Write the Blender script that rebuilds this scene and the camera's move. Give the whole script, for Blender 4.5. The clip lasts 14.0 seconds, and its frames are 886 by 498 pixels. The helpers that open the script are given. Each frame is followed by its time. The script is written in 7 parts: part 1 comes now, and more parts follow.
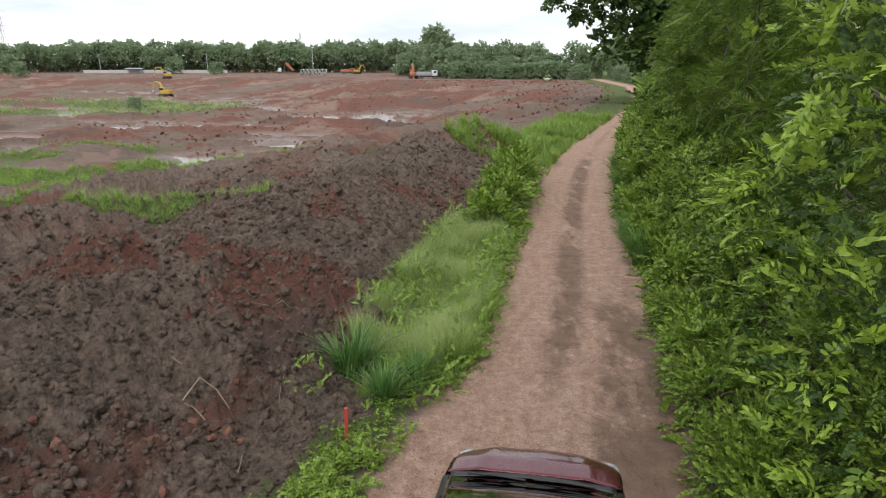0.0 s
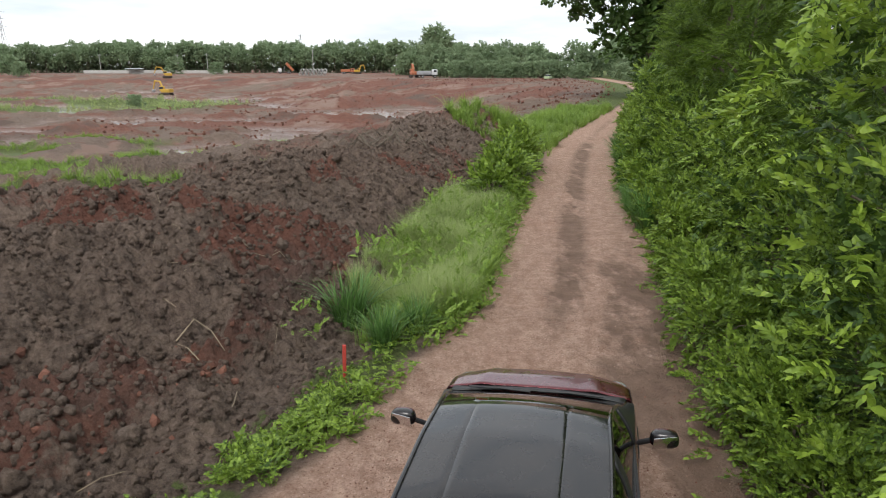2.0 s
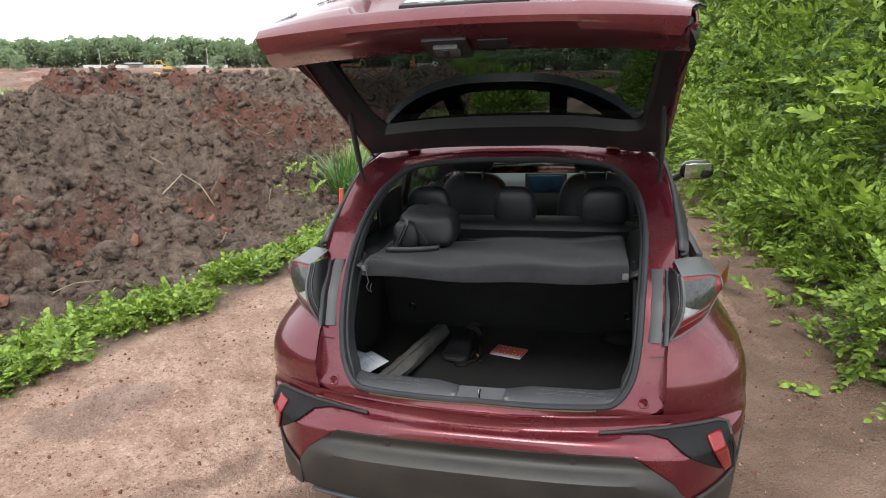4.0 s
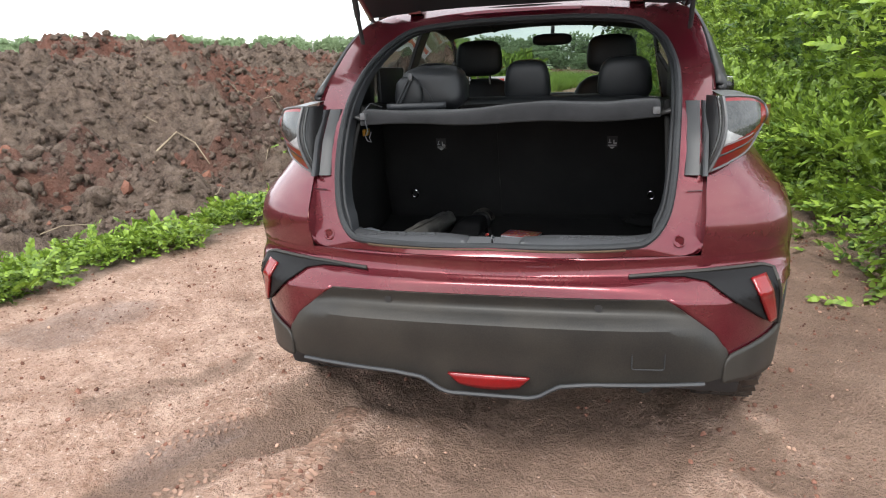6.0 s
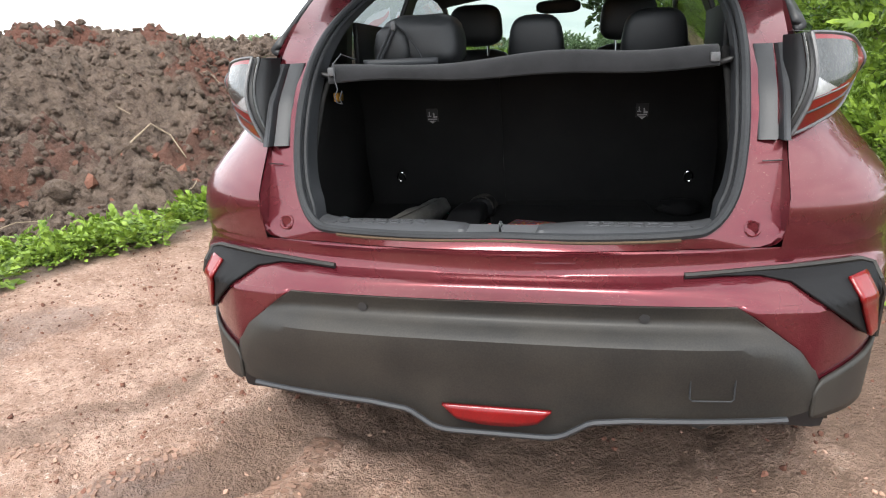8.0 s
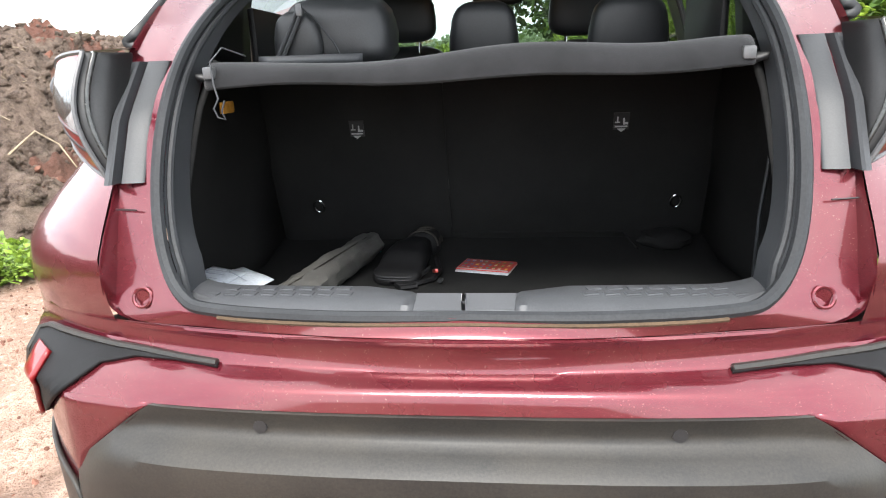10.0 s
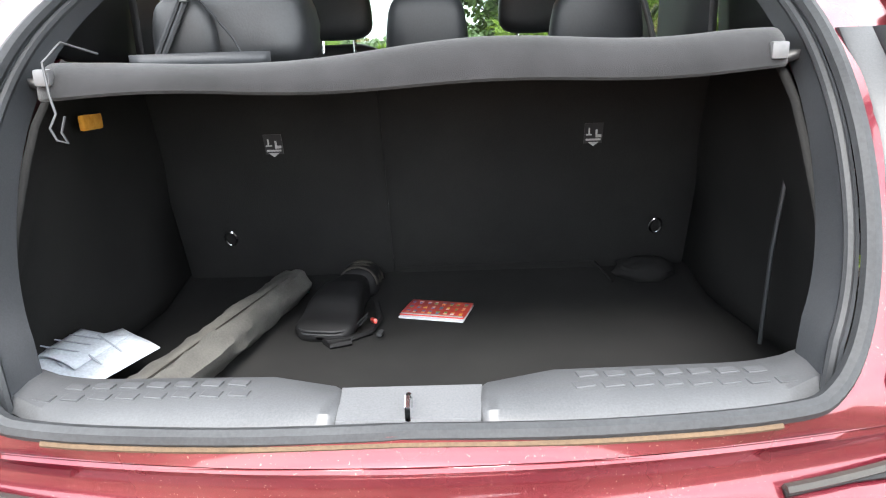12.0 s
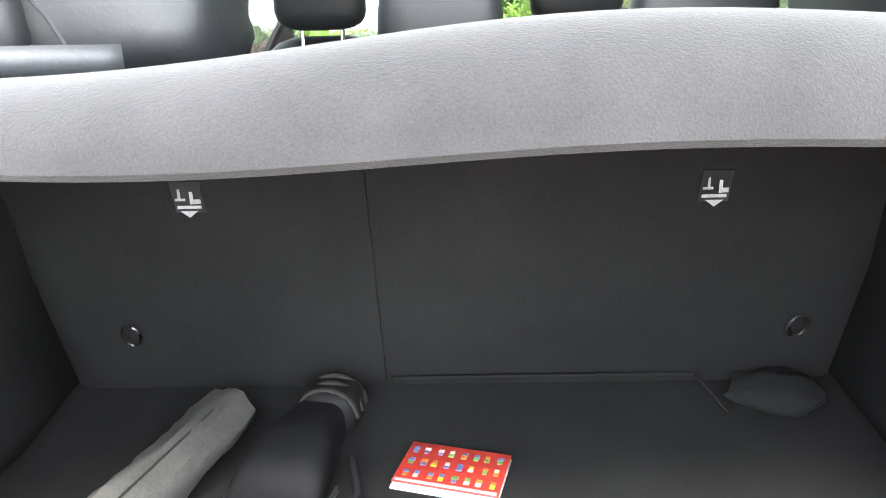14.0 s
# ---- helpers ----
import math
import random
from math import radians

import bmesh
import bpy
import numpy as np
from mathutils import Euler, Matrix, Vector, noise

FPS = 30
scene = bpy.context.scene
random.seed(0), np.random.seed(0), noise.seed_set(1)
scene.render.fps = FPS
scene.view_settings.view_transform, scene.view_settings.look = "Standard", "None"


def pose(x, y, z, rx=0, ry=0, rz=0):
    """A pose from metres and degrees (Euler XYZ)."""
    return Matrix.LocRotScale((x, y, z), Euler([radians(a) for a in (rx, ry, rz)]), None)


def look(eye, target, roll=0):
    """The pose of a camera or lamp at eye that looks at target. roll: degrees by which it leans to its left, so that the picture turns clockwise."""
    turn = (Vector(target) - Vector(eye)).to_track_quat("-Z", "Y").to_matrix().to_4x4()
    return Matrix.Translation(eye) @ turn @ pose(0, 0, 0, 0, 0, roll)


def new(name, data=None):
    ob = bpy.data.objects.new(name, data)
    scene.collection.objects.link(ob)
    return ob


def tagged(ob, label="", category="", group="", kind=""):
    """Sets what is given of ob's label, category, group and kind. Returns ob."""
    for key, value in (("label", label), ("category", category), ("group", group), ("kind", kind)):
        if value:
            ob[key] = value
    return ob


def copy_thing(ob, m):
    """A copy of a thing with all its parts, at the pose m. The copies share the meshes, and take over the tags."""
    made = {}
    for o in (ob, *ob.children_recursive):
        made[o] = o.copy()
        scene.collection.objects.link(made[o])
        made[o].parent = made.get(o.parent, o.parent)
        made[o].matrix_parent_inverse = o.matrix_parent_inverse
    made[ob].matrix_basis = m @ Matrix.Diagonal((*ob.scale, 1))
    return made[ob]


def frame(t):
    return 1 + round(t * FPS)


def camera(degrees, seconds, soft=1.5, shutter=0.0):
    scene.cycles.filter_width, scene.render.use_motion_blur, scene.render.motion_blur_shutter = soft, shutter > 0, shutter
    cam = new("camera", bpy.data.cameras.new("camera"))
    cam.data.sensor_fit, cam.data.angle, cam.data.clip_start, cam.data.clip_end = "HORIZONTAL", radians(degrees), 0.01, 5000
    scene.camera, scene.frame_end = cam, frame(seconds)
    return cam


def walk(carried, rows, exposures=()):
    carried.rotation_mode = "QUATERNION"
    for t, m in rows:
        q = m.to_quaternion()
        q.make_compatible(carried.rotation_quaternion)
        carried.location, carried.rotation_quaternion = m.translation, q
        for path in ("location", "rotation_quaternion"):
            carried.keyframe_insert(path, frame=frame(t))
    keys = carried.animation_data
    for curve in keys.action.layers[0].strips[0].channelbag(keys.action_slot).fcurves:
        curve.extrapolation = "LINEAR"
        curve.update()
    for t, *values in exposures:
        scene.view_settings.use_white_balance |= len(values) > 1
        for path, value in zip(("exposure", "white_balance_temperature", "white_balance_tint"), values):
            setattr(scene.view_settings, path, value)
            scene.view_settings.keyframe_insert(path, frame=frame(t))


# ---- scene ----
cam = camera(69.1, 14.0, soft=1.1)
METRES, EYE, TILT, LEAN, TURN = 5.5, 4.84, -16.0, 0.0, 0.0
ROWS = [
    (0.0, 0.0, 0.0, 0.0, 0.0, 0.0, -0.0),
    (0.5, -0.0001, 0.0062, -0.0186, 0.02, 0.02, 0.01),
    (1.0, -0.0005, 0.0108, -0.0333, 0.03, 0.04, 0.01),
    (1.5, -0.0005, 0.0186, -0.0689, 0.02, 0.1, -0.0),
    (2.0, -0.0015, 0.0447, -0.1659, 0.02, 0.15, 0.02),
    (2.5, -0.0024, 0.0711, -0.2603, 0.04, 0.13, 0.03),
    (3.0, -0.0036, 0.0949, -0.3507, 0.04, 0.07, 0.01),
    (3.5, -0.0051, 0.1184, -0.4423, 0.05, 0.03, -0.0),
    (4.0, -0.0087, 0.1415, -0.5287, 0.04, 0.03, -0.01),
    (4.2, -0.0098, 0.1473, -0.5536, 0.04, 0.03, -0.01),
    (6.5, -0.0134, 0.2038, -0.633, 0.04, 0.08, -0.07),
    (7.0, -0.0122, 0.2261, -0.642, 0.04, 0.07, -0.05),
    (9.5, -0.015, 0.3463, -0.6071, -4.58, 0.06, 1.25),
    (10.0, -0.0137, 0.3624, -0.6034, -7.01, -0.01, 1.93),
    (10.5, -0.0106, 0.3759, -0.5997, -10.11, -0.11, 2.82),
    (11.0, -0.0077, 0.3878, -0.5963, -11.71, -0.25, 3.28),
    (11.5, -0.0065, 0.4003, -0.5924, -11.79, -0.2, 3.21),
    (12.0, -0.0035, 0.4168, -0.5873, -11.75, -0.22, 3.23),
    (12.5, -0.0014, 0.4354, -0.5806, -11.66, -0.43, 3.15),
    (13.0, 0.0023, 0.4593, -0.5734, -11.68, -0.65, 3.01),
    (13.5, 0.009, 0.4868, -0.5644, -11.64, -0.74, 2.77),
    (14.0, 0.0142, 0.516, -0.556, -11.47, -0.75, 2.59),
]
EXPOSURES = [(0.0, 0.15), (3.0, 0.2), (3.5, 0.45), (4.2, 1.15), (6.5, 1.3), (7.0, 1.3), (9.5, 1.95), (11.0, 2.45), (12.5, 3.38), (13.2, 3.95), (14.0, 4.25)]
walk(cam, [(t, pose(0, 0, EYE, TILT, LEAN, TURN) @ pose(METRES * x, METRES * y, METRES * z, 90 + pitch, roll, yaw)) for t, x, y, z, yaw, pitch, roll in ROWS], EXPOSURES)

# ---- sky and sun ----
world = bpy.data.worlds.new("overcast_sky")
scene.world = world
world.use_nodes = True
wn, wl = world.node_tree.nodes, world.node_tree.links
sky = wn.new("ShaderNodeTexSky")
sky.sky_type, sky.sun_disc, sky.sun_elevation, sky.sun_rotation = "NISHITA", False, radians(55), radians(160)
sky_dim = wn.new("ShaderNodeVectorMath")
sky_dim.operation = "SCALE"
sky_dim.inputs["Scale"].default_value = 0.10
wl.new(sky.outputs["Color"], sky_dim.inputs[0])
w_co = wn.new("ShaderNodeTexCoord")
w_map = wn.new("ShaderNodeMapping")
w_map.inputs["Scale"].default_value = (1.0, 1.0, 5.5)
wl.new(w_co.outputs["Generated"], w_map.inputs["Vector"])
w_noise = wn.new("ShaderNodeTexNoise")
w_noise.inputs["Scale"].default_value, w_noise.inputs["Detail"].default_value, w_noise.inputs["Roughness"].default_value = 2.6, 7.0, 0.55
wl.new(w_map.outputs["Vector"], w_noise.inputs["Vector"])
w_ramp = wn.new("ShaderNodeValToRGB")
w_ramp.color_ramp.elements[0].position, w_ramp.color_ramp.elements[0].color = 0.36, (0.60, 0.66, 0.72, 1)
w_ramp.color_ramp.elements[1].position, w_ramp.color_ramp.elements[1].color = 0.62, (0.93, 0.94, 0.95, 1)
wl.new(w_noise.outputs["Fac"], w_ramp.inputs["Fac"])
w_mix = wn.new("ShaderNodeMixRGB")
w_mix.inputs["Fac"].default_value = 0.9
wl.new(sky_dim.outputs["Vector"], w_mix.inputs["Color1"])
wl.new(w_ramp.outputs["Color"], w_mix.inputs["Color2"])
wl.new(w_mix.outputs["Color"], wn["Background"].inputs["Color"])
wn["Background"].inputs["Strength"].default_value = 1.3
sun = new("sun", bpy.data.lights.new("sun", "SUN"))
sun.data.energy, sun.data.angle, sun.data.color = 1.5, radians(25), (1.0, 0.96, 0.9)
sun.matrix_world = look((-6, -16, 24), (0, 0, 0))

# ---- materials ----


def mixed(nt, fac, a, b, mode="MIX"):
    n = nt.nodes.new("ShaderNodeMixRGB")
    n.blend_type = mode
    for sock, v in zip(("Fac", "Color1", "Color2"), (fac, a, b)):
        if isinstance(v, bpy.types.NodeSocket):
            nt.links.new(v, n.inputs[sock])
        elif sock == "Fac":
            n.inputs[sock].default_value = v
        else:
            n.inputs[sock].default_value = (*v, 1) if len(v) == 3 else v
    return n.outputs["Color"]


def noise_node(nt, vec, scale, detail=4.0, rough=0.6):
    n = nt.nodes.new("ShaderNodeTexNoise")
    n.inputs["Scale"].default_value, n.inputs["Detail"].default_value, n.inputs["Roughness"].default_value = scale, detail, rough
    nt.links.new(vec, n.inputs["Vector"])
    return n.outputs["Fac"]


def ramp(nt, fac, a, b):
    n = nt.nodes.new("ShaderNodeMapRange")
    nt.links.new(fac, n.inputs["Value"])
    n.inputs["From Min"].default_value, n.inputs["From Max"].default_value = a, b
    return n.outputs["Result"]


def base_material(name):
    m = bpy.data.materials.new(name)
    m.use_nodes = True
    nt = m.node_tree
    p = nt.nodes["Principled BSDF"]
    co = nt.nodes.new("ShaderNodeTexCoord").outputs["Object"]
    return m, nt, p, co


def bump(nt, p, height, strength, dist):
    b = nt.nodes.new("ShaderNodeBump")
    b.inputs["Strength"].default_value, b.inputs["Distance"].default_value = strength, dist
    nt.links.new(height, b.inputs["Height"])
    nt.links.new(b.outputs["Normal"], p.inputs["Normal"])


def surface(name, c1, c2, rough=0.7, scale=6.0, fine=70.0, relief=0.2, dist=0.004, metal=0.0, coat=0.0, spec=0.5, island=0.0, rough2=None, sheen=0.0):
    """A surface of two colours mixed at two scales, with fine relief."""
    m, nt, p, co = base_material(name)
    big, small = noise_node(nt, co, scale), noise_node(nt, co, fine, 3.0)
    col = mixed(nt, ramp(nt, big, 0.3, 0.7), c1, c2)
    col = mixed(nt, 0.35, col, mixed(nt, ramp(nt, small, 0.25, 0.75), [v * 0.55 for v in c1], [min(1, v * 1.4) for v in c2]))
    if island:
        g = nt.nodes.new("ShaderNodeNewGeometry").outputs["Random Per Island"]
        hsv = nt.nodes.new("ShaderNodeHueSaturation")
        mr = nt.nodes.new("ShaderNodeMapRange")
        mr.inputs["To Min"].default_value, mr.inputs["To Max"].default_value = 1 - island, 1 + island
        nt.links.new(g, mr.inputs["Value"])
        nt.links.new(mr.outputs["Result"], hsv.inputs["Value"])
        nt.links.new(col, hsv.inputs["Color"])
        col = hsv.outputs["Color"]
    nt.links.new(col, p.inputs["Base Color"])
    mr = nt.nodes.new("ShaderNodeMapRange")
    mr.inputs["To Min"].default_value, mr.inputs["To Max"].default_value = rough, rough if rough2 is None else rough2
    nt.links.new(big, mr.inputs["Value"])
    nt.links.new(mr.outputs["Result"], p.inputs["Roughness"])
    p.inputs["Metallic"].default_value, p.inputs["Coat Weight"].default_value, p.inputs["Specular IOR Level"].default_value = metal, coat, spec
    p.inputs["Coat Roughness"].default_value = 0.04
    p.inputs["Sheen Weight"].default_value = sheen
    if relief:
        bump(nt, p, small, relief, dist)
    return m


def foliage(name, dark, light, through_light=0.35, rough=0.5):
    """Leaf: colour varies from leaf to leaf, and some light passes through."""
    m, nt, p, co = base_material(name)
    g = nt.nodes.new("ShaderNodeNewGeometry").outputs["Random Per Island"]
    col = mixed(nt, ramp(nt, g, 0.0, 1.0), dark, light)
    col = mixed(nt, ramp(nt, noise_node(nt, co, 0.9, 3.0), 0.35, 0.7), col, mixed(nt, 0.5, col, light))
    nt.links.new(col, p.inputs["Base Color"])
    p.inputs["Roughness"].default_value = rough
    p.inputs["Specular IOR Level"].default_value = 0.35
    tr = nt.nodes.new("ShaderNodeBsdfTranslucent")
    nt.links.new(mixed(nt, 0.6, col, light), tr.inputs["Color"])
    mx = nt.nodes.new("ShaderNodeMixShader")
    mx.inputs["Fac"].default_value = through_light
    nt.links.new(p.outputs["BSDF"], mx.inputs[1])
    nt.links.new(tr.outputs["BSDF"], mx.inputs[2])
    nt.links.new(mx.outputs["Shader"], nt.nodes["Material Output"].inputs["Surface"])
    return m


def attr(nt, name):
    n = nt.nodes.new("ShaderNodeAttribute")
    n.attribute_name = name
    return n.outputs["Fac"]


def earth_material():
    """Dark dug soil, red laterite, packed road earth, mud and short grass, by the ground's own zones."""
    m, nt, p, co = base_material("earth")
    n_big, n_mid, n_fine = noise_node(nt, co, 0.35, 5.0), noise_node(nt, co, 2.3, 6.0), noise_node(nt, co, 22.0, 5.0, 0.7)
    soil = mixed(nt, ramp(nt, n_mid, 0.35, 0.65), (0.120, 0.085, 0.062), (0.290, 0.206, 0.152))
    brown = mixed(nt, ramp(nt, n_big, 0.52, 0.68), soil, (0.235, 0.160, 0.120))
    red = mixed(nt, ramp(nt, n_mid, 0.3, 0.7), (0.15, 0.060, 0.041), (0.30, 0.122, 0.083))
    clot = ramp(nt, noise_node(nt, co, 7.0, 5.0, 0.75), 0.36, 0.64)
    brown = mixed(nt, clot, mixed(nt, 0.60, brown, (0.026, 0.020, 0.018)), mixed(nt, 0.35, brown, (0.40, 0.32, 0.265)))
    red = mixed(nt, clot, mixed(nt, 0.45, red, (0.05, 0.02, 0.014)), red)
    grain = noise_node(nt, co, 5.5, 8.0, 0.78)

    def ragged(key, spread=0.9, lo=0.36, hi=0.60):
        """A zone whose border breaks up into grains."""
        n = nt.nodes.new("ShaderNodeMath")
        n.operation = "MULTIPLY_ADD"
        shift = nt.nodes.new("ShaderNodeMath")
        shift.operation = "SUBTRACT"
        nt.links.new(grain, shift.inputs[0])
        shift.inputs[1].default_value = 0.5
        nt.links.new(shift.outputs["Value"], n.inputs[0])
        n.inputs[1].default_value = spread
        nt.links.new(attr(nt, key), n.inputs[2])
        return ramp(nt, n.outputs["Value"], lo, hi)
    huge = noise_node(nt, co, 0.055, 7.0, 0.65)
    red = mixed(nt, ramp(nt, huge, 0.53, 0.60), red, (0.29, 0.195, 0.155))
    red = mixed(nt, ramp(nt, huge, 0.46, 0.38), red, (0.115, 0.082, 0.066))
    col = mixed(nt, ragged("red", 1.3, 0.50, 0.74), brown, red)
    road = mixed(nt, ramp(nt, n_mid, 0.3, 0.7), (0.55, 0.345, 0.25), (0.80, 0.535, 0.41))
    road = mixed(nt, ramp(nt, n_big, 0.5, 0.75), road, (0.60, 0.35, 0.25))
    scuff = ramp(nt, noise_node(nt, co, 4.5, 8.0, 0.80), 0.39, 0.61)
    road = mixed(nt, scuff, mixed(nt, 0.50, road, (0.24, 0.125, 0.08)), mixed(nt, 0.22, road, (0.82, 0.64, 0.54)))
    road = mixed(nt, ramp(nt, n_fine, 0.54, 0.70), road, (0.36, 0.195, 0.13))
    grit = noise_node(nt, co, 38.0, 4.0, 0.7)
    road = mixed(nt, ramp(nt, grit, 0.57, 0.64), road, (0.27, 0.15, 0.10))
    road = mixed(nt, ramp(nt, grit, 0.40, 0.34), road, (0.86, 0.66, 0.55))
    # darker earth of the ruts, also used for shade painted on the road
    road = mixed(nt, ragged("rut_and_shade", 1.4, 0.25, 0.75), road, mixed(nt, ramp(nt, n_mid, 0.3, 0.7), (0.20, 0.125, 0.09), (0.37, 0.245, 0.18)))
    col = mixed(nt, attr(nt, "road"), col, road)
    mud = mixed(nt, ramp(nt, n_mid, 0.35, 0.65), (0.17, 0.105, 0.08), (0.30, 0.215, 0.18))
    col = mixed(nt, attr(nt, "wet"), col, mud)
    turf = mixed(nt, ramp(nt, n_fine, 0.3, 0.7), (0.05, 0.09, 0.018), (0.14, 0.20, 0.045))
    col = mixed(nt, ragged("grass", 1.2), col, turf)
    speck = noise_node(nt, co, 90.0, 3.0, 0.7)
    col = mixed(nt, ramp(nt, speck, 0.35, 0.75), mixed(nt, 0.24, col, (0.02, 0.014, 0.01)), mixed(nt, 0.14, col, (0.6, 0.42, 0.34)))
    nt.links.new(col, p.inputs["Base Color"])
    p.inputs["Specular IOR Level"].default_value = 0.25
    wr = nt.nodes.new("ShaderNodeMapRange")
    wr.inputs["To Min"].default_value, wr.inputs["To Max"].default_value = 0.92, 0.34
    nt.links.new(attr(nt, "wet"), wr.inputs["Value"])
    nt.links.new(wr.outputs["Result"], p.inputs["Roughness"])
    def sums(a, b, k):
        n = nt.nodes.new("ShaderNodeMath")
        n.operation = "MULTIPLY_ADD"
        nt.links.new(b, n.inputs[0])
        n.inputs[1].default_value = k
        nt.links.new(a, n.inputs[2])
        return n.outputs["Value"]
    loose = nt.nodes.new("ShaderNodeMapRange")
    loose.inputs["To Min"].default_value, loose.inputs["To Max"].default_value = 1.0, 0.5
    nt.links.new(attr(nt, "road"), loose.inputs["Value"])
    crumb = nt.nodes.new("ShaderNodeMath")
    crumb.operation = "MULTIPLY"
    nt.links.new(noise_node(nt, co, 8.5, 6.0, 0.72), crumb.inputs[0])
    nt.links.new(loose.outputs["Result"], crumb.inputs[1])
    bump(nt, p, sums(sums(speck, n_fine, 1.0), crumb.outputs["Value"], 5.0), 1.0, 0.035)
    return m


M_EARTH = earth_material()
M_REDCLOD = surface("laterite_clod", (0.12, 0.055, 0.038), (0.22, 0.105, 0.075), 0.95, 5, 40, 0.5, 0.01, spec=0.2, island=0.4)
M_PEBBLE = surface("road_gravel", (0.25, 0.14, 0.10), (0.42, 0.28, 0.21), 0.95, 5, 40, 0.4, 0.004, spec=0.2, island=0.5)
M_WATER = surface("muddy_water", (0.17, 0.105, 0.075), (0.22, 0.15, 0.11), 0.06, 0.2, 1.5, 0.03, 0.01, rough2=0.16)
M_LEAF = foliage("shrub_leaf", (0.020, 0.058, 0.010), (0.26, 0.38, 0.05), 0.18)
M_LEAF_BIG = foliage("broad_leaf", (0.06, 0.13, 0.02), (0.36, 0.50, 0.07), 0.3, 0.35)
# inner leaves: a darker colour stands in for the shade within the crowns
M_SHADE_LEAF = foliage("shaded_inner_leaf", (0.018, 0.046, 0.010), (0.08, 0.145, 0.028), 0.15)
M_TUFT = foliage("tuft_blade", (0.03, 0.085, 0.02), (0.15, 0.28, 0.07), 0.2, 0.35)
M_FEATHER = foliage("feathery_leaf", (0.016, 0.044, 0.009), (0.19, 0.29, 0.04), 0.2)
M_GRASS = foliage("grass_blade", (0.08, 0.17, 0.025), (0.32, 0.45, 0.09), 0.3)
M_SEED = foliage("seeding_grass", (0.20, 0.29, 0.08), (0.45, 0.52, 0.22), 0.3)
M_TREE = foliage("tree_leaf", (0.022, 0.055, 0.012), (0.085, 0.145, 0.03), 0.25)
# far leaves: distance haze is put into this paler, greyer green
M_FARTREE = foliage("hazed_far_tree_leaf", (0.135, 0.195, 0.11), (0.30, 0.39, 0.22), 0.3, 0.8)
M_BARK = surface("bark", (0.09, 0.07, 0.05), (0.22, 0.18, 0.14), 0.9, 9, 60, 0.6, 0.01)
M_DRY = surface("dry_stalk", (0.20, 0.15, 0.10), (0.36, 0.29, 0.20), 0.85, 9, 60, 0.3, 0.003, island=0.3)
M_PRINT = surface("pressed_earth", (0.17, 0.10, 0.07), (0.30, 0.185, 0.135), 0.85, 6, 60, 0.5, 0.006, spec=0.3, island=0.25)

# ---- noise on arrays, and mesh helpers ----
LATTICE = np.random.default_rng(5).random((256, 256))


def vnoise(x, y):
    xi, yi = np.floor(x).astype(int), np.floor(y).astype(int)
    fx, fy = x - xi, y - yi
    fx, fy = fx * fx * (3 - 2 * fx), fy * fy * (3 - 2 * fy)
    a, b = LATTICE[xi % 256, yi % 256], LATTICE[(xi + 1) % 256, yi % 256]
    c, d = LATTICE[xi % 256, (yi + 1) % 256], LATTICE[(xi + 1) % 256, (yi + 1) % 256]
    return (a * (1 - fx) + b * fx) * (1 - fy) + (c * (1 - fx) + d * fx) * fy - 0.5


def fbm(x, y, octaves=5, gain=0.5):
    s, amp = 0, 1.0
    for k in range(octaves):
        s = s + amp * vnoise(x * 2**k + 17.3 * k, y * 2**k + 9.1 * k)
        amp *= gain
    return s


def smooth(v, a, b):
    t = np.clip((v - a) / (b - a), 0, 1)
    return t * t * (3 - 2 * t)


def mesh_from(name, verts, faces, material, sides=None, smooth_shade=False):
    """A mesh from arrays; faces is an N x k array, or two arrays of loops and face sizes."""
    me = bpy.data.meshes.new(name)
    verts = np.asarray(verts, dtype=np.float32)
    faces = np.asarray(faces, dtype=np.int32)
    k = faces.shape[1]
    me.vertices.add(len(verts))
    me.vertices.foreach_set("co", verts.ravel())
    me.loops.add(faces.size)
    me.loops.foreach_set("vertex_index", faces.ravel())
    me.polygons.add(len(faces))
    me.polygons.foreach_set("loop_start", np.arange(0, faces.size, k, dtype=np.int32))
    me.polygons.foreach_set("use_smooth", np.full(len(faces), smooth_shade))
    me.update(calc_edges=True)
    me.validate()
    for m in (material if isinstance(material, (list, tuple)) else [material]):
        me.materials.append(m)
    return me


# ---- the lie of the land ----
EDGE_Y = np.array([-60, -6, 1, 3.6, 5.1, 6.4, 8.15, 10, 12.6, 17, 22, 30.8, 39, 54, 83, 115, 150, 208, 320, 900])
EDGE_L = np.array([-30, -6.5, -4.2, -2.75, -1.9, -1.1, -0.45, 0.45, 1.0, 1.9, 3.0, 4.9, 7.5, 13.0, 24.0, 33, 41, 48, 60, 150])
EDGE_R = np.array([-6, 1.6, 2.2, 2.55, 2.8, 3.05, 3.4, 3.75, 4.4, 5.3, 6.3, 8.6, 10.9, 15.6, 26.4, 36, 44.5, 52, 64, 156])


def road_left(y):
    return np.interp(y, EDGE_Y, EDGE_L)


def road_right(y):
    return np.interp(y, EDGE_Y, EDGE_R)


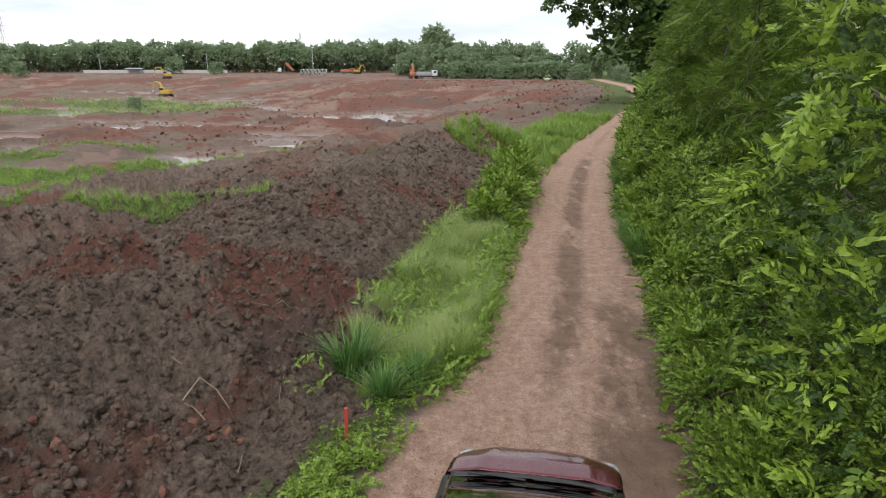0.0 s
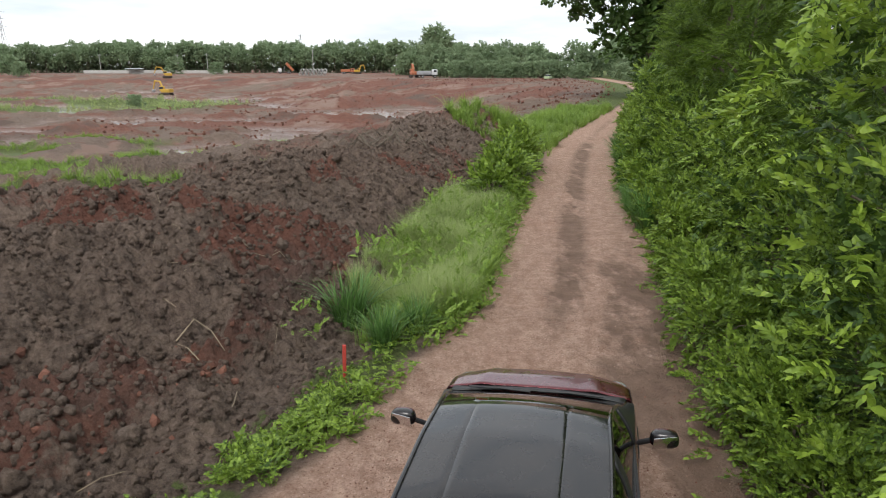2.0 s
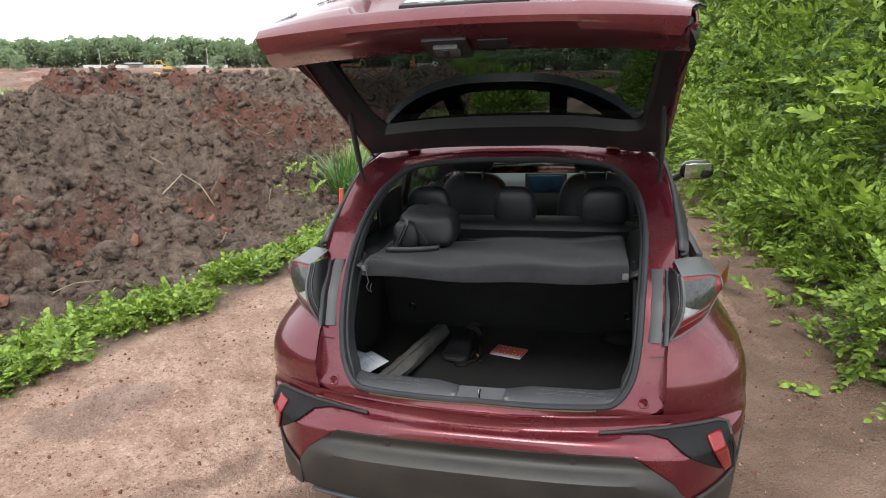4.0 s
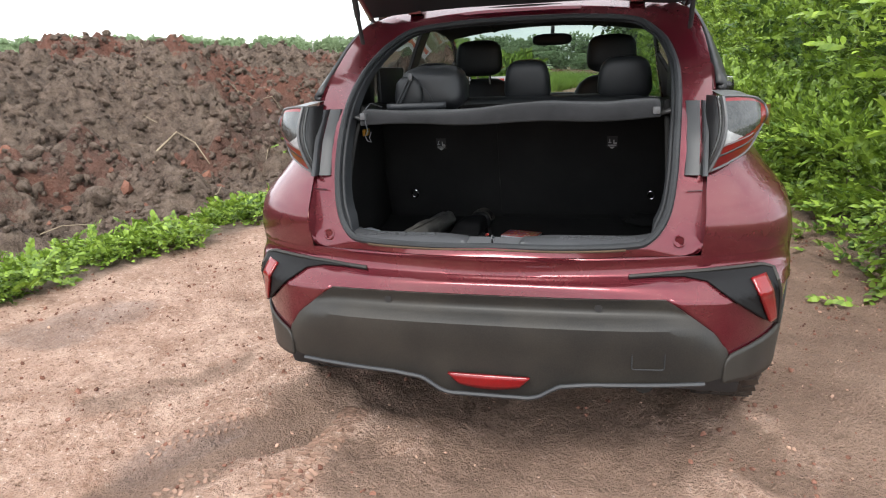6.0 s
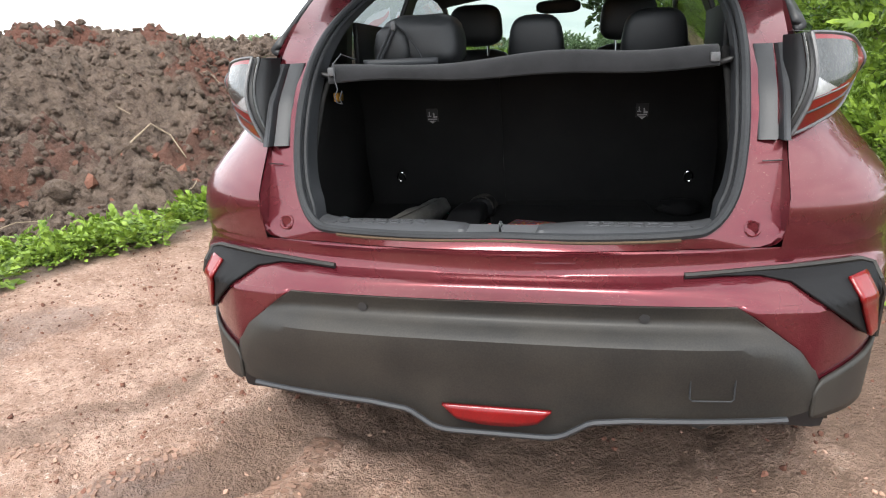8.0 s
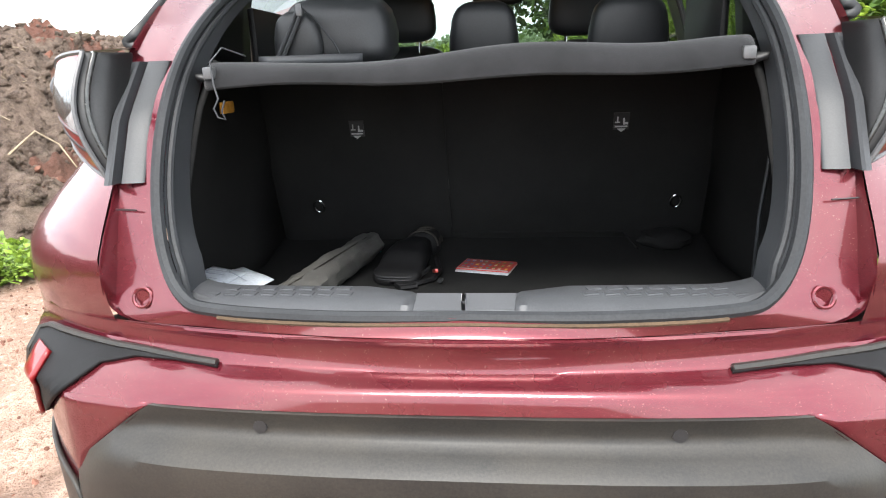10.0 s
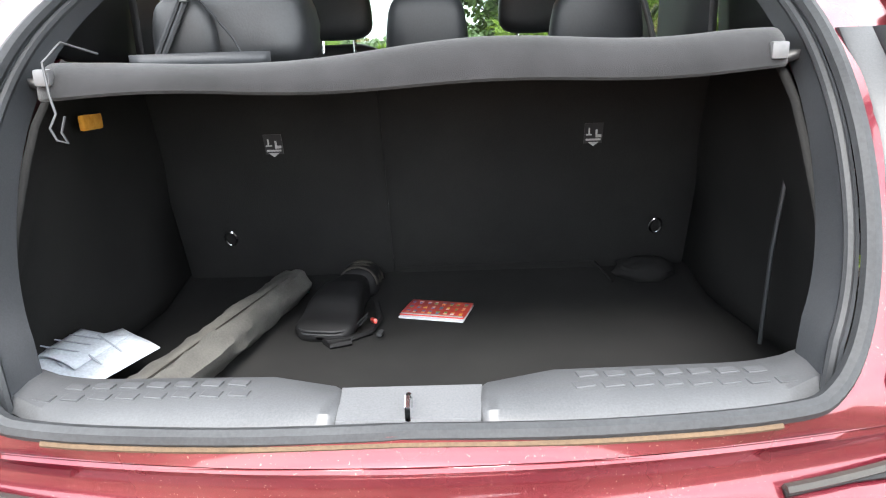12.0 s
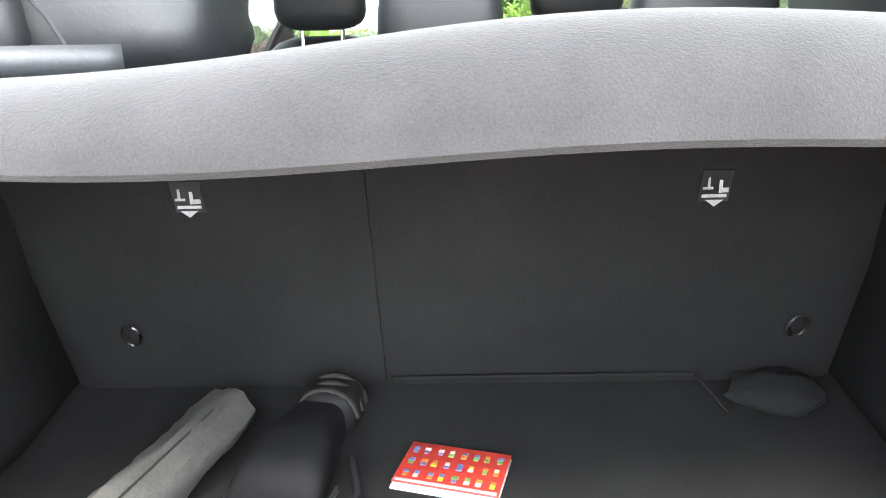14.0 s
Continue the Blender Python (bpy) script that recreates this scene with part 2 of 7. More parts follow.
def land(x, y):
    """Height of the ground and its zones."""
    xl, xr = road_left(y), road_right(y)
    d, e = xl - x, x - xr
    r = np.hypot(x, y)
    z = np.clip(0.038 * (x - 0.35), -0.13, 0.09) * smooth(14 - np.abs(y), 0, 6)
    # heap of dug soil along the track
    along = smooth(y, -14, -4) * (1 - smooth(y, 33, 41))
    crest = 1.38 + 0.45 * smooth(y, 18, 27) + 0.9 * fbm(x * 0.13 + 3, y * 0.13, 2)
    width = 5.9 - 1.6 * smooth(y, 16, 26)
    prof = smooth(d, 0.9, width) * crest - 0.22 * smooth(d, 0.3, 1.1)
    back = smooth(d, width + 0.6, width + 6.5)
    lump = 0.42 * fbm(x * 0.75, y * 0.75, 3, 0.55) + 0.40 * np.abs(fbm(x * 1.5 + 9, y * 1.5, 2, 0.5)) - 0.14 + 0.34 * np.abs(fbm(x * 2.6, y * 2.6, 2, 0.5)) + 0.26 * np.abs(fbm(x * 5.2 + 3, y * 5.2, 2, 0.5)) + 0.14 * np.abs(fbm(x * 10.4, y * 10.4 + 7, 2, 0.5))
    heap = along * (prof * (1 - back) + lump * smooth(d, 0.8, 2.6))
    # the pit
    yfar = np.interp(x, [-400, -110, -60, -28, 38, 60], [330, 300, 262, 225, 146, 120])
    near = smooth(d, 7.0, 14) * 1.2 * (1 - smooth(y, 250, 330)) + 3.8 * smooth(d, 11, 46)
    far_fade = smooth(yfar - y, -4, 62)
    side_fade = 1 - smooth(-x, 230, 330)
    pit = near * far_fade * side_fade * smooth(y, -60, -20)
    rough = fbm(x * 0.055, y * 0.055, 4, 0.55)
    z = z + heap - pit + 1.6 * rough * smooth(d, 12, 30) * far_fade * side_fade
    z = z + (1.5 * np.maximum(0, fbm(x * 0.14, y * 0.20, 5, 0.62)) + 0.5 * lump * (1 - smooth(r, 50, 90))) * smooth(d, 9, 16) * smooth(yfar - y, -10, 30)
    # the road itself: low crown, wheel tracks, scattered hollows
    on = smooth(d, 0.15, -0.25) * smooth(e, 0.15, -0.25)
    mid = (x - xl) / np.maximum(xr - xl, 0.1)
    rut_and_shade = np.exp(-((mid - 0.47) / 0.115) ** 2) * smooth(y, 7.5, 11) * (1 - 0.5 * smooth(y, 30, 40))
    rut_and_shade = np.maximum(rut_and_shade, 0.7 * smooth(mid, 0.86, 0.98) * smooth(fbm(x * 0.8, y * 0.5, 3), -0.15, 0.2))
    # darker brown right-hand earth, with shade of bushes and car painted in
    rut_and_shade = np.maximum(rut_and_shade, smooth(mid + 0.25 * fbm(x * 0.9, y * 0.9, 3), 0.58, 0.80) * (1 - smooth(y, 10, 17)))
    rut_and_shade = rut_and_shade * np.clip(1.0 + 1.3 * fbm(x * 1.6, y * 0.6, 5, 0.65), 0, 1)
    near_detail = 1 - smooth(r, 18, 34)
    z = z + on * near_detail * (0.040 * fbm(x * 2.4, y * 1.7, 5, 0.65) + 0.016 * fbm(x * 14, y * 14, 3, 0.6)) - 0.035 * rut_and_shade * on
    # rough bank at the bush side
    z = z + smooth(e, 0.1, 2.5) * 0.22 + smooth(e, 0, 0.6) * 0.07 * fbm(x * 3, y * 3, 3)
    # muddy hollow and damp patches near the car
    def blot(cx, cy, ax, ay, turn_):
        c_, s_ = math.cos(turn_), math.sin(turn_)
        u, v = (x - cx) * c_ + (y - cy) * s_, -(x - cx) * s_ + (y - cy) * c_
        return smooth(1.25 - np.hypot(u / ax, v / ay) + 0.9 * vnoise(x * 5, y * 5), 0.0, 0.5)
    mud1, mud2, mud3, dry = blot(-0.80, 2.05, 0.42, 0.14, 0.62), blot(-2.05, 3.25, 0.42, 0.22, 0.5), blot(-0.98, 2.06, 0.20, 0.10, 0.6), blot(-1.25, 2.5, 0.35, 0.10, 0.6)
    z = z - 0.03 * mud1 * on
    rut_and_shade = np.maximum(rut_and_shade, np.maximum(0.9 * mud1, 0.6 * dry))
    # road colour darkened under the car's rear, in place of its shade
    rut_and_shade = np.maximum(rut_and_shade, 0.75 * blot(0.35, 2.5, 0.95, 0.9, 0) * (y < 4))
    wet = smooth(-4.85 - z + 0.5 * vnoise(x * 0.08, y * 0.08), -0.25, 0.25) * smooth(d, 10, 18)
    wet = np.maximum(wet, np.maximum(0.55 * mud2, 0.7 * mud3) * on)
    red = smooth(fbm(x * 0.11 + 40, y * 0.11, 3), 0.08, 0.3) * 0.6 * smooth(d, 4, 7)
    red = np.maximum(red, smooth(y, 55, 95) * smooth(d, 4, 14) * np.clip(0.62 + 2.6 * fbm(x * 0.045, y * 0.085, 5, 0.6), 0.05, 1))
    red = np.maximum(red, smooth(fbm(x * 0.33 + 7, y * 0.33 + 2, 4), 0.12, 0.32) * 0.85 * smooth(d, 1.4, 3))
    red = np.maximum(red, 0.95 * smooth(1.3 - np.hypot((x + 8.0) / 3.4, (y - 11.9 + 0.12 * (x + 8)) / 0.9) + 0.9 * fbm(x * 1.1, y * 1.1, 3), 0, 0.5))
    red = np.maximum(red, 0.8 * smooth(1.2 - np.hypot((x + 2.9) / 0.7, (y - 16.4) / 1.2) + 0.9 * fbm(x * 1.3, y * 1.3, 3), 0, 0.5))
    g = smooth(fbm(x * 0.085 + 11, y * 0.15 + 5, 4), 0.06, 0.17) * smooth(d, 8.5, 14) * (1 - smooth(y, 60, 90))
    g = np.maximum(g, smooth(y, 120, 135) * (1 - smooth(y, 170, 190)) * smooth(-x, 36, 60) * smooth(fbm(x * 0.03, y * 0.06, 3), -0.18, 0.0))
    g = np.maximum(g, smooth(d, -0.1, 0.35) * (1 - smooth(d, 1.1, 1.7)) * 0.8 * np.clip(0.6 + 2 * fbm(x * 1.7, y * 1.7, 3), 0, 1))
    g = np.maximum(g, smooth(e, 0.15, 0.9) * 0.85)
    g = np.maximum(g, smooth(d, 0.2, 1) * (1 - smooth(d, 3.5, 6)) * smooth(y, 31, 38))
    return z, on, rut_and_shade * on, red, g, wet


# one sheet: fine ahead of the camera, coarse behind, out to the horizon
ang = np.concatenate([np.linspace(-48, 44, 540, endpoint=False), np.linspace(44, 312, 110, endpoint=False)])
ang = np.radians(ang)
rad = [0.15]
while rad[-1] < 3500:
    rad.append(rad[-1] * (1.0055 if 5 < rad[-1] < 22 else 1.0125 if rad[-1] < 320 else 1.06) + 0.012)
rad = np.array(rad)
RR, AA = np.meshgrid(rad, ang, indexing="ij")
GX, GY = RR * np.sin(AA), RR * np.cos(AA) + 0.6
GZ, g_road, g_rut_and_shade, g_red, g_grass, g_wet = land(GX, GY)
nr, na = GX.shape
idx = np.arange(nr * na).reshape(nr, na)
quads = np.stack([idx[:-1, :], np.roll(idx, -1, 1)[:-1, :], np.roll(idx, -1, 1)[1:, :], idx[1:, :]], -1)
verts = np.stack([GX, GY, GZ], -1).reshape(-1, 3)
GD = road_left(GY) - GX
is_road = ((g_road > 0.5) & (RR < 400))[:-1, :]
is_heap = ((GD > 1.0) & (GD < 10.5) & (GY > -12) & (GY < 40))[:-1, :]


def sheet(name, mask, label, category, kind=""):
    q = quads[mask].reshape(-1, 4)
    used, inv = np.unique(q, return_inverse=True)
    me = mesh_from(name, verts[used], inv.reshape(-1, 4)[:, ::-1], M_EARTH, smooth_shade=True)
    for key, v in (("road", g_road), ("rut_and_shade", g_rut_and_shade), ("red", g_red), ("grass", g_grass), ("wet", g_wet)):
        at = me.attributes.new(key, "FLOAT", "POINT")
        at.data.foreach_set("value", v.reshape(-1)[used].astype(np.float32))
    return tagged(new(name, me), label, category, kind=kind)


sheet("road", is_road, "packed reddish-brown dirt track with a darker middle", "dirt road", "structure")
sheet("ground", ~is_road & ~is_heap, "dug reddish earth pit with mud and grass patches", "ground", "structure")
sheet("soil_heap", is_heap & ~is_road, "long heap of dark dug soil with red lumps", "soil heap", "structure")
water_z = -5.1
wv = [(-140, 48, water_z), (-4, 48, water_z), (-4, 190, water_z), (-140, 190, water_z)]
tagged(new("water", mesh_from("water", wv, [(0, 1, 2, 3)], M_WATER)), "shallow muddy puddles on the pit floor", "water", kind="structure")


def height(x, y):
    return float(land(np.array([float(x)]), np.array([float(y)]))[0][0])


# ---- scattered stuff: many small pieces merged in one mesh ----
def scatter(name, template, places, material):
    """template: list of (verts, faces) with equal face size; places: arrays (pos N x 3, rot N x 3 x 3, size N)."""
    pos, rot, size = places
    pick = np.random.default_rng(len(pos)).integers(0, len(template), len(pos))
    vs, fs, base = [], [], 0
    for k, (tv, tf) in enumerate(template):
        sel = np.nonzero(pick == k)[0]
        if not len(sel):
            continue
        v = np.einsum("nij,vj->nvi", rot[sel], tv) * size[sel][:, None, None] + pos[sel][:, None, :]
        f = tf[None] + (base + np.arange(len(sel)) * len(tv))[:, None, None]
        vs.append(v.reshape(-1, 3))
        fs.append(f.reshape(-1, tf.shape[1]))
        base += len(sel) * len(tv)
    return mesh_from(name, np.concatenate(vs), np.concatenate(fs), material, smooth_shade=material is M_EARTH)


def spins(rng, n, tilt=0.4):
    """Turns about the upright with a lean of up to tilt radians."""
    a, b, c = rng.uniform(0, 2 * np.pi, n), rng.normal(0, tilt, n), rng.normal(0, tilt, n)
    o, i = np.zeros(n), np.ones(n)
    ca, sa, cb, sb, cc, sc = np.cos(a), np.sin(a), np.cos(b), np.sin(b), np.cos(c), np.sin(c)
    Z = np.stack([ca, -sa, o, sa, ca, o, o, o, i], -1).reshape(n, 3, 3)
    X = np.stack([i, o, o, o, cb, -sb, o, sb, cb], -1).reshape(n, 3, 3)
    Y = np.stack([cc, o, sc, o, i, o, -sc, o, cc], -1).reshape(n, 3, 3)
    return X @ Y @ Z


def aim(rng, dirs, wobble=0.5):
    """Turns that send +y along each direction, with a random roll."""
    d = dirs + rng.normal(0, wobble, dirs.shape)
    d /= np.linalg.norm(d, axis=1, keepdims=True) + 1e-9
    up = np.tile([0, 0, 1.0], (len(d), 1)) + rng.normal(0, 0.35, d.shape)
    x = np.cross(d, up)
    x /= np.linalg.norm(x, axis=1, keepdims=True) + 1e-9
    z = np.cross(x, d)
    return np.stack([x, d, z], -1)


def clod_template(seed, sub=2):
    bm = bmesh.new()
    bmesh.ops.create_icosphere(bm, subdivisions=sub, radius=1)
    for v in bm.verts:
        n = noise.noise(v.co * 1.3 + Vector((seed * 7, 0, 0))) * 0.6 + noise.noise(v.co * 3.1 + Vector((0, seed * 5, 0))) * 0.42
        v.co *= 1 + n
        v.co.z *= 0.72
    out = np.array([v.co[:] for v in bm.verts]), np.array([[v.index for v in f.verts] for f in bm.faces])
    bm.free()
    return out


CLODS = [clod_template(s) for s in range(6)]
SMALL = [clod_template(s, 1) for s in range(6)]


def strew(name, template, n, region, sizes, material, seed, label, category, sink=0.25, accept=None):
    rng = np.random.default_rng(seed)
    x, y = region(rng, n)
    if accept is not None:
        keep = accept(x, y)
        x, y = x[keep], y[keep]
    z = land(x, y)[0]
    s = sizes[0] * (sizes[1] / sizes[0]) ** (rng.random(len(x)) ** 2.2)
    me = scatter(name, template, (np.stack([x, y, z + s * (0.5 - sink)], -1), spins(rng, len(x), 0.7), s), material)
    return tagged(new(name, me), label, category, kind="stuff")


def heap_region(y0, y1, d0, d1, power=1.0):
    def pick(rng, n):
        y = y0 + (y1 - y0) * rng.random(n) ** power
        return road_left(y) - (d0 + (d1 - d0) * rng.random(n)), y
    return pick


strew("soil_clods", CLODS, 2600, heap_region(2.5, 36, 1.0, 10, 1.5), (0.05, 0.16), M_EARTH, 11, "dark brown clods lying on the soil heap", "clods", sink=0.75)
strew("broken_clods", SMALL, 14000, heap_region(2.0, 32, 0.9, 10, 1.4), (0.025, 0.085), M_EARTH, 16, "broken dark clods half sunk in the heap", "clods", sink=0.5)
strew("pit_clods", SMALL, 3500, heap_region(10, 45, 9, 20, 1.2), (0.04, 0.20), M_EARTH, 17, "dark clods on the rough pit ground", "clods", sink=0.4)
strew("soil_crumbs", SMALL, 11000, heap_region(2.0, 24, 0.9, 9, 1.4), (0.014, 0.065), M_EARTH, 12, "dark brown crumbs of dug soil", "clods")
strew("red_clods", SMALL, 1000, heap_region(2.5, 30, 1.2, 10, 1.3), (0.02, 0.09), M_REDCLOD, 13, "red laterite lumps on the soil heap", "clods",
      accept=lambda x, y: fbm(x * 0.33 + 7, y * 0.33 + 2, 3) > 0.12)
strew("embankment_stones", SMALL, 5000, lambda rng, n: (rng.uniform(-60, 40, n), rng.uniform(70, 215, n)), (0.06, 0.30), M_REDCLOD, 14,
      "red stones on the far embankment", "stones", accept=lambda x, y: road_left(y) - x > 3)
strew("road_pebbles", SMALL, 12000, lambda rng, n: (rng.uniform(-4, 5, n), 0.6 + 20 * rng.random(n) ** 1.6), (0.0025, 0.010), M_PEBBLE, 15,
      "small loose stones on the dirt track", "gravel", accept=lambda x, y: (road_left(y) - x < 0.3) & (x - road_right(y) < 0.6))


strew("road_crumbs", SMALL, 9000, lambda rng, n: (rng.uniform(-4, 3, n), 0.9 + 6.5 * rng.random(n) ** 1.3), (0.003, 0.013), M_REDCLOD, 18,
      "dark crumbs of earth trodden on the dirt track", "gravel", accept=lambda x, y: (road_left(y) - x < 0.3) & (x - road_right(y) < 0.6) & (fbm(x * 1.8, y * 3.2, 3) > -0.02))

# tyre tread prints pressed into the soft earth
def tread_prints(name, lines, seed, label):
    rng = np.random.default_rng(seed)
    bm = bmesh.new()
    for x0, y0, x1, y1, width in lines:
        d = Vector((x1 - x0, y1 - y0, 0))
        n, d = int(d.length / 0.026), d.normalized()
        side = Vector((-d.y, d.x, 0))
        for k in range(n):
            for lane in (-1, 0, 1):
                if rng.random() < 0.22:
                    continue
                c = Vector((x0, y0, 0)) + d * (0.026 * k + 0.009 * lane * lane + rng.normal(0, 0.0015)) + side * lane * width / 3
                c.z = height(c.x, c.y) - 0.0025
                a = math.atan2(d.y, d.x) + 0.5 * lane + rng.normal(0, 0.06)
                mt = Matrix.Translation(c) @ Matrix.Rotation(a, 4, "Z") @ Matrix.Rotation(rng.normal(0, 0.12), 4, "X")
                r = bmesh.ops.create_cube(bm, size=1, matrix=mt @ Matrix.Diagonal((0.012, width / 3.4 * rng.uniform(0.7, 1.05), 0.011, 1)))
                for v in r["verts"][:4]:
                    v.co.z -= 0.001
    me = bpy.data.meshes.new(name)
    bm.to_mesh(me)
    bm.free()
    me.materials.append(M_PRINT)
    return tagged(new(name, me), label, "tyre prints", kind="stuff")


tread_prints("tread_prints", ((-1.12, 2.03, -0.80, 2.26, 0.085), (-1.06, 1.72, -0.80, 1.93, 0.10), (-0.62, 1.66, -0.40, 2.36, 0.14), (-1.42, 2.22, -1.22, 2.34, 0.08)), 6, "ridged tyre tread prints in the soft red earth")

# ---- car materials ----


def paint_material(name, base, dust=0.25):
    m, nt, p, co = base_material(name)
    film = noise_node(nt, co, 3.0, 5.0)
    speck = noise_node(nt, co, 330.0, 2.0, 0.5)
    col = mixed(nt, ramp(nt, noise_node(nt, co, 900.0, 1.0), 0.3, 0.7), [v * 0.85 for v in base], [v * 1.2 for v in base])
    col = mixed(nt, ramp(nt, film, 0.38, 0.75), col, mixed(nt, dust, col, (0.36, 0.24, 0.18)))
    spots = ramp(nt, speck, 0.68, 0.72)
    col = mixed(nt, spots, col, mixed(nt, 0.28, col, (0.5, 0.36, 0.28)))
    nt.links.new(col, p.inputs["Base Color"])
    rg = nt.nodes.new("ShaderNodeMapRange")
    rg.inputs["To Min"].default_value, rg.inputs["To Max"].default_value = 0.20, 0.34
    nt.links.new(film, rg.inputs["Value"])
    nt.links.new(rg.outputs["Result"], p.inputs["Roughness"])
    p.inputs["Metallic"].default_value, p.inputs["Coat Weight"].default_value, p.inputs["Coat Roughness"].default_value = 0.60, 0.70, 0.04
    return m


def pane_material(name, tint, gloss_ior=1.5):
    m, nt, p, co = base_material(name)
    nt.nodes.remove(p)
    tr, gl = nt.nodes.new("ShaderNodeBsdfTransparent"), nt.nodes.new("ShaderNodeBsdfGlossy")
    tr.inputs["Color"].default_value = (*tint, 1)
    gl.inputs["Roughness"].default_value = 0.02
    lw = nt.nodes.new("ShaderNodeLayerWeight")
    lw.inputs["Blend"].default_value = 0.5
    pw = nt.nodes.new("ShaderNodeMath")
    pw.operation = "POWER"
    pw.inputs[1].default_value = 4.0
    nt.links.new(lw.outputs["Facing"], pw.inputs[0])
    fr = nt.nodes.new("ShaderNodeMapRange")
    fr.inputs["To Min"].default_value = 0.05
    nt.links.new(pw.outputs["Value"], fr.inputs["Value"])
    mx = nt.nodes.new("ShaderNodeMixShader")
    nt.links.new(fr.outputs["Result"], mx.inputs["Fac"])
    nt.links.new(tr.outputs["BSDF"], mx.inputs[1])
    nt.links.new(gl.outputs["BSDF"], mx.inputs[2])
    nt.links.new(mx.outputs["Shader"], nt.nodes["Material Output"].inputs["Surface"])
    return m


M_PAINT = paint_material("maroon_paint", (0.108, 0.0055, 0.0155), 0.13)
M_BLACKROOF = paint_material("black_gloss_paint", (0.010, 0.010, 0.012), 0.03)
M_CLAD = surface("grey_bumper_plastic", (0.012, 0.0125, 0.013), (0.036, 0.032, 0.027), 0.34, 5, 240, 0.25, 0.001, spec=0.32, rough2=0.60)
M_TRIM = surface("grey_trim_plastic", (0.020, 0.022, 0.025), (0.034, 0.036, 0.040), 0.45, 6, 400, 0.3, 0.0006, rough2=0.58)
M_SILL = surface("sill_plastic", (0.045, 0.047, 0.051), (0.062, 0.064, 0.069), 0.42, 6, 400, 0.25, 0.0005, rough2=0.5)
# paler than the sill: light caught by the plate's slope is in the colour
M_LATCH = surface("lightened_latch_plastic", (0.085, 0.088, 0.094), (0.11, 0.113, 0.12), 0.36, 6, 400, 0.2, 0.0005)
M_BLACK = surface("black_plastic", (0.012, 0.012, 0.013), (0.022, 0.022, 0.023), 0.45, 6, 300, 0.2, 0.0006)
M_CASE = surface("matt_black_shell", (0.006, 0.006, 0.0065), (0.011, 0.011, 0.012), 0.62, 8, 400, 0.4, 0.0006, spec=0.18)
M_OCHRE = surface("dried_mud", (0.050, 0.031, 0.017), (0.085, 0.054, 0.030), 0.9, 20, 200, 0.5, 0.002)
M_RUBBER = surface("rubber_seal", (0.014, 0.015, 0.017), (0.03, 0.032, 0.035), 0.6, 8, 200, 0.1, 0.0005, spec=0.3)
M_CARPET = surface("black_boot_carpet", (0.011, 0.011, 0.0115), (0.021, 0.021, 0.0207), 0.95, 4, 500, 0.5, 0.001, spec=0.10)
M_FELT = surface("charcoal_felt", (0.0095, 0.010, 0.0105), (0.025, 0.025, 0.027), 0.95, 9, 900, 0.6, 0.0008, spec=0.10, sheen=0.12)
M_LEATHER = surface("black_leather", (0.008, 0.009, 0.010), (0.016, 0.017, 0.019), 0.48, 7, 260, 0.3, 0.0008)
M_HEAD = surface("headliner", (0.030, 0.030, 0.030), (0.045, 0.045, 0.044), 0.95, 5, 300, 0.2, 0.001)
M_TYRE = surface("tyre_rubber", (0.02, 0.018, 0.016), (0.075, 0.052, 0.04), 0.85, 9, 120, 0.5, 0.003)
M_RIM = surface("alloy_rim", (0.35, 0.34, 0.33), (0.5, 0.49, 0.48), 0.35, 9, 120, 0.1, 0.001, metal=0.9)
M_CHROME = surface("chrome", (0.7, 0.7, 0.72), (0.8, 0.8, 0.82), 0.12, 9, 120, 0.0, 0.001, metal=1.0)
M_REDLENS = surface("red_lens", (0.11, 0.002, 0.004), (0.22, 0.004, 0.006), 0.28, 12, 300, 0.3, 0.001, coat=0.6, spec=0.3)
M_SMOKE = surface("smoked_lamp_inside", (0.008, 0.009, 0.009), (0.045, 0.047, 0.045), 0.22, 45, 120, 0.5, 0.004, coat=0.7, spec=0.3)
M_CLEARLENS = surface("clear_lamp_inside", (0.24, 0.245, 0.255), (0.40, 0.405, 0.415), 0.20, 25, 90, 0.3, 0.004, coat=0.8)
M_BADGEBLUE = surface("badge_blue", (0.02, 0.10, 0.28), (0.05, 0.2, 0.42), 0.15, 20, 90, 0.0, 0.001, coat=1.0)
M_PLATE = surface("plate_white", (0.72, 0.72, 0.70), (0.8, 0.8, 0.78), 0.4, 20, 200, 0.1, 0.0005)
M_PLATEINK = surface("plate_black", (0.015, 0.015, 0.015), (0.03, 0.03, 0.03), 0.5, 20, 200, 0.0)
M_WHITE = surface("white_marking", (0.34, 0.34, 0.34), (0.44, 0.44, 0.44), 0.6, 20, 200, 0.0)
M_AMBER = surface("amber_lens", (0.75, 0.30, 0.03), (0.85, 0.42, 0.08), 0.2, 20, 90, 0.2, 0.001, coat=1.0)
M_GREYCLOTH = surface("grey_nylon", (0.052, 0.051, 0.048), (0.110, 0.107, 0.100), 0.50, 14, 300, 0.3, 0.001, spec=0.4)
M_PAPER = surface("white_paper", (0.46, 0.50, 0.55), (0.54, 0.58, 0.63), 0.8, 9, 200, 0.05, 0.0004)
M_INK = surface("grey_print", (0.30, 0.33, 0.38), (0.36, 0.39, 0.44), 0.9, 9, 200, 0.0)
M_BOOKRED = surface("red_gloss_print", (0.42, 0.03, 0.025), (0.52, 0.05, 0.035), 0.3, 20, 200, 0.0, coat=0.4)
M_GLASS = pane_material("car_glass", (0.36, 0.42, 0.38))
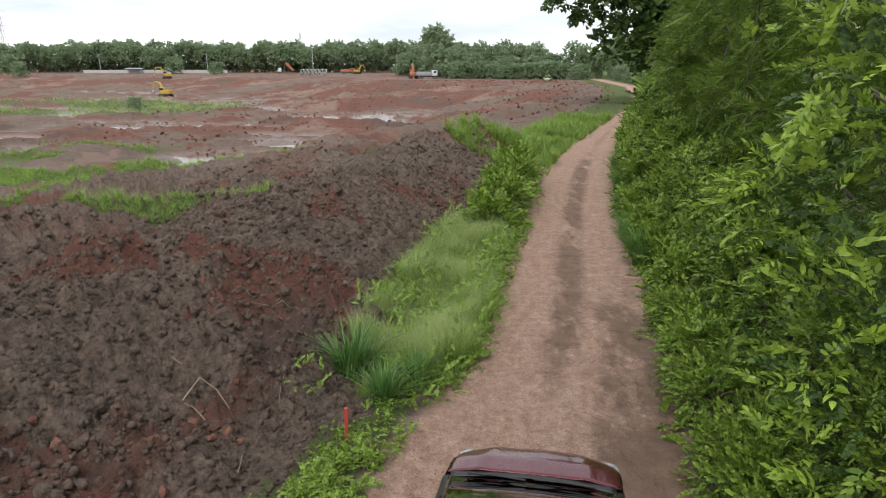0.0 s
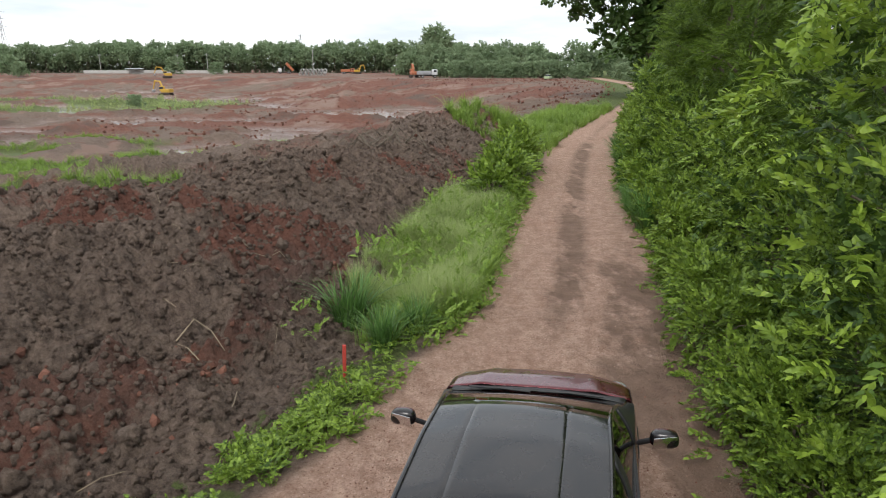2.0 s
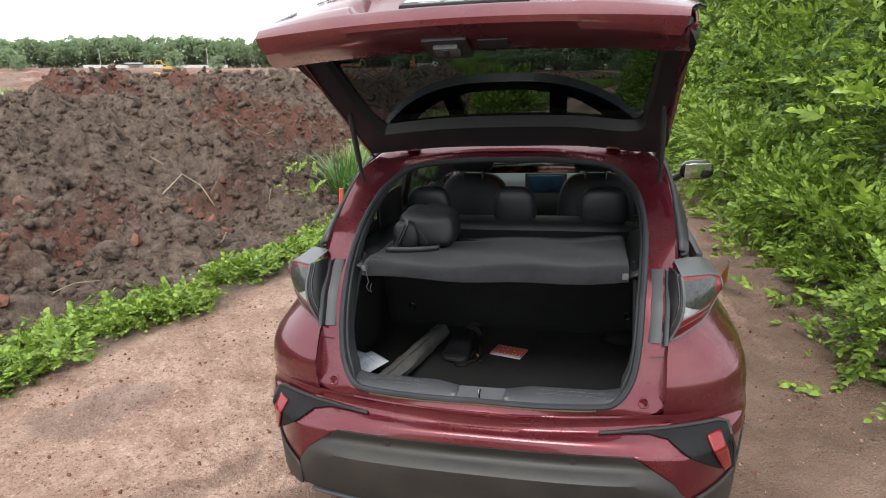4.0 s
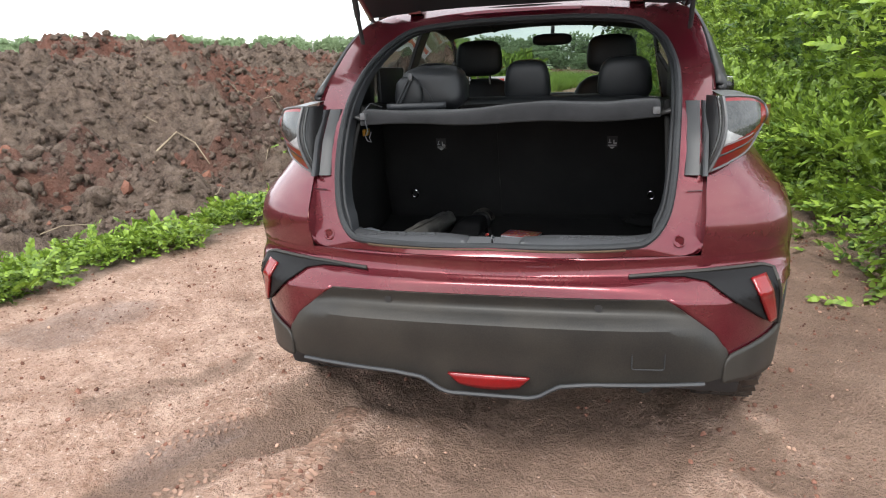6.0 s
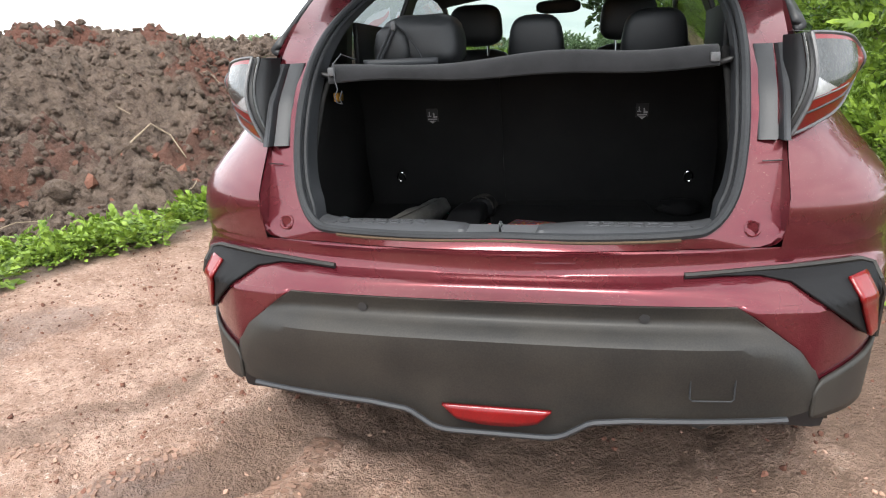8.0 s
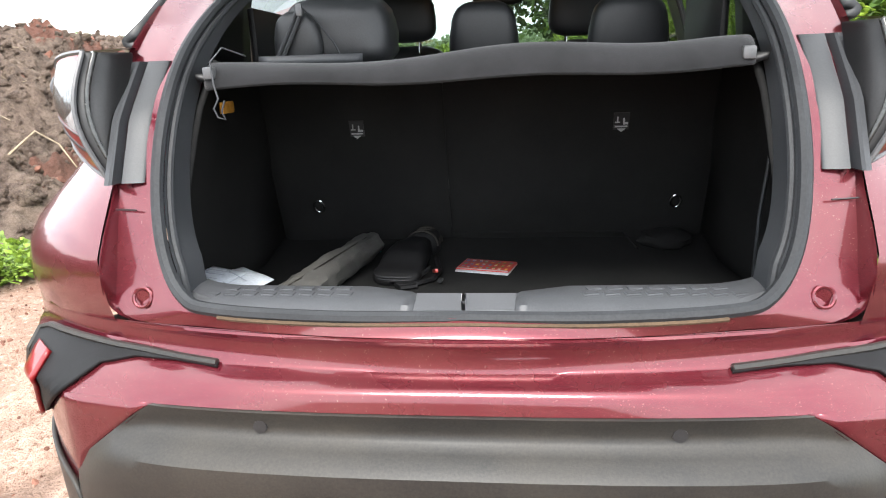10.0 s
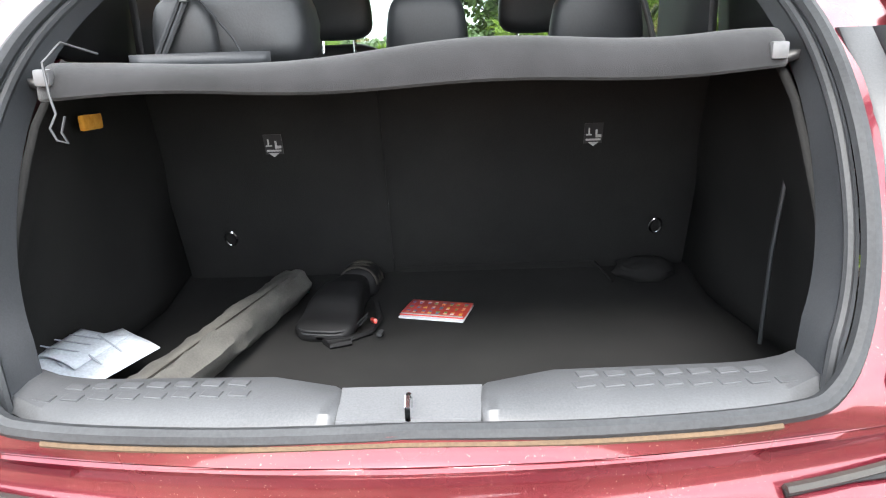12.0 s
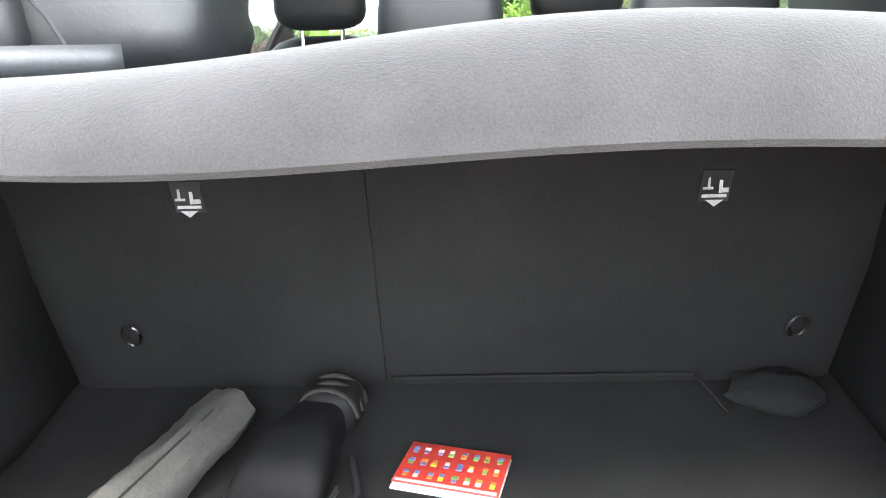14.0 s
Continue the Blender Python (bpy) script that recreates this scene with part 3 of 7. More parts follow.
M_REARGLASS = pane_material("rear_privacy_glass", (0.085, 0.095, 0.092))
M_TINT = pane_material("tinted_glass", (0.20, 0.22, 0.22))
M_STEELGREY = surface("pale_grey_plastic", (0.065, 0.066, 0.07), (0.095, 0.096, 0.10), 0.4, 9, 90, 0.1, 0.001)
M_TEAL = surface("teal_cord", (0.02, 0.25, 0.20), (0.04, 0.32, 0.26), 0.7, 20, 200, 0.0)
M_DOME = surface("lit_dome_lens", (0.8, 0.5, 0.2), (0.85, 0.55, 0.25), 0.3, 20, 90, 0.0)
M_DOME.node_tree.nodes["Principled BSDF"].inputs["Emission Color"].default_value = (1.0, 0.55, 0.2, 1)
M_DOME.node_tree.nodes["Principled BSDF"].inputs["Emission Strength"].default_value = 0.8
M_SCREEN = surface("dash_screen", (0.01, 0.02, 0.03), (0.02, 0.05, 0.09), 0.1, 8, 60, 0.0, coat=1.0)
M_STAKE = surface("red_painted_wood", (0.42, 0.045, 0.035), (0.55, 0.07, 0.05), 0.7, 12, 90, 0.4, 0.003)


# ---- mesh builders ----
def part(name, bm, material, parent=None, label="", shade=True, solid=0.0, m=None):
    me = bpy.data.meshes.new(name)
    bm.to_mesh(me)
    bm.free()
    for mt in (material if isinstance(material, (list, tuple)) else [material]):
        me.materials.append(mt)
    if shade:
        me.polygons.foreach_set("use_smooth", [True] * len(me.polygons))
        me.set_sharp_from_angle(angle=radians(38))
    ob = new(name, me)
    if parent is not None:
        ob.parent = parent
    if m is not None:
        ob.matrix_basis = m
    if solid:
        md = ob.modifiers.new("thickness", "SOLIDIFY")
        md.thickness, md.offset = solid, 0.0
    return tagged(ob, label) if label else ob


def thing(name, m, label, category, group=""):
    ob = new(name)
    ob.empty_display_size = 0.1
    ob.matrix_basis = m
    return tagged(ob, label, category, group)


def grid(rows, closed=False, bm=None):
    bm = bm or bmesh.new()
    vs = [[bm.verts.new(p) for p in row] for row in rows]
    for a, b in zip(vs, vs[1:]):
        n = len(a)
        for i in range(n if closed else n - 1):
            j = (i + 1) % n
            bm.faces.new((a[i], a[j], b[j], b[i]))
    return bm


def finish(bm):
    bmesh.ops.remove_doubles(bm, verts=bm.verts, dist=1e-5)
    bmesh.ops.recalc_face_normals(bm, faces=bm.faces)
    return bm


def tube(points, radius, sides=8, closed=False, bm=None, cap=True):
    bm = bm or bmesh.new()
    pts = [Vector(p) for p in points]
    n = len(pts)
    rads = radius if isinstance(radius, (list, tuple)) else [radius] * n
    rings, ref = [], None
    for i, p in enumerate(pts):
        a = pts[(i - 1) % n] if closed or i else p
        b = pts[(i + 1) % n] if closed or i < n - 1 else p
        d = (b - a).normalized()
        if ref is None:
            ref = Vector((0, 0, 1)) if abs(d.z) < 0.9 else Vector((1, 0, 0))
        u = d.cross(ref).normalized()
        w = u.cross(d).normalized()
        ref = w
        rings.append([bm.verts.new(p + (u * math.cos(t) + w * math.sin(t)) * rads[i]) for t in [2 * math.pi * k / sides for k in range(sides)]])
    for i in range(n if closed else n - 1):
        a, b = rings[i], rings[(i + 1) % n]
        for k in range(sides):
            bm.faces.new((a[k], a[(k + 1) % sides], b[(k + 1) % sides], b[k]))
    if cap and not closed:
        bm.faces.new(rings[0][::-1])
        bm.faces.new(rings[-1])
    return bm


def box(cx, cy, cz, sx, sy, sz, bevel=0.0, bm=None, m=None):
    bm = bm or bmesh.new()
    mt = Matrix.Translation((cx, cy, cz)) @ (m or Matrix()) @ Matrix.Diagonal((sx, sy, sz, 1))
    r = bmesh.ops.create_cube(bm, size=1, matrix=mt)
    if bevel:
        es = list({e for v in r["verts"] for e in v.link_edges})
        bmesh.ops.bevel(bm, geom=es, offset=bevel, segments=2, affect="EDGES", profile=0.6)
    return bm


def pillow(cx, cy, cz, sx, sy, sz, power=3.0, taper=0.0, lean=0.0, nu=20, nv=12, wrinkle=0.0, seed=0):
    """A rounded block (superellipsoid), leaning about x, narrower at the top by taper."""
    rows = []
    e = 2.0 / power

    def sp(v):
        return math.copysign(abs(v) ** e, v)
    for i in range(nv + 1):
        ph = -math.pi / 2 + math.pi * i / nv
        row = []
        for k in range(nu):
            th = 2 * math.pi * k / nu
            v = Vector((sp(math.cos(ph)) * sp(math.cos(th)), sp(math.cos(ph)) * sp(math.sin(th)), sp(math.sin(ph))))
            f = 1 - taper * (v.z + 1) / 2
            v = Vector((v.x * f, v.y * f, v.z))
            if wrinkle:
                v *= 1 + wrinkle * noise.noise(v * 2.2 + Vector((seed, 0, 0))) + 0.4 * wrinkle * noise.noise(v * 6 + Vector((0, seed, 0)))
            p = Vector((v.x * sx / 2, v.y * sy / 2, v.z * sz / 2))
            p = Matrix.Rotation(lean, 3, "X") @ p
            row.append(p + Vector((cx, cy, cz)))
        rows.append(row)
    return finish(grid(rows, True))


def lerp_table(v, xs, ys):
    return float(np.interp(v, xs, ys))


# ---- the car's form; x to its right, y ahead, z up; y = 0 at the boot latch ----
WIDE_Y = [0.65, 1.1, 1.7, 2.4, 3.0, 3.4, 3.8, 4.0, 4.14, 4.22, 4.27]
WIDE_X = [1.0, 0.965, 0.95, 0.955, 0.975, 0.985, 0.955, 0.88, 0.74, 0.52, 0.22]


def half_width(y, z):
    h = lerp_table(z, [0.2, 0.45, 0.6, 0.75, 0.85, 0.95, 1.02, 1.1, 1.2], [0.880, 0.907, 0.920, 0.920, 0.895, 0.823, 0.775, 0.725, 0.69])
    if y > 1.0:
        k = min(1, (y - 1.0) / 0.5)
        h2 = lerp_table(z, [0.2, 0.45, 0.7, 0.9, 1.0, 1.1], [0.87, 0.895, 0.912, 0.895, 0.86, 0.80])
        h = h * (1 - k) + h2 * k
    return h * lerp_table(y, WIDE_Y, WIDE_X)


def corner_y0(z):
    return lerp_table(z, [0.60, 0.64, 0.66, 0.70, 0.76, 0.82, 0.90, 0.936, 1.036, 1.15, 1.27], [-0.052, -0.02, 0.018, 0.015, 0.0, 0.004, 0.068, 0.105, 0.17, 0.27, 0.46])


def corner_xe(z):
    return lerp_table(z, [0.60, 0.65, 0.90, 0.936, 1.036, 1.15], [0.67, 0.60, 0.612, 0.618, 0.64, 0.652])


def corner_power(z):
    return lerp_table(z, [0.58, 0.66], [3.2, 5.0])


def side_x(y, z):
    y0, xe = corner_y0(z), corner_xe(z)
    s = min(1, max(0, (y - y0) / 0.55))
    return xe + (half_width(y, z) - xe) * (1 - (1 - s) ** corner_power(z))


def rear_y(x, z):
    """The bumper's and corner's skin, seen from behind."""
    ax, y0, xe = abs(x), corner_y0(z), corner_xe(z)
    if ax <= xe:
        mid = lerp_table(z, [0.60, 0.630, 0.640, 0.648, 0.690, 0.698, 0.708, 0.74], [-0.104, -0.098, -0.080, -0.057, -0.058, -0.066, -0.060, -0.04])
        return mid + (y0 - mid) * (ax / xe) ** lerp_table(z, [0.62, 0.65], [3.0, 2.0])
    q = min(0.999, (ax - xe) / (half_width(0.3, z) - xe))
    return y0 + 0.55 * (1 - (1 - q) ** (1 / corner_power(z)))


def on_skin(x, z, lift, s=1):
    """A point at that lift above the rear skin."""
    slope = min(4.0, max(-4.0, (rear_y(x + 0.004, z) - rear_y(x - 0.004, z)) / 0.008))
    k = lift / math.hypot(slope, 1)
    return ((x + slope * k) * s, rear_y(x, z) - k, z)


OPEN = [(0, -0.034, 0.732), (0.2, -0.034, 0.731), (0.39, -0.028, 0.740), (0.455, -0.012, 0.756), (0.502, 0.03, 0.817), (0.522, 0.075, 0.92), (0.532, 0.15, 1.036),
        (0.545, 0.277, 1.142), (0.552, 0.45, 1.235), (0.536, 0.62, 1.315), (0.50, 0.70, 1.362), (0.42, 0.785, 1.412), (0.2, 0.82, 1.433), (0, 0.823, 1.436)]
FLANGE = [(0, -0.050, 0.722), (0.2, -0.048, 0.722), (0.40, -0.036, 0.730), (0.485, -0.012, 0.738), (0.532, 0.022, 0.80), (0.548, 0.075, 0.92), (0.560, 0.145, 1.036),
          (0.584, 0.265, 1.142), (0.594, 0.44, 1.245), (0.588, 0.62, 1.335), (0.55, 0.71, 1.39), (0.455, 0.80, 1.445), (0.22, 0.85, 1.475), (0, 0.86, 1.48)]
OUTER = [(0, -0.067, 0.700), (0.2, -0.058, 0.700), (0.42, -0.024, 0.701), (0.592, 0.014, 0.712), (0.607, 0.003, 0.80), (0.613, 0.088, 0.92), (0.636, 0.168, 1.036),
         (0.652, 0.27, 1.15), (0.66, 0.46, 1.27), (0.65, 0.65, 1.375), (0.62, 0.78, 1.44), (0.52, 0.9, 1.495), (0.25, 0.96, 1.525), (0, 0.97, 1.53)]


def spline(pts, per=5):
    """Smooth curve through points (Catmull-Rom)."""
    P = [Vector(p) for p in pts]
    out = []
    for i in range(len(P) - 1):
        a, b, c, d = P[max(0, i - 1)], P[i], P[i + 1], P[min(len(P) - 1, i + 2)]
        for k in range(per):
            t = k / per
            out.append(0.5 * ((2 * b) + (c - a) * t + (2 * a - 5 * b + 4 * c - d) * t * t + (3 * b - a - 3 * c + d) * t**3))
    out.append(P[-1])
    return out


def ring(half, per=5, dx=0.0, dy=0.0, dz=0.0, shrink=0.0):
    """A closed ring from its right half, bottom centre to top centre; shrink pulls it towards its middle."""
    h = spline(half, per)
    h[0].x = h[-1].x = 0
    mid = Vector((0, 0, 1.05))
    out = []
    for p in h + [Vector((-p.x, p.y, p.z)) for p in h[-2:0:-1]]:
        v = Vector((p.x, 0, p.z - mid.z))
        v = v * (1 - shrink / max(0.2, v.length))
        out.append(Vector((v.x, p.y + dy, mid.z + v.z + dz)))
    return out


CAR = pose(0.107, 1.939, 0.0, 0, -2.2, -13)
car = thing("car", CAR, "maroon compact crossover with black roof, its tailgate raised", "car")
SIDES = (1, -1)
AXLES = (0.67, 3.31)


def mirrored(rows, s):
    return [[(p[0] * s, p[1], p[2]) for p in r] for r in rows]


# rear frame round the boot opening
STEP = [(f[0] * 0.10 + o[0] * 0.90, f[1] + 0.022, f[2] * 0.12 + o[2] * 0.88) if 3 <= k < 11 else tuple(f[i] * 0.25 + o[i] * 0.75 for i in range(3)) for k, (f, o) in enumerate(zip(FLANGE, OUTER))]
INNER = [(f[0], f[1] + (0.010 if 3 < k < 11 else 0), f[2]) for k, f in enumerate(FLANGE)]
LIP = [(o[0] - 0.003, o[1] + 0.006, o[2] + (0.004 if k < 3 else 0)) for k, o in enumerate(OUTER)]
part("rear_frame", finish(grid([ring(OPEN), ring(INNER, shrink=0.012), ring(INNER), ring(STEP), ring(LIP), ring(OUTER)], True)), M_PAINT, car)
part("boot_seal", tube(ring(OPEN, dy=-0.006), 0.011, 8, True), M_RUBBER, car, "black rubber seal round the boot opening")
def low(pts):
    """Keep the surround from rising over the sill."""
    return [Vector((p.x, p.y, min(p.z, 0.720) if abs(p.x) < 0.47 and p.z < 0.9 else p.z)) for p in pts]


part("mud_line", tube([p for p in ring(OPEN, dy=-0.014, dz=-0.009) if abs(p.x) < 0.40 and p.z < 0.9 and p.x >= 0][::-1] + [p for p in ring(OPEN, dy=-0.014, dz=-0.009) if abs(p.x) < 0.40 and p.z < 0.9 and p.x < 0][::-1], 0.0040, 6), M_OCHRE, car, "dried ochre mud along the boot seal")
part("inner_seal", tube(low(ring(OPEN, dy=0.016, shrink=0.012)), 0.007, 8, True), M_RUBBER, car)
part("boot_surround", finish(grid([low(ring(OPEN, dy=0.004, shrink=0.008)), low(ring(OPEN, dy=0.03, shrink=0.014)), low(ring(OPEN, dy=0.085, shrink=0.014))], True)), M_TRIM, car, "grey plastic boot surround")

# quarter panels, doors and wings, one side each; wheel arches left open
ys = [0.0, 0.012, 0.03, 0.06, 0.10, 0.15, 0.20, 0.27, 0.35, 0.45, 0.55] + list(np.arange(0.62, 4.2, 0.055)) + [4.2, 4.24, 4.27]


def belt(y):
    return lerp_table(y, [0.3, 0.5, 1.0, 2.0, 2.8, 3.25, 3.45, 3.8, 4.05, 4.2, 4.27], [1.16, 1.17, 1.10, 1.04, 1.00, 0.985, 0.975, 0.93, 0.86, 0.78, 0.70])


def side_panel(s, y_from, y_to, name):
    bm = bmesh.new()
    cols = []
    for y in ys:
        col = []
        for k in range(25):
            zt = belt(max(y, 0.3))
            z = 0.24 + (zt - 0.24) * k / 24
            yy = corner_y0(z) + y if y <= 0.55 else y
            if y <= 0.55:
                yy = corner_y0(z) + y * (0.60 - corner_y0(z)) / 0.55
            col.append((side_x(yy, z) * s, yy, z))
        cols.append(col)
    vs = {}
    for i in range(len(cols) - 1):
        yc = sum(p[1] for p in cols[i]) / 25
        for k in range(24):
            c = [sum(q[j] for q in (cols[i][k], cols[i + 1][k], cols[i + 1][k + 1], cols[i][k + 1])) / 4 for j in range(3)]
            if not (y_from <= c[1] < y_to) or any(math.hypot(c[1] - a, c[2] - 0.34) < 0.395 for a in AXLES):
                continue
            if c[1] < 0.45 and c[2] < 0.69:
                continue
            f = []
            for key in ((i, k), (i + 1, k), (i + 1, k + 1), (i, k + 1)):
                if key not in vs:
                    vs[key] = bm.verts.new(cols[key[0]][key[1]])
                f.append(vs[key])
            bm.faces.new(f if s > 0 else f[::-1])
    return part(name, bm, M_PAINT, car)


for s in SIDES:
    side_panel(s, -1, 0.98, "quarter_panel")
    rd = side_panel(s, 0.98, 1.86, "rear_door")
    fd = side_panel(s, 1.86, 2.86, "front_door")
    side_panel(s, 2.86, 9, "front_wing")
    for d, y in ((fd, 1.98),):
        part("door_handle", box(0.885 * s, y, 0.92, 0.03, 0.17, 0.028, 0.01), M_PAINT, d)
    # door shut lines
    for y in (0.98, 1.86, 2.86):
        part("shut_line", tube([(side_x(y, z) * s * 1.0005, y, z) for z in np.linspace(0.3, belt(y), 14)], 0.003, 5), M_BLACK, car)
    for a in AXLES:
        arc = [math.pi * k / 24 for k in range(-3, 24 if a < 1.5 else 28)]
        rows = [[((side_x(a + r * math.cos(t), max(0.3, 0.34 + r * math.sin(t))) + 0.006 * (r < 0.43)) * s - 0.04 * s * (r < 0.37), a + r * math.cos(t), 0.34 + r * math.sin(t)) for t in arc] for r in (0.365, 0.375, 0.42, 0.445)]
        part("wheel_arch_trim", finish(grid(rows)), M_CLAD, car, "grey plastic wheel arch trim", solid=0.012)
    part("sill_cladding", finish(grid([[(x * s, y, z) for y in np.arange(1.05, 2.96, 0.1)] for x, z in ((0.80, 0.20), (0.895, 0.22), (0.905, 0.33), (0.885, 0.40))])), M_CLAD, car, solid=0.01)

# wheels
for s in SIDES:
    for a in AXLES:
        bm = bmesh.new()
        prof = [(0.22, -0.10), (0.30, -0.115), (0.328, -0.10), (0.34, -0.07), (0.34, 0.0), (0.34, 0.07), (0.328, 0.10), (0.30, 0.115), (0.22, 0.10)]
        rows = [[((0.785 + o) * s, a + r * math.cos(t), 0.32 + r * math.sin(t)) for r, o in prof] for t in [2 * math.pi * k / 48 for k in range(49)]]
        wheel = part("wheel", finish(grid([[((0.785 + o) * s, a + r * math.cos(t), 0.32 + r * math.sin(t)) for t in [2 * math.pi * k / 40 for k in range(40)]]
                                           for r, o in ((0.225, -0.09), (0.215, 0.02), (0.225, 0.095), (0.21, 0.10))], True)), M_RIM, car, "alloy wheel")
        tyre = part("tyre", finish(grid(rows)), M_TYRE, wheel, "muddy black tyre")
        bm = bmesh.new()
        for k in range(40):
            t = 2 * math.pi * k / 40
            for o in (-0.075, -0.025, 0.025, 0.075):
                mt = Matrix.Translation(((0.785 + o) * s, a + 0.3405 * math.cos(t + o), 0.32 + 0.3405 * math.sin(t + o))) @ Matrix.Rotation(t + o, 4, "X") @ Matrix.Rotation(0.3 * (1 if o > 0 else -1), 4, "Y")
                bmesh.ops.create_cube(bm, size=1, matrix=mt @ Matrix.Diagonal((0.042, 0.012, 0.034, 1)))
        part("tread", bm, M_TYRE, wheel, shade=False)
        for k in range(5):
            t = 2 * math.pi * k / 5 + 0.3
            part("spoke", box(0, 0, 0, 0.03, 0.20, 0.05, 0.008, m=Matrix.Translation((0.85 * s, a, 0.32)) @ Matrix.Rotation(t, 4, "X") @ Matrix.Translation((0, 0.11, 0))), M_RIM, wheel)
        part("hub", pillow(0.85 * s, a, 0.32, 0.05, 0.12, 0.12, 2.5), M_RIM, wheel)

# rear bumper: painted upper skin, grey lower cladding


def skin_x(u, z):
    """u from -1 to 1 round the bumper to the wheel arch."""
    a = abs(u)
    if a < 0.7:
        x = 0.67 * a / 0.7
        return Vector((math.copysign(x, u), rear_y(x, z), z))
    y0 = rear_y(0.67, z)
    y = y0 + (0.36 - y0) * ((a - 0.7) / 0.3) ** 1.6
    return Vector((math.copysign(side_x(y, z), u), y, z))


def clad_half(z):
    return lerp_table(z, [0.28, 0.345, 0.40, 0.48, 0.58, 0.598], [0.66, 0.69, 0.70, 0.665, 0.535, 0.505])


us = [k / 36 for k in range(-36, 37)]


def u_at(x):
    return 0.7 * x / 0.67 if x <= 0.67 else min(0.99, 0.7 + 0.3 * ((x - 0.67) / 0.25) ** 1.5)


crease = [[skin_x(u, z) + Vector((0, dy, 0)) for u in us] for z, dy in ((0.615, 0.0), (0.626, 0.0), (0.632, 0.0), (0.637, 0.0), (0.642, 0.0), (0.647, 0.0), (0.653, 0.0), (0.67, 0.0), (0.688, 0.0), (0.694, 0.0), (0.699, 0.0), (0.705, 0.002))]
crease.insert(0, [skin_x(u, 0.60) for u in us])
crease.insert(0, [skin_x(u, 0.60) + Vector((0, 0.05, -0.002)) for u in us])
bumper = part("rear_bumper", finish(grid(crease)), M_PAINT, car, "maroon painted bumper with dust along its ledge")
for s in SIDES:
    rows = []
    for z in (0.40, 0.43, 0.46, 0.49, 0.52, 0.55, 0.58, 0.601):
        u0 = u_at(clad_half(z) - 0.008)
        rows.append([skin_x((u0 + (1 - u0) * k / 18) * s, z) for k in range(19)])
    part("bumper_corner", finish(grid(rows)), M_PAINT, bumper, solid=0.004)
part("bumper_shelf", finish(grid([[skin_x(u, 0.704) for u in us if abs(u) < 0.62], [Vector((0.56 * u / 0.68, -0.01 + 0.05 * abs(u), 0.702)) for u in us if abs(u) < 0.62]])), M_PAINT, bumper)


def clad_bottom(x):
    return lerp_table(abs(x), [0.0, 0.12, 0.15, 0.21, 0.30, 0.62, 0.70], [0.290, 0.290, 0.297, 0.335, 0.346, 0.356, 0.375])


rows = []
for k, (z, dy) in enumerate(((0.600, 0.012), (0.598, -0.002), (0.585, 0.003), (0.570, 0.008), (0.560, 0.008), (0.552, 0.002), (0.543, -0.014), (0.533, -0.034), (0.522, -0.046), (0.50, -0.046), (0.45, -0.036), (0.40, -0.024), (0.0, -0.012), (-0.01, -0.010), (-0.012, 0.04))):
    row = []
    for j in range(-40, 41):
        u = j / 40
        if z > 0.1:
            x = clad_half(z) * u
            zz = z
        else:
            x = clad_half(0.35) * u
            zz = clad_bottom(x) + z
        edge = 1 - abs(u) ** 14
        row.append((x, rear_y(x, max(zz, 0.3)) + dy * edge - 0.003, zz))
    rows.append(row)
clad = part("bumper_cladding", finish(grid(rows)), M_CLAD, bumper, "dusty grey plastic lower bumper")
part("cladding_lip", tube([(x, rear_y(x, 0.33) - 0.030, clad_bottom(x) - 0.004) for x in [0.62 * k / 40 for k in range(-40, 41)]], 0.007, 6), M_TRIM, bumper)
rf = [[(x * (1 - 0.25 * (k / 3)), rear_y(x, 0.33) - 0.036 + 0.004 * k / 3, 0.356 - 0.034 * k / 3 - 0.012 * (1 - (x / 0.125) ** 2) * k / 3) for x in [0.125 * j / 10 for j in range(-10, 11)]] for k in range(4)]
part("centre_reflector", finish(grid(rf)), M_REDLENS, bumper, "red centre rear reflector", solid=0.01)
for sx in (-0.318, 0.318):
    part("parking_sensor", tube([(sx, rear_y(sx, 0.57) + 0.014, 0.570), (sx, rear_y(sx, 0.57) + 0.001, 0.570)], 0.011, 16), M_BLACK, bumper)
def spread(tab):
    """Points of a table with two more between each pair."""
    return [(a[0] + (b[0] - a[0]) * t, a[1] + (b[1] - a[1]) * t) for a, b in zip(tab, tab[1:]) for t in (0, 0.333, 0.667)] + [tab[-1]]


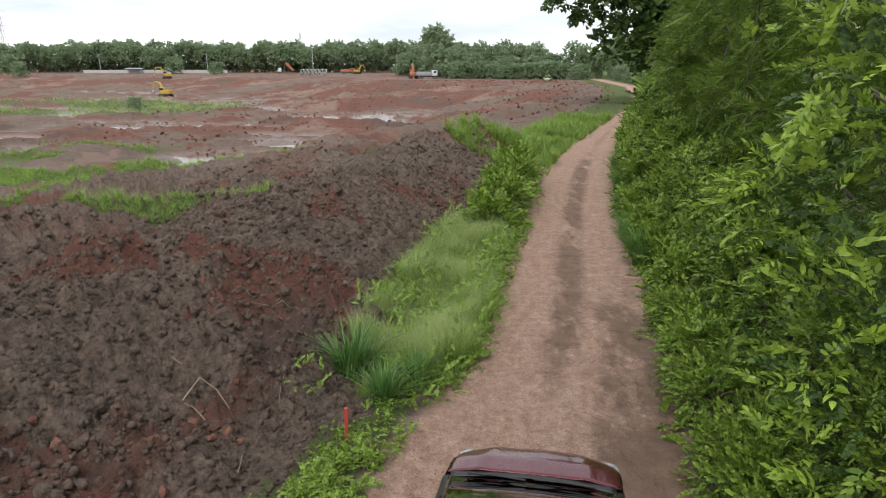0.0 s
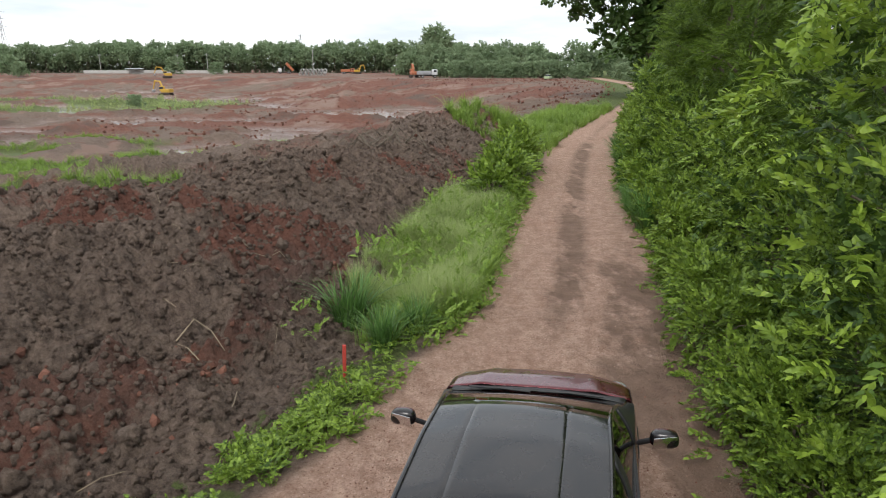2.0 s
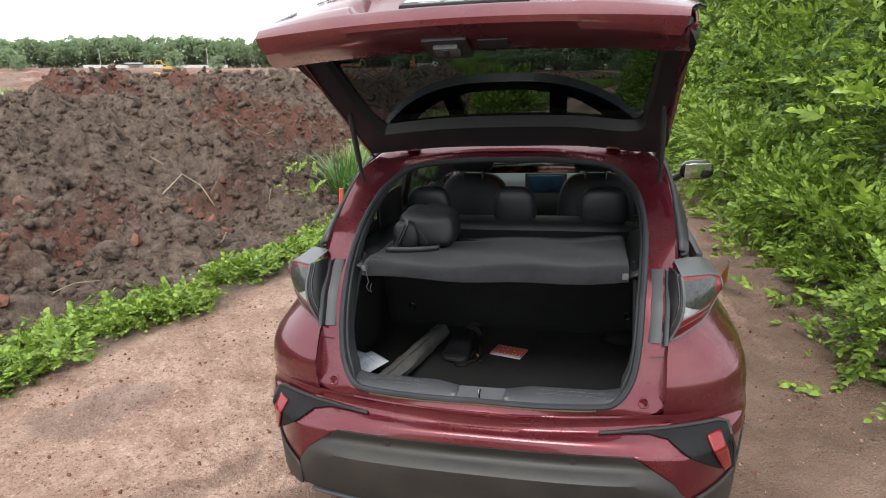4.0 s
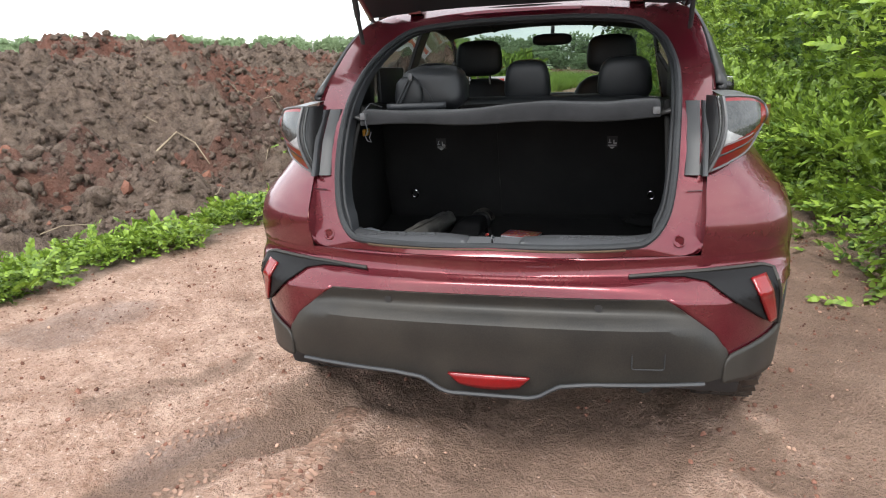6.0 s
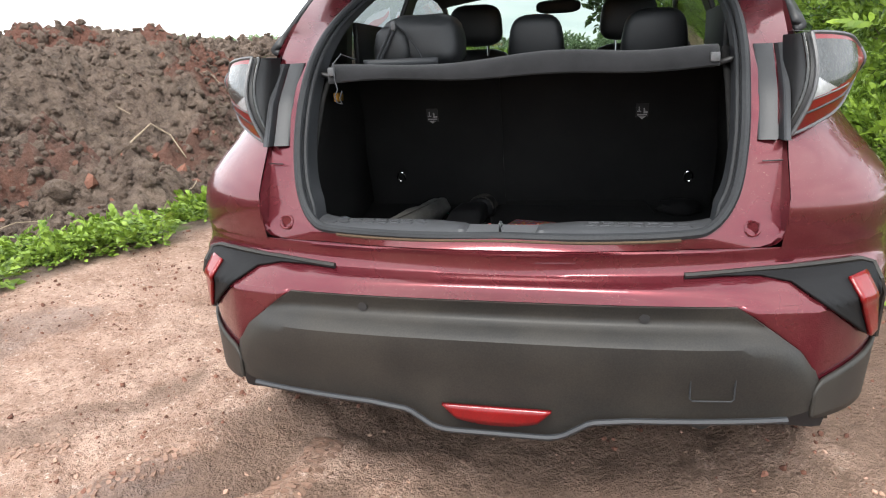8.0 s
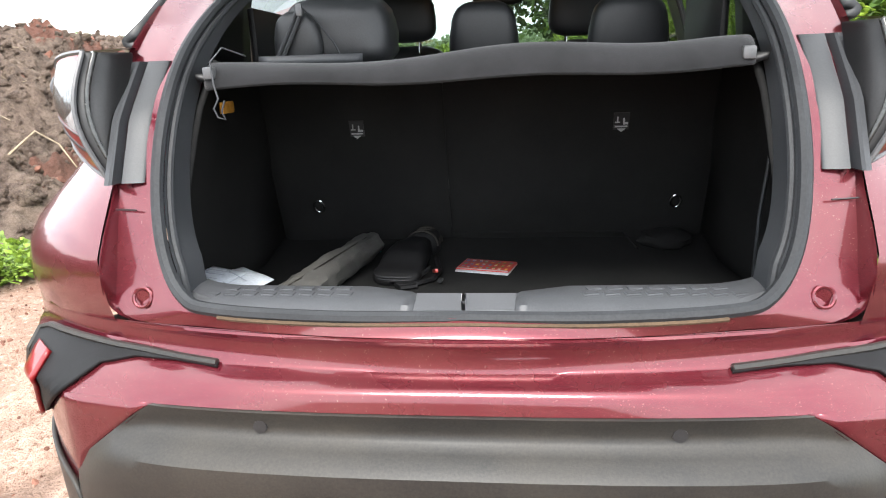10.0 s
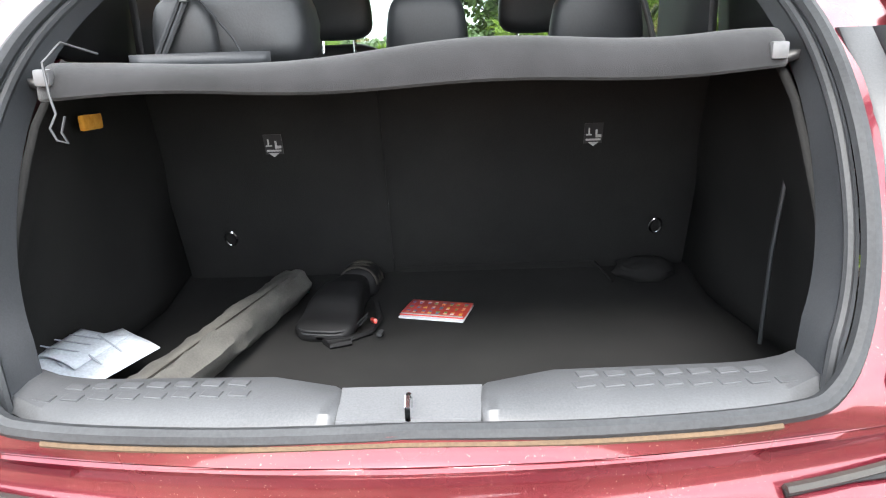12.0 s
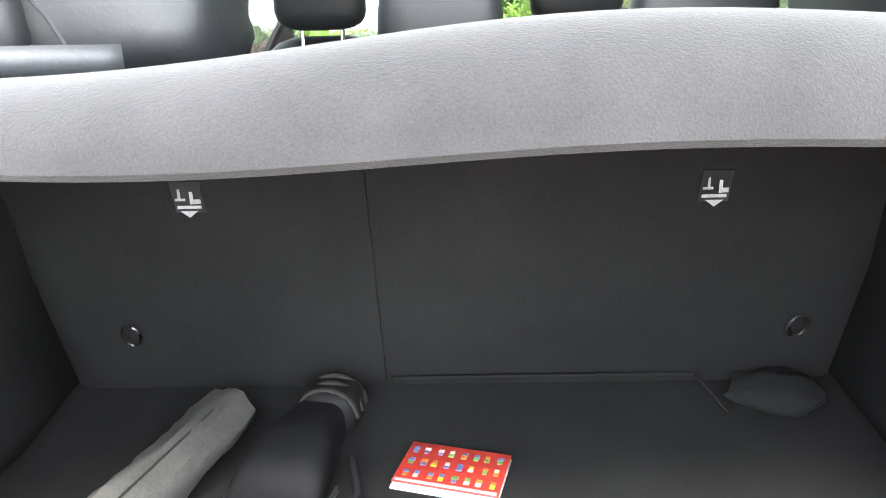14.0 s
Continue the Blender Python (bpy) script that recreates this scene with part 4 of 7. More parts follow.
tow = [(0.42, 0.47), (0.50, 0.47), (0.505, 0.465), (0.505, 0.405), (0.50, 0.40), (0.42, 0.40), (0.415, 0.405), (0.415, 0.465)]
part("tow_cover", tube([(x, rear_y(x, z) - 0.037, z) for x, z in tow], 0.002, 5, True), M_RUBBER, bumper)
for s in SIDES:
    # corner cladding under the painted corner
    rows = []
    for t in np.linspace(0, 1, 8):
        row = []
        for u in np.linspace(0.70, 0.985, 16):
            zt = lerp_table(u, [0.70, 0.74, 0.98], [0.40, 0.43, 0.475])
            zb = lerp_table(u, [0.70, 0.985], [0.345, 0.30])
            z = zb + (zt - zb) * t
            p = skin_x(u, max(z, 0.3))
            row.append(((p.x + 0.004) * s, p.y - 0.008, z))
        rows.append(row)
    part("corner_cladding", finish(grid(rows)), M_CLAD, bumper, solid=0.008)
    # fog reflector housing
    top = [(0.400, 0.653), (0.48, 0.657), (0.56, 0.661), (0.64, 0.664), (0.71, 0.665), (0.775, 0.664), (0.812, 0.652), (0.838, 0.56)]
    bot = [(0.400, 0.647), (0.48, 0.651), (0.555, 0.651), (0.615, 0.642), (0.670, 0.605), (0.73, 0.556), (0.79, 0.506), (0.846, 0.466)]
    rows = [[on_skin(x0 + (x1 - x0) * t, z0 + (z1 - z0) * t, 0.009, s) for (x0, z0), (x1, z1) in zip(spread(top), spread(bot))] for t in np.linspace(0, 1, 24)]
    fog = part("reflector_housing", finish(grid(rows)), M_CASE, bumper, "black rear reflector housing", solid=0.006)
    loop = [on_skin(x, z, 0.012, s) for x, z in spread(top) + [bot[-1]]]
    part("housing_rim", tube(loop, 0.0065, 6), M_CLAD, fog)
    q = [((0.735, 0.640), (0.780, 0.645)), ((0.765, 0.570), (0.805, 0.574)), ((0.800, 0.495), (0.824, 0.498))]
    part("reflector", finish(grid([[on_skin(x, z, 0.017, s) for x, z in ((a[0] + (b[0] - a[0]) * t, a[1] + (b[1] - a[1]) * t) for t in (0, 0.2, 0.4, 0.6, 0.8, 1))] for a, b in zip(spread(spread([e_[0] for e_ in q])), spread(spread([e_[1] for e_ in q])))])), M_REDLENS, fog, "red reflector", solid=0.008)
    # bump stop
    stop = part("bump_stop", tube([(0.540 * s + 0.015 * math.cos(t), 0.004 + 0.4 * 0.015 * math.sin(t), 0.748 + 0.015 * math.sin(t)) for t in [2 * math.pi * k / 20 for k in range(20)]], 0.003, 6, True), M_PAINT, car)
    part("stop_pad", tube([(0.540 * s, 0.006, 0.748), (0.540 * s, 0.035, 0.748)], 0.012, 16), M_PAINT, stop)
    # tail lamp, in its half that stays on the body
    lt = [(0.648, 1.148, 0.128), (0.700, 1.146, 0.160), (0.748, 1.138, 0.200), (0.786, 1.115, 0.250)]
    lb = [(0.619, 0.938, 0.092), (0.675, 0.958, 0.130), (0.738, 0.990, 0.190), (0.788, 1.060, 0.262)]
    fine = []
    A, B = spline(lt, 20), spline(lb, 20)
    for t in np.linspace(0, 1, 61):
        row = []
        for i in range(len(A)):
            bul = 0.022 * math.sin(math.pi * t)
            p = A[i] + (B[i] - A[i]) * t
            inset = 0.016 * math.sin(math.pi * t) * (1 - i / len(A)) ** 3
            row.append(((p.x + bul * 0.4 + inset - 0.016 * t * (1 - t)) * s, p.z - bul - 0.006, p.y))
        fine.append(row)
    nn = len(fine[0])
    lamp = part("tail_lamp", finish(grid([[(p[0] - 0.014 * s, p[1] + 0.016, p[2]) for p in r] for r in fine])), M_SMOKE, car, "red and smoked tail lamp", solid=0.008)
    groups = {"red_lens": bmesh.new(), "smoked_lens": bmesh.new(), "clear_lens": bmesh.new()}
    for i in range(60):
        for k in range(nn - 1):
            a_, t_ = (k + 0.5) / (nn - 1), (i + 0.5) / 60
            key = "red_lens" if a_ > 0.80 or t_ > 0.66 - 0.14 * a_ * a_ or t_ < 0.07 else "clear_lens" if t_ > 0.40 + 0.5 * a_ else "smoked_lens"
            q = [fine[i][k], fine[i][k + 1], fine[i + 1][k + 1], fine[i + 1][k]]
            groups[key].faces.new([groups[key].verts.new(v) for v in q])
    for key, bm in groups.items():
        part(key, finish(bm), {"red_lens": M_REDLENS, "smoked_lens": M_SMOKE, "clear_lens": M_CLEARLENS}[key], lamp)
    part("lamp_rim", tube([*fine[0], *[r[-1] for r in fine[1:]], *fine[-1][::-1], *[r[0] for r in fine[::-1][1:]]], 0.0045, 6), M_STEELGREY, lamp)
    part("lamp_groove", tube([fine[48][k] for k in range(0, nn - 12)], 0.003, 5), M_BLACK, lamp)
    part("lens_bar", tube([fine[40][k] for k in range(0, nn - 20)], 0.0022, 5), M_STEELGREY, lamp)
    part("lens_edge", tube([r[0] for r in fine], 0.0030, 5), M_WHITE, lamp)
    gasket = [[((0.606 + 0.07 * (z - 0.93)) * s, lerp_table(z, [0.92, 1.036, 1.142], [0.085, 0.15, 0.225]), z) for z in [r[0][2] for r in fine]], [(r[0][0], r[0][1] + 0.008, r[0][2]) for r in fine]]
    part("lamp_gasket", finish(grid(gasket)), M_BLACK, lamp, "black lamp edge strip", solid=0.006)
    cap = [[(r[0], r[1], r[2] + 0.001) for r in fine[0]], [(r[0] - 0.01 * s, r[1] + 0.16, r[2] + 0.012) for r in fine[0]]]
    part("lamp_top", finish(grid(cap)), M_STEELGREY, lamp, "clear upper lamp cover")
    flank = [[r[-1] for r in fine], [(0.845 * s, 0.42, 1.105 - 0.0011 * k) for k in range(61)]]
    part("side_lens", finish(grid(flank)), M_REDLENS, lamp, "red side lens")
    # grey ribbed trim between lamp and opening
    rows = []
    for z in np.linspace(0.928, 1.132, 9):
        y = lerp_table(z, [0.92, 1.036, 1.142], [0.078, 0.150, 0.262])
        dx0 = 0.06 * (z - 0.93)
        rows.append([((x + dx0) * s, y + dy, z) for x, dy in ((0.550, 0.03), (0.553, 0.004), (0.557, 0.0), (0.592, -0.002), (0.5935, 0.012), (0.597, 0.012), (0.600, -0.018), (0.604, -0.022), (0.613, -0.020), (0.616, -0.012), (0.618, 0.02))])
    part("pillar_trim", finish(grid(rows)), M_TRIM, car, "grey ribbed pillar trim")
    part("panel_joint", tube([(x * s, lerp_table(x, [0.558, 0.605], [0.062, 0.074]) - 0.002, 0.885) for x in (0.56, 0.575, 0.59, 0.604)], 0.0016, 5), M_BLACK, car)
    # gas strut
    part("gas_strut", tube([(0.615 * s, 0.69, 1.29), (0.612 * s, 0.60, 1.48)], 0.0085, 10), M_BLACK, car)
    part("strut_tube", tube([(0.612 * s, 0.61, 1.46), (0.60 * s, 0.49, 1.715)], 0.012, 10), M_BLACK, car)
    part("strut_mount", pillow(0.615 * s, 0.69, 1.285, 0.035, 0.05, 0.05, 3), M_BLACK, car)
    part("hinge", box(0.44 * s, 0.86, 1.49, 0.06, 0.09, 0.03, 0.006), M_PAINT, car)
    # door mirror
    mir = part("door_mirror", pillow(1.045 * s, 2.70, 1.10, 0.23, 0.12, 0.135, 2.8, 0.1), M_BLACKROOF, car, "black door mirror with maroon cap")
    part("mirror_glass", box(0, 0, 0, 0.185, 0.006, 0.10, 0.002, m=Matrix.Translation((1.045 * s, 2.638, 1.10)) @ Matrix.Rotation(0.30 * s, 4, "Z") @ Matrix.Rotation(0.16, 4, "X")), M_CHROME, mir)
    part("mirror_cap", pillow(1.05 * s, 2.735, 1.105, 0.20, 0.085, 0.11, 2.8), M_PAINT, mir)
    part("mirror_foot", tube([(0.86 * s, 2.78, 1.0), (0.95 * s, 2.73, 1.06)], 0.022, 8), M_BLACK, mir)

# roof, pillars and glass
def rail(y):
    return (lerp_table(y, [0.3, 0.6, 0.85, 1.2, 1.8, 2.2, 2.5, 2.9, 3.25, 3.42], [0.66, 0.655, 0.63, 0.62, 0.625, 0.62, 0.64, 0.70, 0.765, 0.79]),
            lerp_table(y, [0.3, 0.46, 0.65, 0.85, 1.2, 1.8, 2.2, 2.4, 2.8, 3.25, 3.42], [1.17, 1.27, 1.375, 1.455, 1.505, 1.515, 1.49, 1.45, 1.29, 1.05, 0.99]))


def roof_z(x, y):
    rx, rz = rail(y)
    crown = lerp_table(y, [0.85, 1.0, 1.8, 2.4, 3.42], [0.065, 0.06, 0.055, 0.06, 0.03])
    groove = -0.008 * math.exp(-((abs(x) - 0.33) / 0.012) ** 2) if y < 2.35 else 0
    return rz + crown * (1 - (x / rx) ** 2) + groove


def roof_rows(y0, y1, n, drop=0.0):
    return [[(x * rail(y)[0], y, roof_z(x * rail(y)[0], y) - drop) for x in np.linspace(-1, 1, 65)] for y in np.linspace(y0, y1, n)]


part("roof", finish(grid(roof_rows(0.95, 2.32, 20))), M_BLACKROOF, car, "glossy black roof with two ribs", solid=0.004)
part("headliner", finish(grid(roof_rows(0.88, 2.30, 12, 0.035))), M_HEAD, car, solid=0.01)
ws = part("windscreen", finish(grid(roof_rows(2.32, 3.40, 16))), M_GLASS, car, "clear windscreen")
ws.visible_shadow = False
part("cowl", finish(grid([[(x * 0.79, 3.40 + 0.10 * t + 0.06 * (1 - x * x), 0.995 + 0.03 * (1 - x * x) - 0.005 * t) for x in np.linspace(-1, 1, 25)] for t in np.linspace(0, 1, 4)])), M_BLACK, car, "black wiper cowl", solid=0.01)
for x0, x1 in ((-0.62, -0.05), (0.02, 0.6)):
    part("wiper", tube([(x0, 3.44, 1.035), ((x0 + x1) / 2, 3.42, 1.05), (x1, 3.40, 1.045)], 0.010, 6), M_BLACK, car, "black wiper")
bon = []
for y in [3.50 + 0.76 * k / 14 for k in range(15)]:
    w = half_width(y, belt(y)) * 0.985
    bon.append([(x * w, y + 0.07 * (1 - x * x) * (0.3 + (y - 3.5)), belt(y) + 0.005 + 0.055 * (1 - x**4) + 0.012 * math.exp(-((abs(x) - 0.62) / 0.08) ** 2) - 0.05 * max(0, y - 4.0)) for x in np.linspace(-1, 1, 41)])
part("bonnet", finish(grid(bon)), M_PAINT, car, "maroon creased bonnet", solid=0.006)
part("front_bumper", finish(grid([[(half_width(4.05, 0.6) * 1.02 * math.sin(t), 4.02 + 0.27 * math.cos(t), z) for t in np.linspace(-1.5, 1.5, 31)] for z in (0.22, 0.4, 0.6, 0.75)])), M_PAINT, car, solid=0.01)
for s in SIDES:
    part("headlamp", pillow(0.70 * s, 3.98, 0.80, 0.30, 0.36, 0.13, 2.6), M_CLEARLENS, car, "clear swept-back headlamp")
    for nm, ya, yb, mt, lab in (("rear_pillar", 0.32, 0.98, M_BLACK, ""), ("rear_side_window", 0.98, 1.72, M_TINT, "dark tinted side window"), ("door_pillar", 1.72, 1.86, M_BLACK, ""),
                                ("front_side_window", 1.86, 2.72, M_TINT, "dark tinted side window"), ("windscreen_pillar", 2.72, 3.42, M_BLACK, "")):
        rows = []
        for y in np.linspace(ya, yb, 12):
            b = belt(y)
            x0 = side_x(y, b)
            x1, z1 = rail(y)
            row = []
            for t in np.linspace(0, 1, 7):
                row.append(((x0 + (x1 - x0) * t + 0.02 * math.sin(math.pi * t)) * s, y, b + (max(z1, b) - b) * t))
            rows.append(row)
        g = part(nm, finish(grid(rows)), mt, car, lab, solid=0.0 if mt is M_TINT else 0.02)
        if mt is M_TINT:
            g.visible_shadow = False
    part("roof_rail", tube([(rail(y)[0] * s, y, rail(y)[1] + 0.004) for y in np.linspace(0.95, 3.40, 26)], 0.016, 8), M_BLACKROOF, car)
    part("belt_trim", tube([(side_x(y, belt(y)) * s, y, belt(y) + 0.004) for y in np.linspace(0.55, 3.3, 30)], 0.008, 6), M_BLACK, car)

# underbody, so that no light leaks through
part("underbody", box(0, 2.05, 0.30, 1.5, 4.0, 0.10, 0.03), M_BLACK, car)
part("exhaust", tube([(0.46, 0.5, 0.27), (0.46, -0.02, 0.30)], 0.028, 12), M_CLAD, car)

# boot: floor, side walls, seat back, sill
for s in SIDES:
    rows = []
    for x, dy, wide in ((0.510, 0.0, 0.0), (0.540, 0.05, 0.01), (0.575, 0.14, 0.03), (0.60, 0.30, 0.055), (0.60, 0.60, 0.03), (0.60, 1.0, 0.02)):
        rows.append([((x + wide * float(smooth(np.array(z), 0.95, 0.72))) * s, min(0.95, lerp_table(z, [0.57, 0.75, 0.82, 0.92, 1.036, 1.13], [0.085, 0.088, 0.112, 0.158, 0.232, 0.34]) + dy), z) for z in np.linspace(0.57, 1.13, 14)])
    part("boot_side_wall", finish(grid(rows)), M_CARPET, car, "black carpeted boot side", solid=0.01)
part("boot_floor", finish(grid([[(x, y, 0.575 + 0.05 * max(0, (y - 0.75) / 0.2)) for x in np.linspace(-0.66, 0.66, 21)] for y in (0.03, 0.2, 0.4, 0.6, 0.75, 0.9, 0.95)])), M_CARPET, car, "black carpeted boot floor", solid=0.01)


def seat_back(x0, x1):
    rows = []
    for z in np.linspace(0.60, 1.10, 12):
        y = 0.872 - 0.36 * (z - 0.65) * 0.8
        rows.append([(x, y + 0.008 * math.exp(-((x - x0) / 0.012) ** 2) + 0.008 * math.exp(-((x - x1) / 0.012) ** 2), z) for x in np.linspace(x0, x1, 24)])
    rows.append([(x, rows[-1][0][1] + 0.12, 1.105) for x in np.linspace(x0, x1, 24)])
    return finish(grid(rows))


rear_seat = part("rear_seat", seat_back(-0.61, -0.1006), M_CARPET, car, "black rear seat back")
part("seat_back", seat_back(-0.0994, 0.61), M_CARPET, rear_seat)
part("seat_foot_seam", tube([(-0.09, 0.868, 0.632), (0.15, 0.866, 0.634), (0.39, 0.868, 0.632), (0.42, 0.80, 0.602)], 0.003, 6), M_CARPET, rear_seat)
part("cloth_fold", pillow(0.50, 0.83, 0.622, 0.17, 0.10, 0.05, 2.2, 0.3, 0.2, wrinkle=0.25, seed=3), M_CARPET, rear_seat)


def seat_y(z):
    return 0.872 - 0.288 * (z - 0.65)


for x, z in ((-0.340, 0.95), (0.362, 0.95)):
    lab = part("tether_label", box(x, seat_y(z) - 0.003, z, 0.040, 0.002, 0.046, m=Matrix.Rotation(0.28, 4, "X")), M_BLACK, rear_seat, "black tether label with white signs")
    bm = bmesh.new()
    for dx, dz, sx, sz in ((-0.010, 0.006, 0.003, 0.020), (-0.010, -0.003, 0.013, 0.003), (0.006, 0.002, 0.004, 0.022), (0.011, -0.006, 0.012, 0.006), (0.0, -0.014, 0.032, 0.004)):
        box(x + dx, seat_y(z + dz) - 0.005, z + dz, sx, 0.0015, sz, bm=bm)
    v = [bm.verts.new((x + a, seat_y(z) - 0.003, z + b)) for a, b in ((-0.012, -0.019), (0.012, -0.019), (0.0, -0.028))]
    bm.faces.new(v)
    part("label_sign", bm, M_WHITE, lab, shade=False)
for x in (-0.480, 0.524):
    rg = part("tie_ring", tube([(x + 0.014 * math.cos(t), seat_y(0.725) - 0.012 - 0.006 * math.sin(t), 0.725 + 0.018 * math.sin(t)) for t in [2 * math.pi * k / 16 for k in range(16)]], 0.003, 6, True), M_CHROME, rear_seat, "small chrome tie-down ring")

# sill trim with latch
def sill_edge(x):
    return lerp_table(abs(x), [0, 0.075, 0.09, 0.17, 0.45, 0.52], [0.055, 0.055, 0.062, 0.095, 0.105, 0.13])


rows = []
for t, z in ((0, 0.728), (0.15, 0.741), (0.5, 0.744), (0.85, 0.742), (1.0, 0.732), (1.0, 0.70), (1.0, 0.575)):
    row = []
    for x in np.linspace(-0.49, 0.49, 170):
        front = -0.026 + 0.05 * smooth(np.array(abs(x)), 0.36, 0.49)
        notch = 0.012 * float(smooth(np.array(abs(x)), 0.088, 0.074)) if z > 0.72 else 0
        row.append((x, front + (sill_edge(x) - front) * t + (0.01 if z < 0.6 else 0), z + 0.012 * smooth(np.array(abs(x)), 0.40, 0.52) - notch))
    rows.append(row)
rows = [[(float(a), float(b), float(c)) for a, b, c in r] for r in rows]
sill = part("sill_trim", finish(grid(rows)), M_SILL, car, "ridged grey plastic sill trim")
part("latch_plate", finish(grid([[(w * u, y_, z_) for u in (-1, -0.5, 0, 0.5, 1)] for w, y_, z_ in ((0.079, -0.022, 0.730), (0.079, -0.020, 0.7360), (0.083, 0.052, 0.7380), (0.083, 0.054, 0.700))])), M_LATCH, sill, "pale grey latch plate")
part("latch", tube([(0.0, -0.018, 0.735), (0.0, -0.020, 0.751), (0.0, -0.010, 0.757), (0.0, 0.004, 0.752), (0.0, 0.006, 0.735)], 0.004, 8), M_CHROME, sill, "chrome latch hoop")
ridge = bmesh.new()
box(0, 0, 0, 0.024, 0.014, 0.0024, 0.0011, bm=ridge)
rme = bpy.data.meshes.new("grip_ridge")
ridge.to_mesh(rme)
ridge.free()
rme.materials.append(M_SILL)
for s in SIDES:
    for k in range(8):
        for j in range(2):
            ob = new("grip_ridge", rme)
            ob.parent = sill
            ob.matrix_basis = pose((0.20 + 0.033 * k + 0.008 * j) * s, 0.034 + 0.026 * j, 0.7440, 0, 0, 10 * s)

# boot lamp, left wall
part("boot_lamp", box(-0.555, 0.46, 1.033, 0.012, 0.06, 0.028, 0.006), M_AMBER, car, "amber boot lamp lens")
part("seam", tube([(0.588, 0.40, 1.09), (0.597, 0.41, 0.9), (0.592, 0.42, 0.78), (0.598, 0.44, 0.6)], 0.004, 6), M_TRIM, car)
part("hook_plate", box(0.575, 0.25, 1.03, 0.01, 0.10, 0.09, 0.004), M_BLACK, car)

# parcel shelf
rows = []
xs = np.linspace(-0.49, 0.49, 50)


def shelf_top(x):
    return 1.117 + 0.013 * math.exp(-((x - 0.08) / 0.18) ** 2) + 0.022 * math.exp(-((x - 0.49) / 0.14) ** 2) + 0.006 * math.sin(x * 9)


def shelf_bow(x):
    return -0.035 * (1 - (x / 0.49) ** 2)


edge_arc = [(0.05 * (1 - math.cos(a)), math.sin(a)) for a in np.linspace(0, math.pi / 2, 10)]
for dy, f in [(0.04, "b0"), (0.003, "b")] + edge_arc + [(d_, "t") for d_ in (0.08, 0.12, 0.2, 0.28, 0.38, 0.46, 0.55)]:
    row = []
    for x in xs:
        y = 0.232 + dy + shelf_bow(x)
        zt = shelf_top(x)
        zb = 1.082 + 0.004 * math.sin(x * 14) + 0.006 * (x / 0.49) ** 2 * (x > 0)
        if f == "b0":
            z = zb + 0.004
        elif f == "b":
            z = zb - 0.002
        elif f == "t":
            z = zt - 0.05 * (dy - 0.05) + 0.006 * math.sin(x * 11 + dy * 17) * min(1, (dy - 0.05) * 10)
        else:
            z = zb + (zt - zb) * f
        row.append((float(x), float(y), float(z)))
    rows.append(row)
shelf = part("parcel_shelf", finish(grid(rows)), M_FELT, car, "charcoal felt parcel shelf with worn edge", solid=0.006)
for s in SIDES:
    part("shelf_clip", box(0.478 * s, 0.230, 1.106, 0.022, 0.014, 0.022, 0.004), M_STEELGREY, shelf, "grey plastic clip")
rows2 = [[(x, y, z) for x in (-0.55, 0.55)] for y, z in ((0.70, 1.095), (0.9, 1.06))]
part("shelf_rear_panel", finish(grid(rows2)), M_CARPET, car, solid=0.01)
for s in SIDES:
    part("shelf_rest", finish(grid([[(x * s, y, 1.085 + 0.09 * (x - 0.47) * 3) for x in (0.48, 0.52, 0.60)] for y in (0.27, 0.5, 0.9)])), M_BLACK, car, solid=0.012)

# seats, dashboard and the like, ahead of the boot
for x, w in ((-0.42, 0.24), (0.0, 0.22), (0.41, 0.245)):
    hr = part("headrest", pillow(x, 1.02, 1.192, w, 0.11, 0.18, 3.4, 0.2, 0.12), M_LEATHER, rear_seat, "black leather headrest")
part("seat_shoulder", pillow(0.0, 1.02, 0.95, 1.24, 0.22, 0.36, 5), M_LEATHER, rear_seat)
for x in (-0.37, 0.37):
    fs = part("front_seat", pillow(x, 1.95, 0.90, 0.50, 0.20, 0.60, 3.6, 0.15, -0.15), M_LEATHER, car, "black leather front seat")
    part("headrest", pillow(x, 1.93, 1.31, 0.28, 0.12, 0.20, 3.6, 0.1, 0.05), M_LEATHER, fs)
    for dx in (-0.06, 0.06):
        part("headrest_post", tube([(x + dx, 1.93, 1.14), (x + dx, 1.93, 1.24)], 0.007, 8), M_CHROME, fs)
    part("seat_cushion", pillow(x, 2.25, 0.58, 0.52, 0.55, 0.20, 4), M_LEATHER, fs)
part("rear_cushion", pillow(0, 1.32, 0.62, 1.24, 0.5, 0.2, 5), M_LEATHER, rear_seat)
dash = part("dashboard", pillow(0, 2.98, 0.86, 1.42, 0.55, 0.30, 5), M_BLACK, car, "black dashboard")
part("screen", box(0.02, 2.70, 1.0, 0.24, 0.02, 0.13, 0.006, m=Matrix.Rotation(0.2, 4, "X")), M_SCREEN, dash, "dark display screen")
part("screen_frame", box(0.02, 2.712, 1.0, 0.30, 0.02, 0.16, 0.008, m=Matrix.Rotation(0.2, 4, "X")), M_BLACK, dash)
sw = [(0.37 + 0.18 * math.cos(t), 2.52 + 0.06 * math.sin(t), 0.95 + 0.17 * math.sin(t)) for t in [2 * math.pi * k / 24 for k in range(24)]]
part("steering_wheel", tube(sw, 0.015, 8, True), M_BLACK, car, "black steering wheel")
part("gear_lever", tube([(0.02, 2.35, 0.66), (0.02, 2.33, 0.78)], [0.012, 0.022], 8), M_CHROME, car)
mr = part("rear_view_mirror", pillow(0.02, 2.30, 1.41, 0.24, 0.04, 0.07, 3.2), M_BLACK, car, "black rear-view mirror")
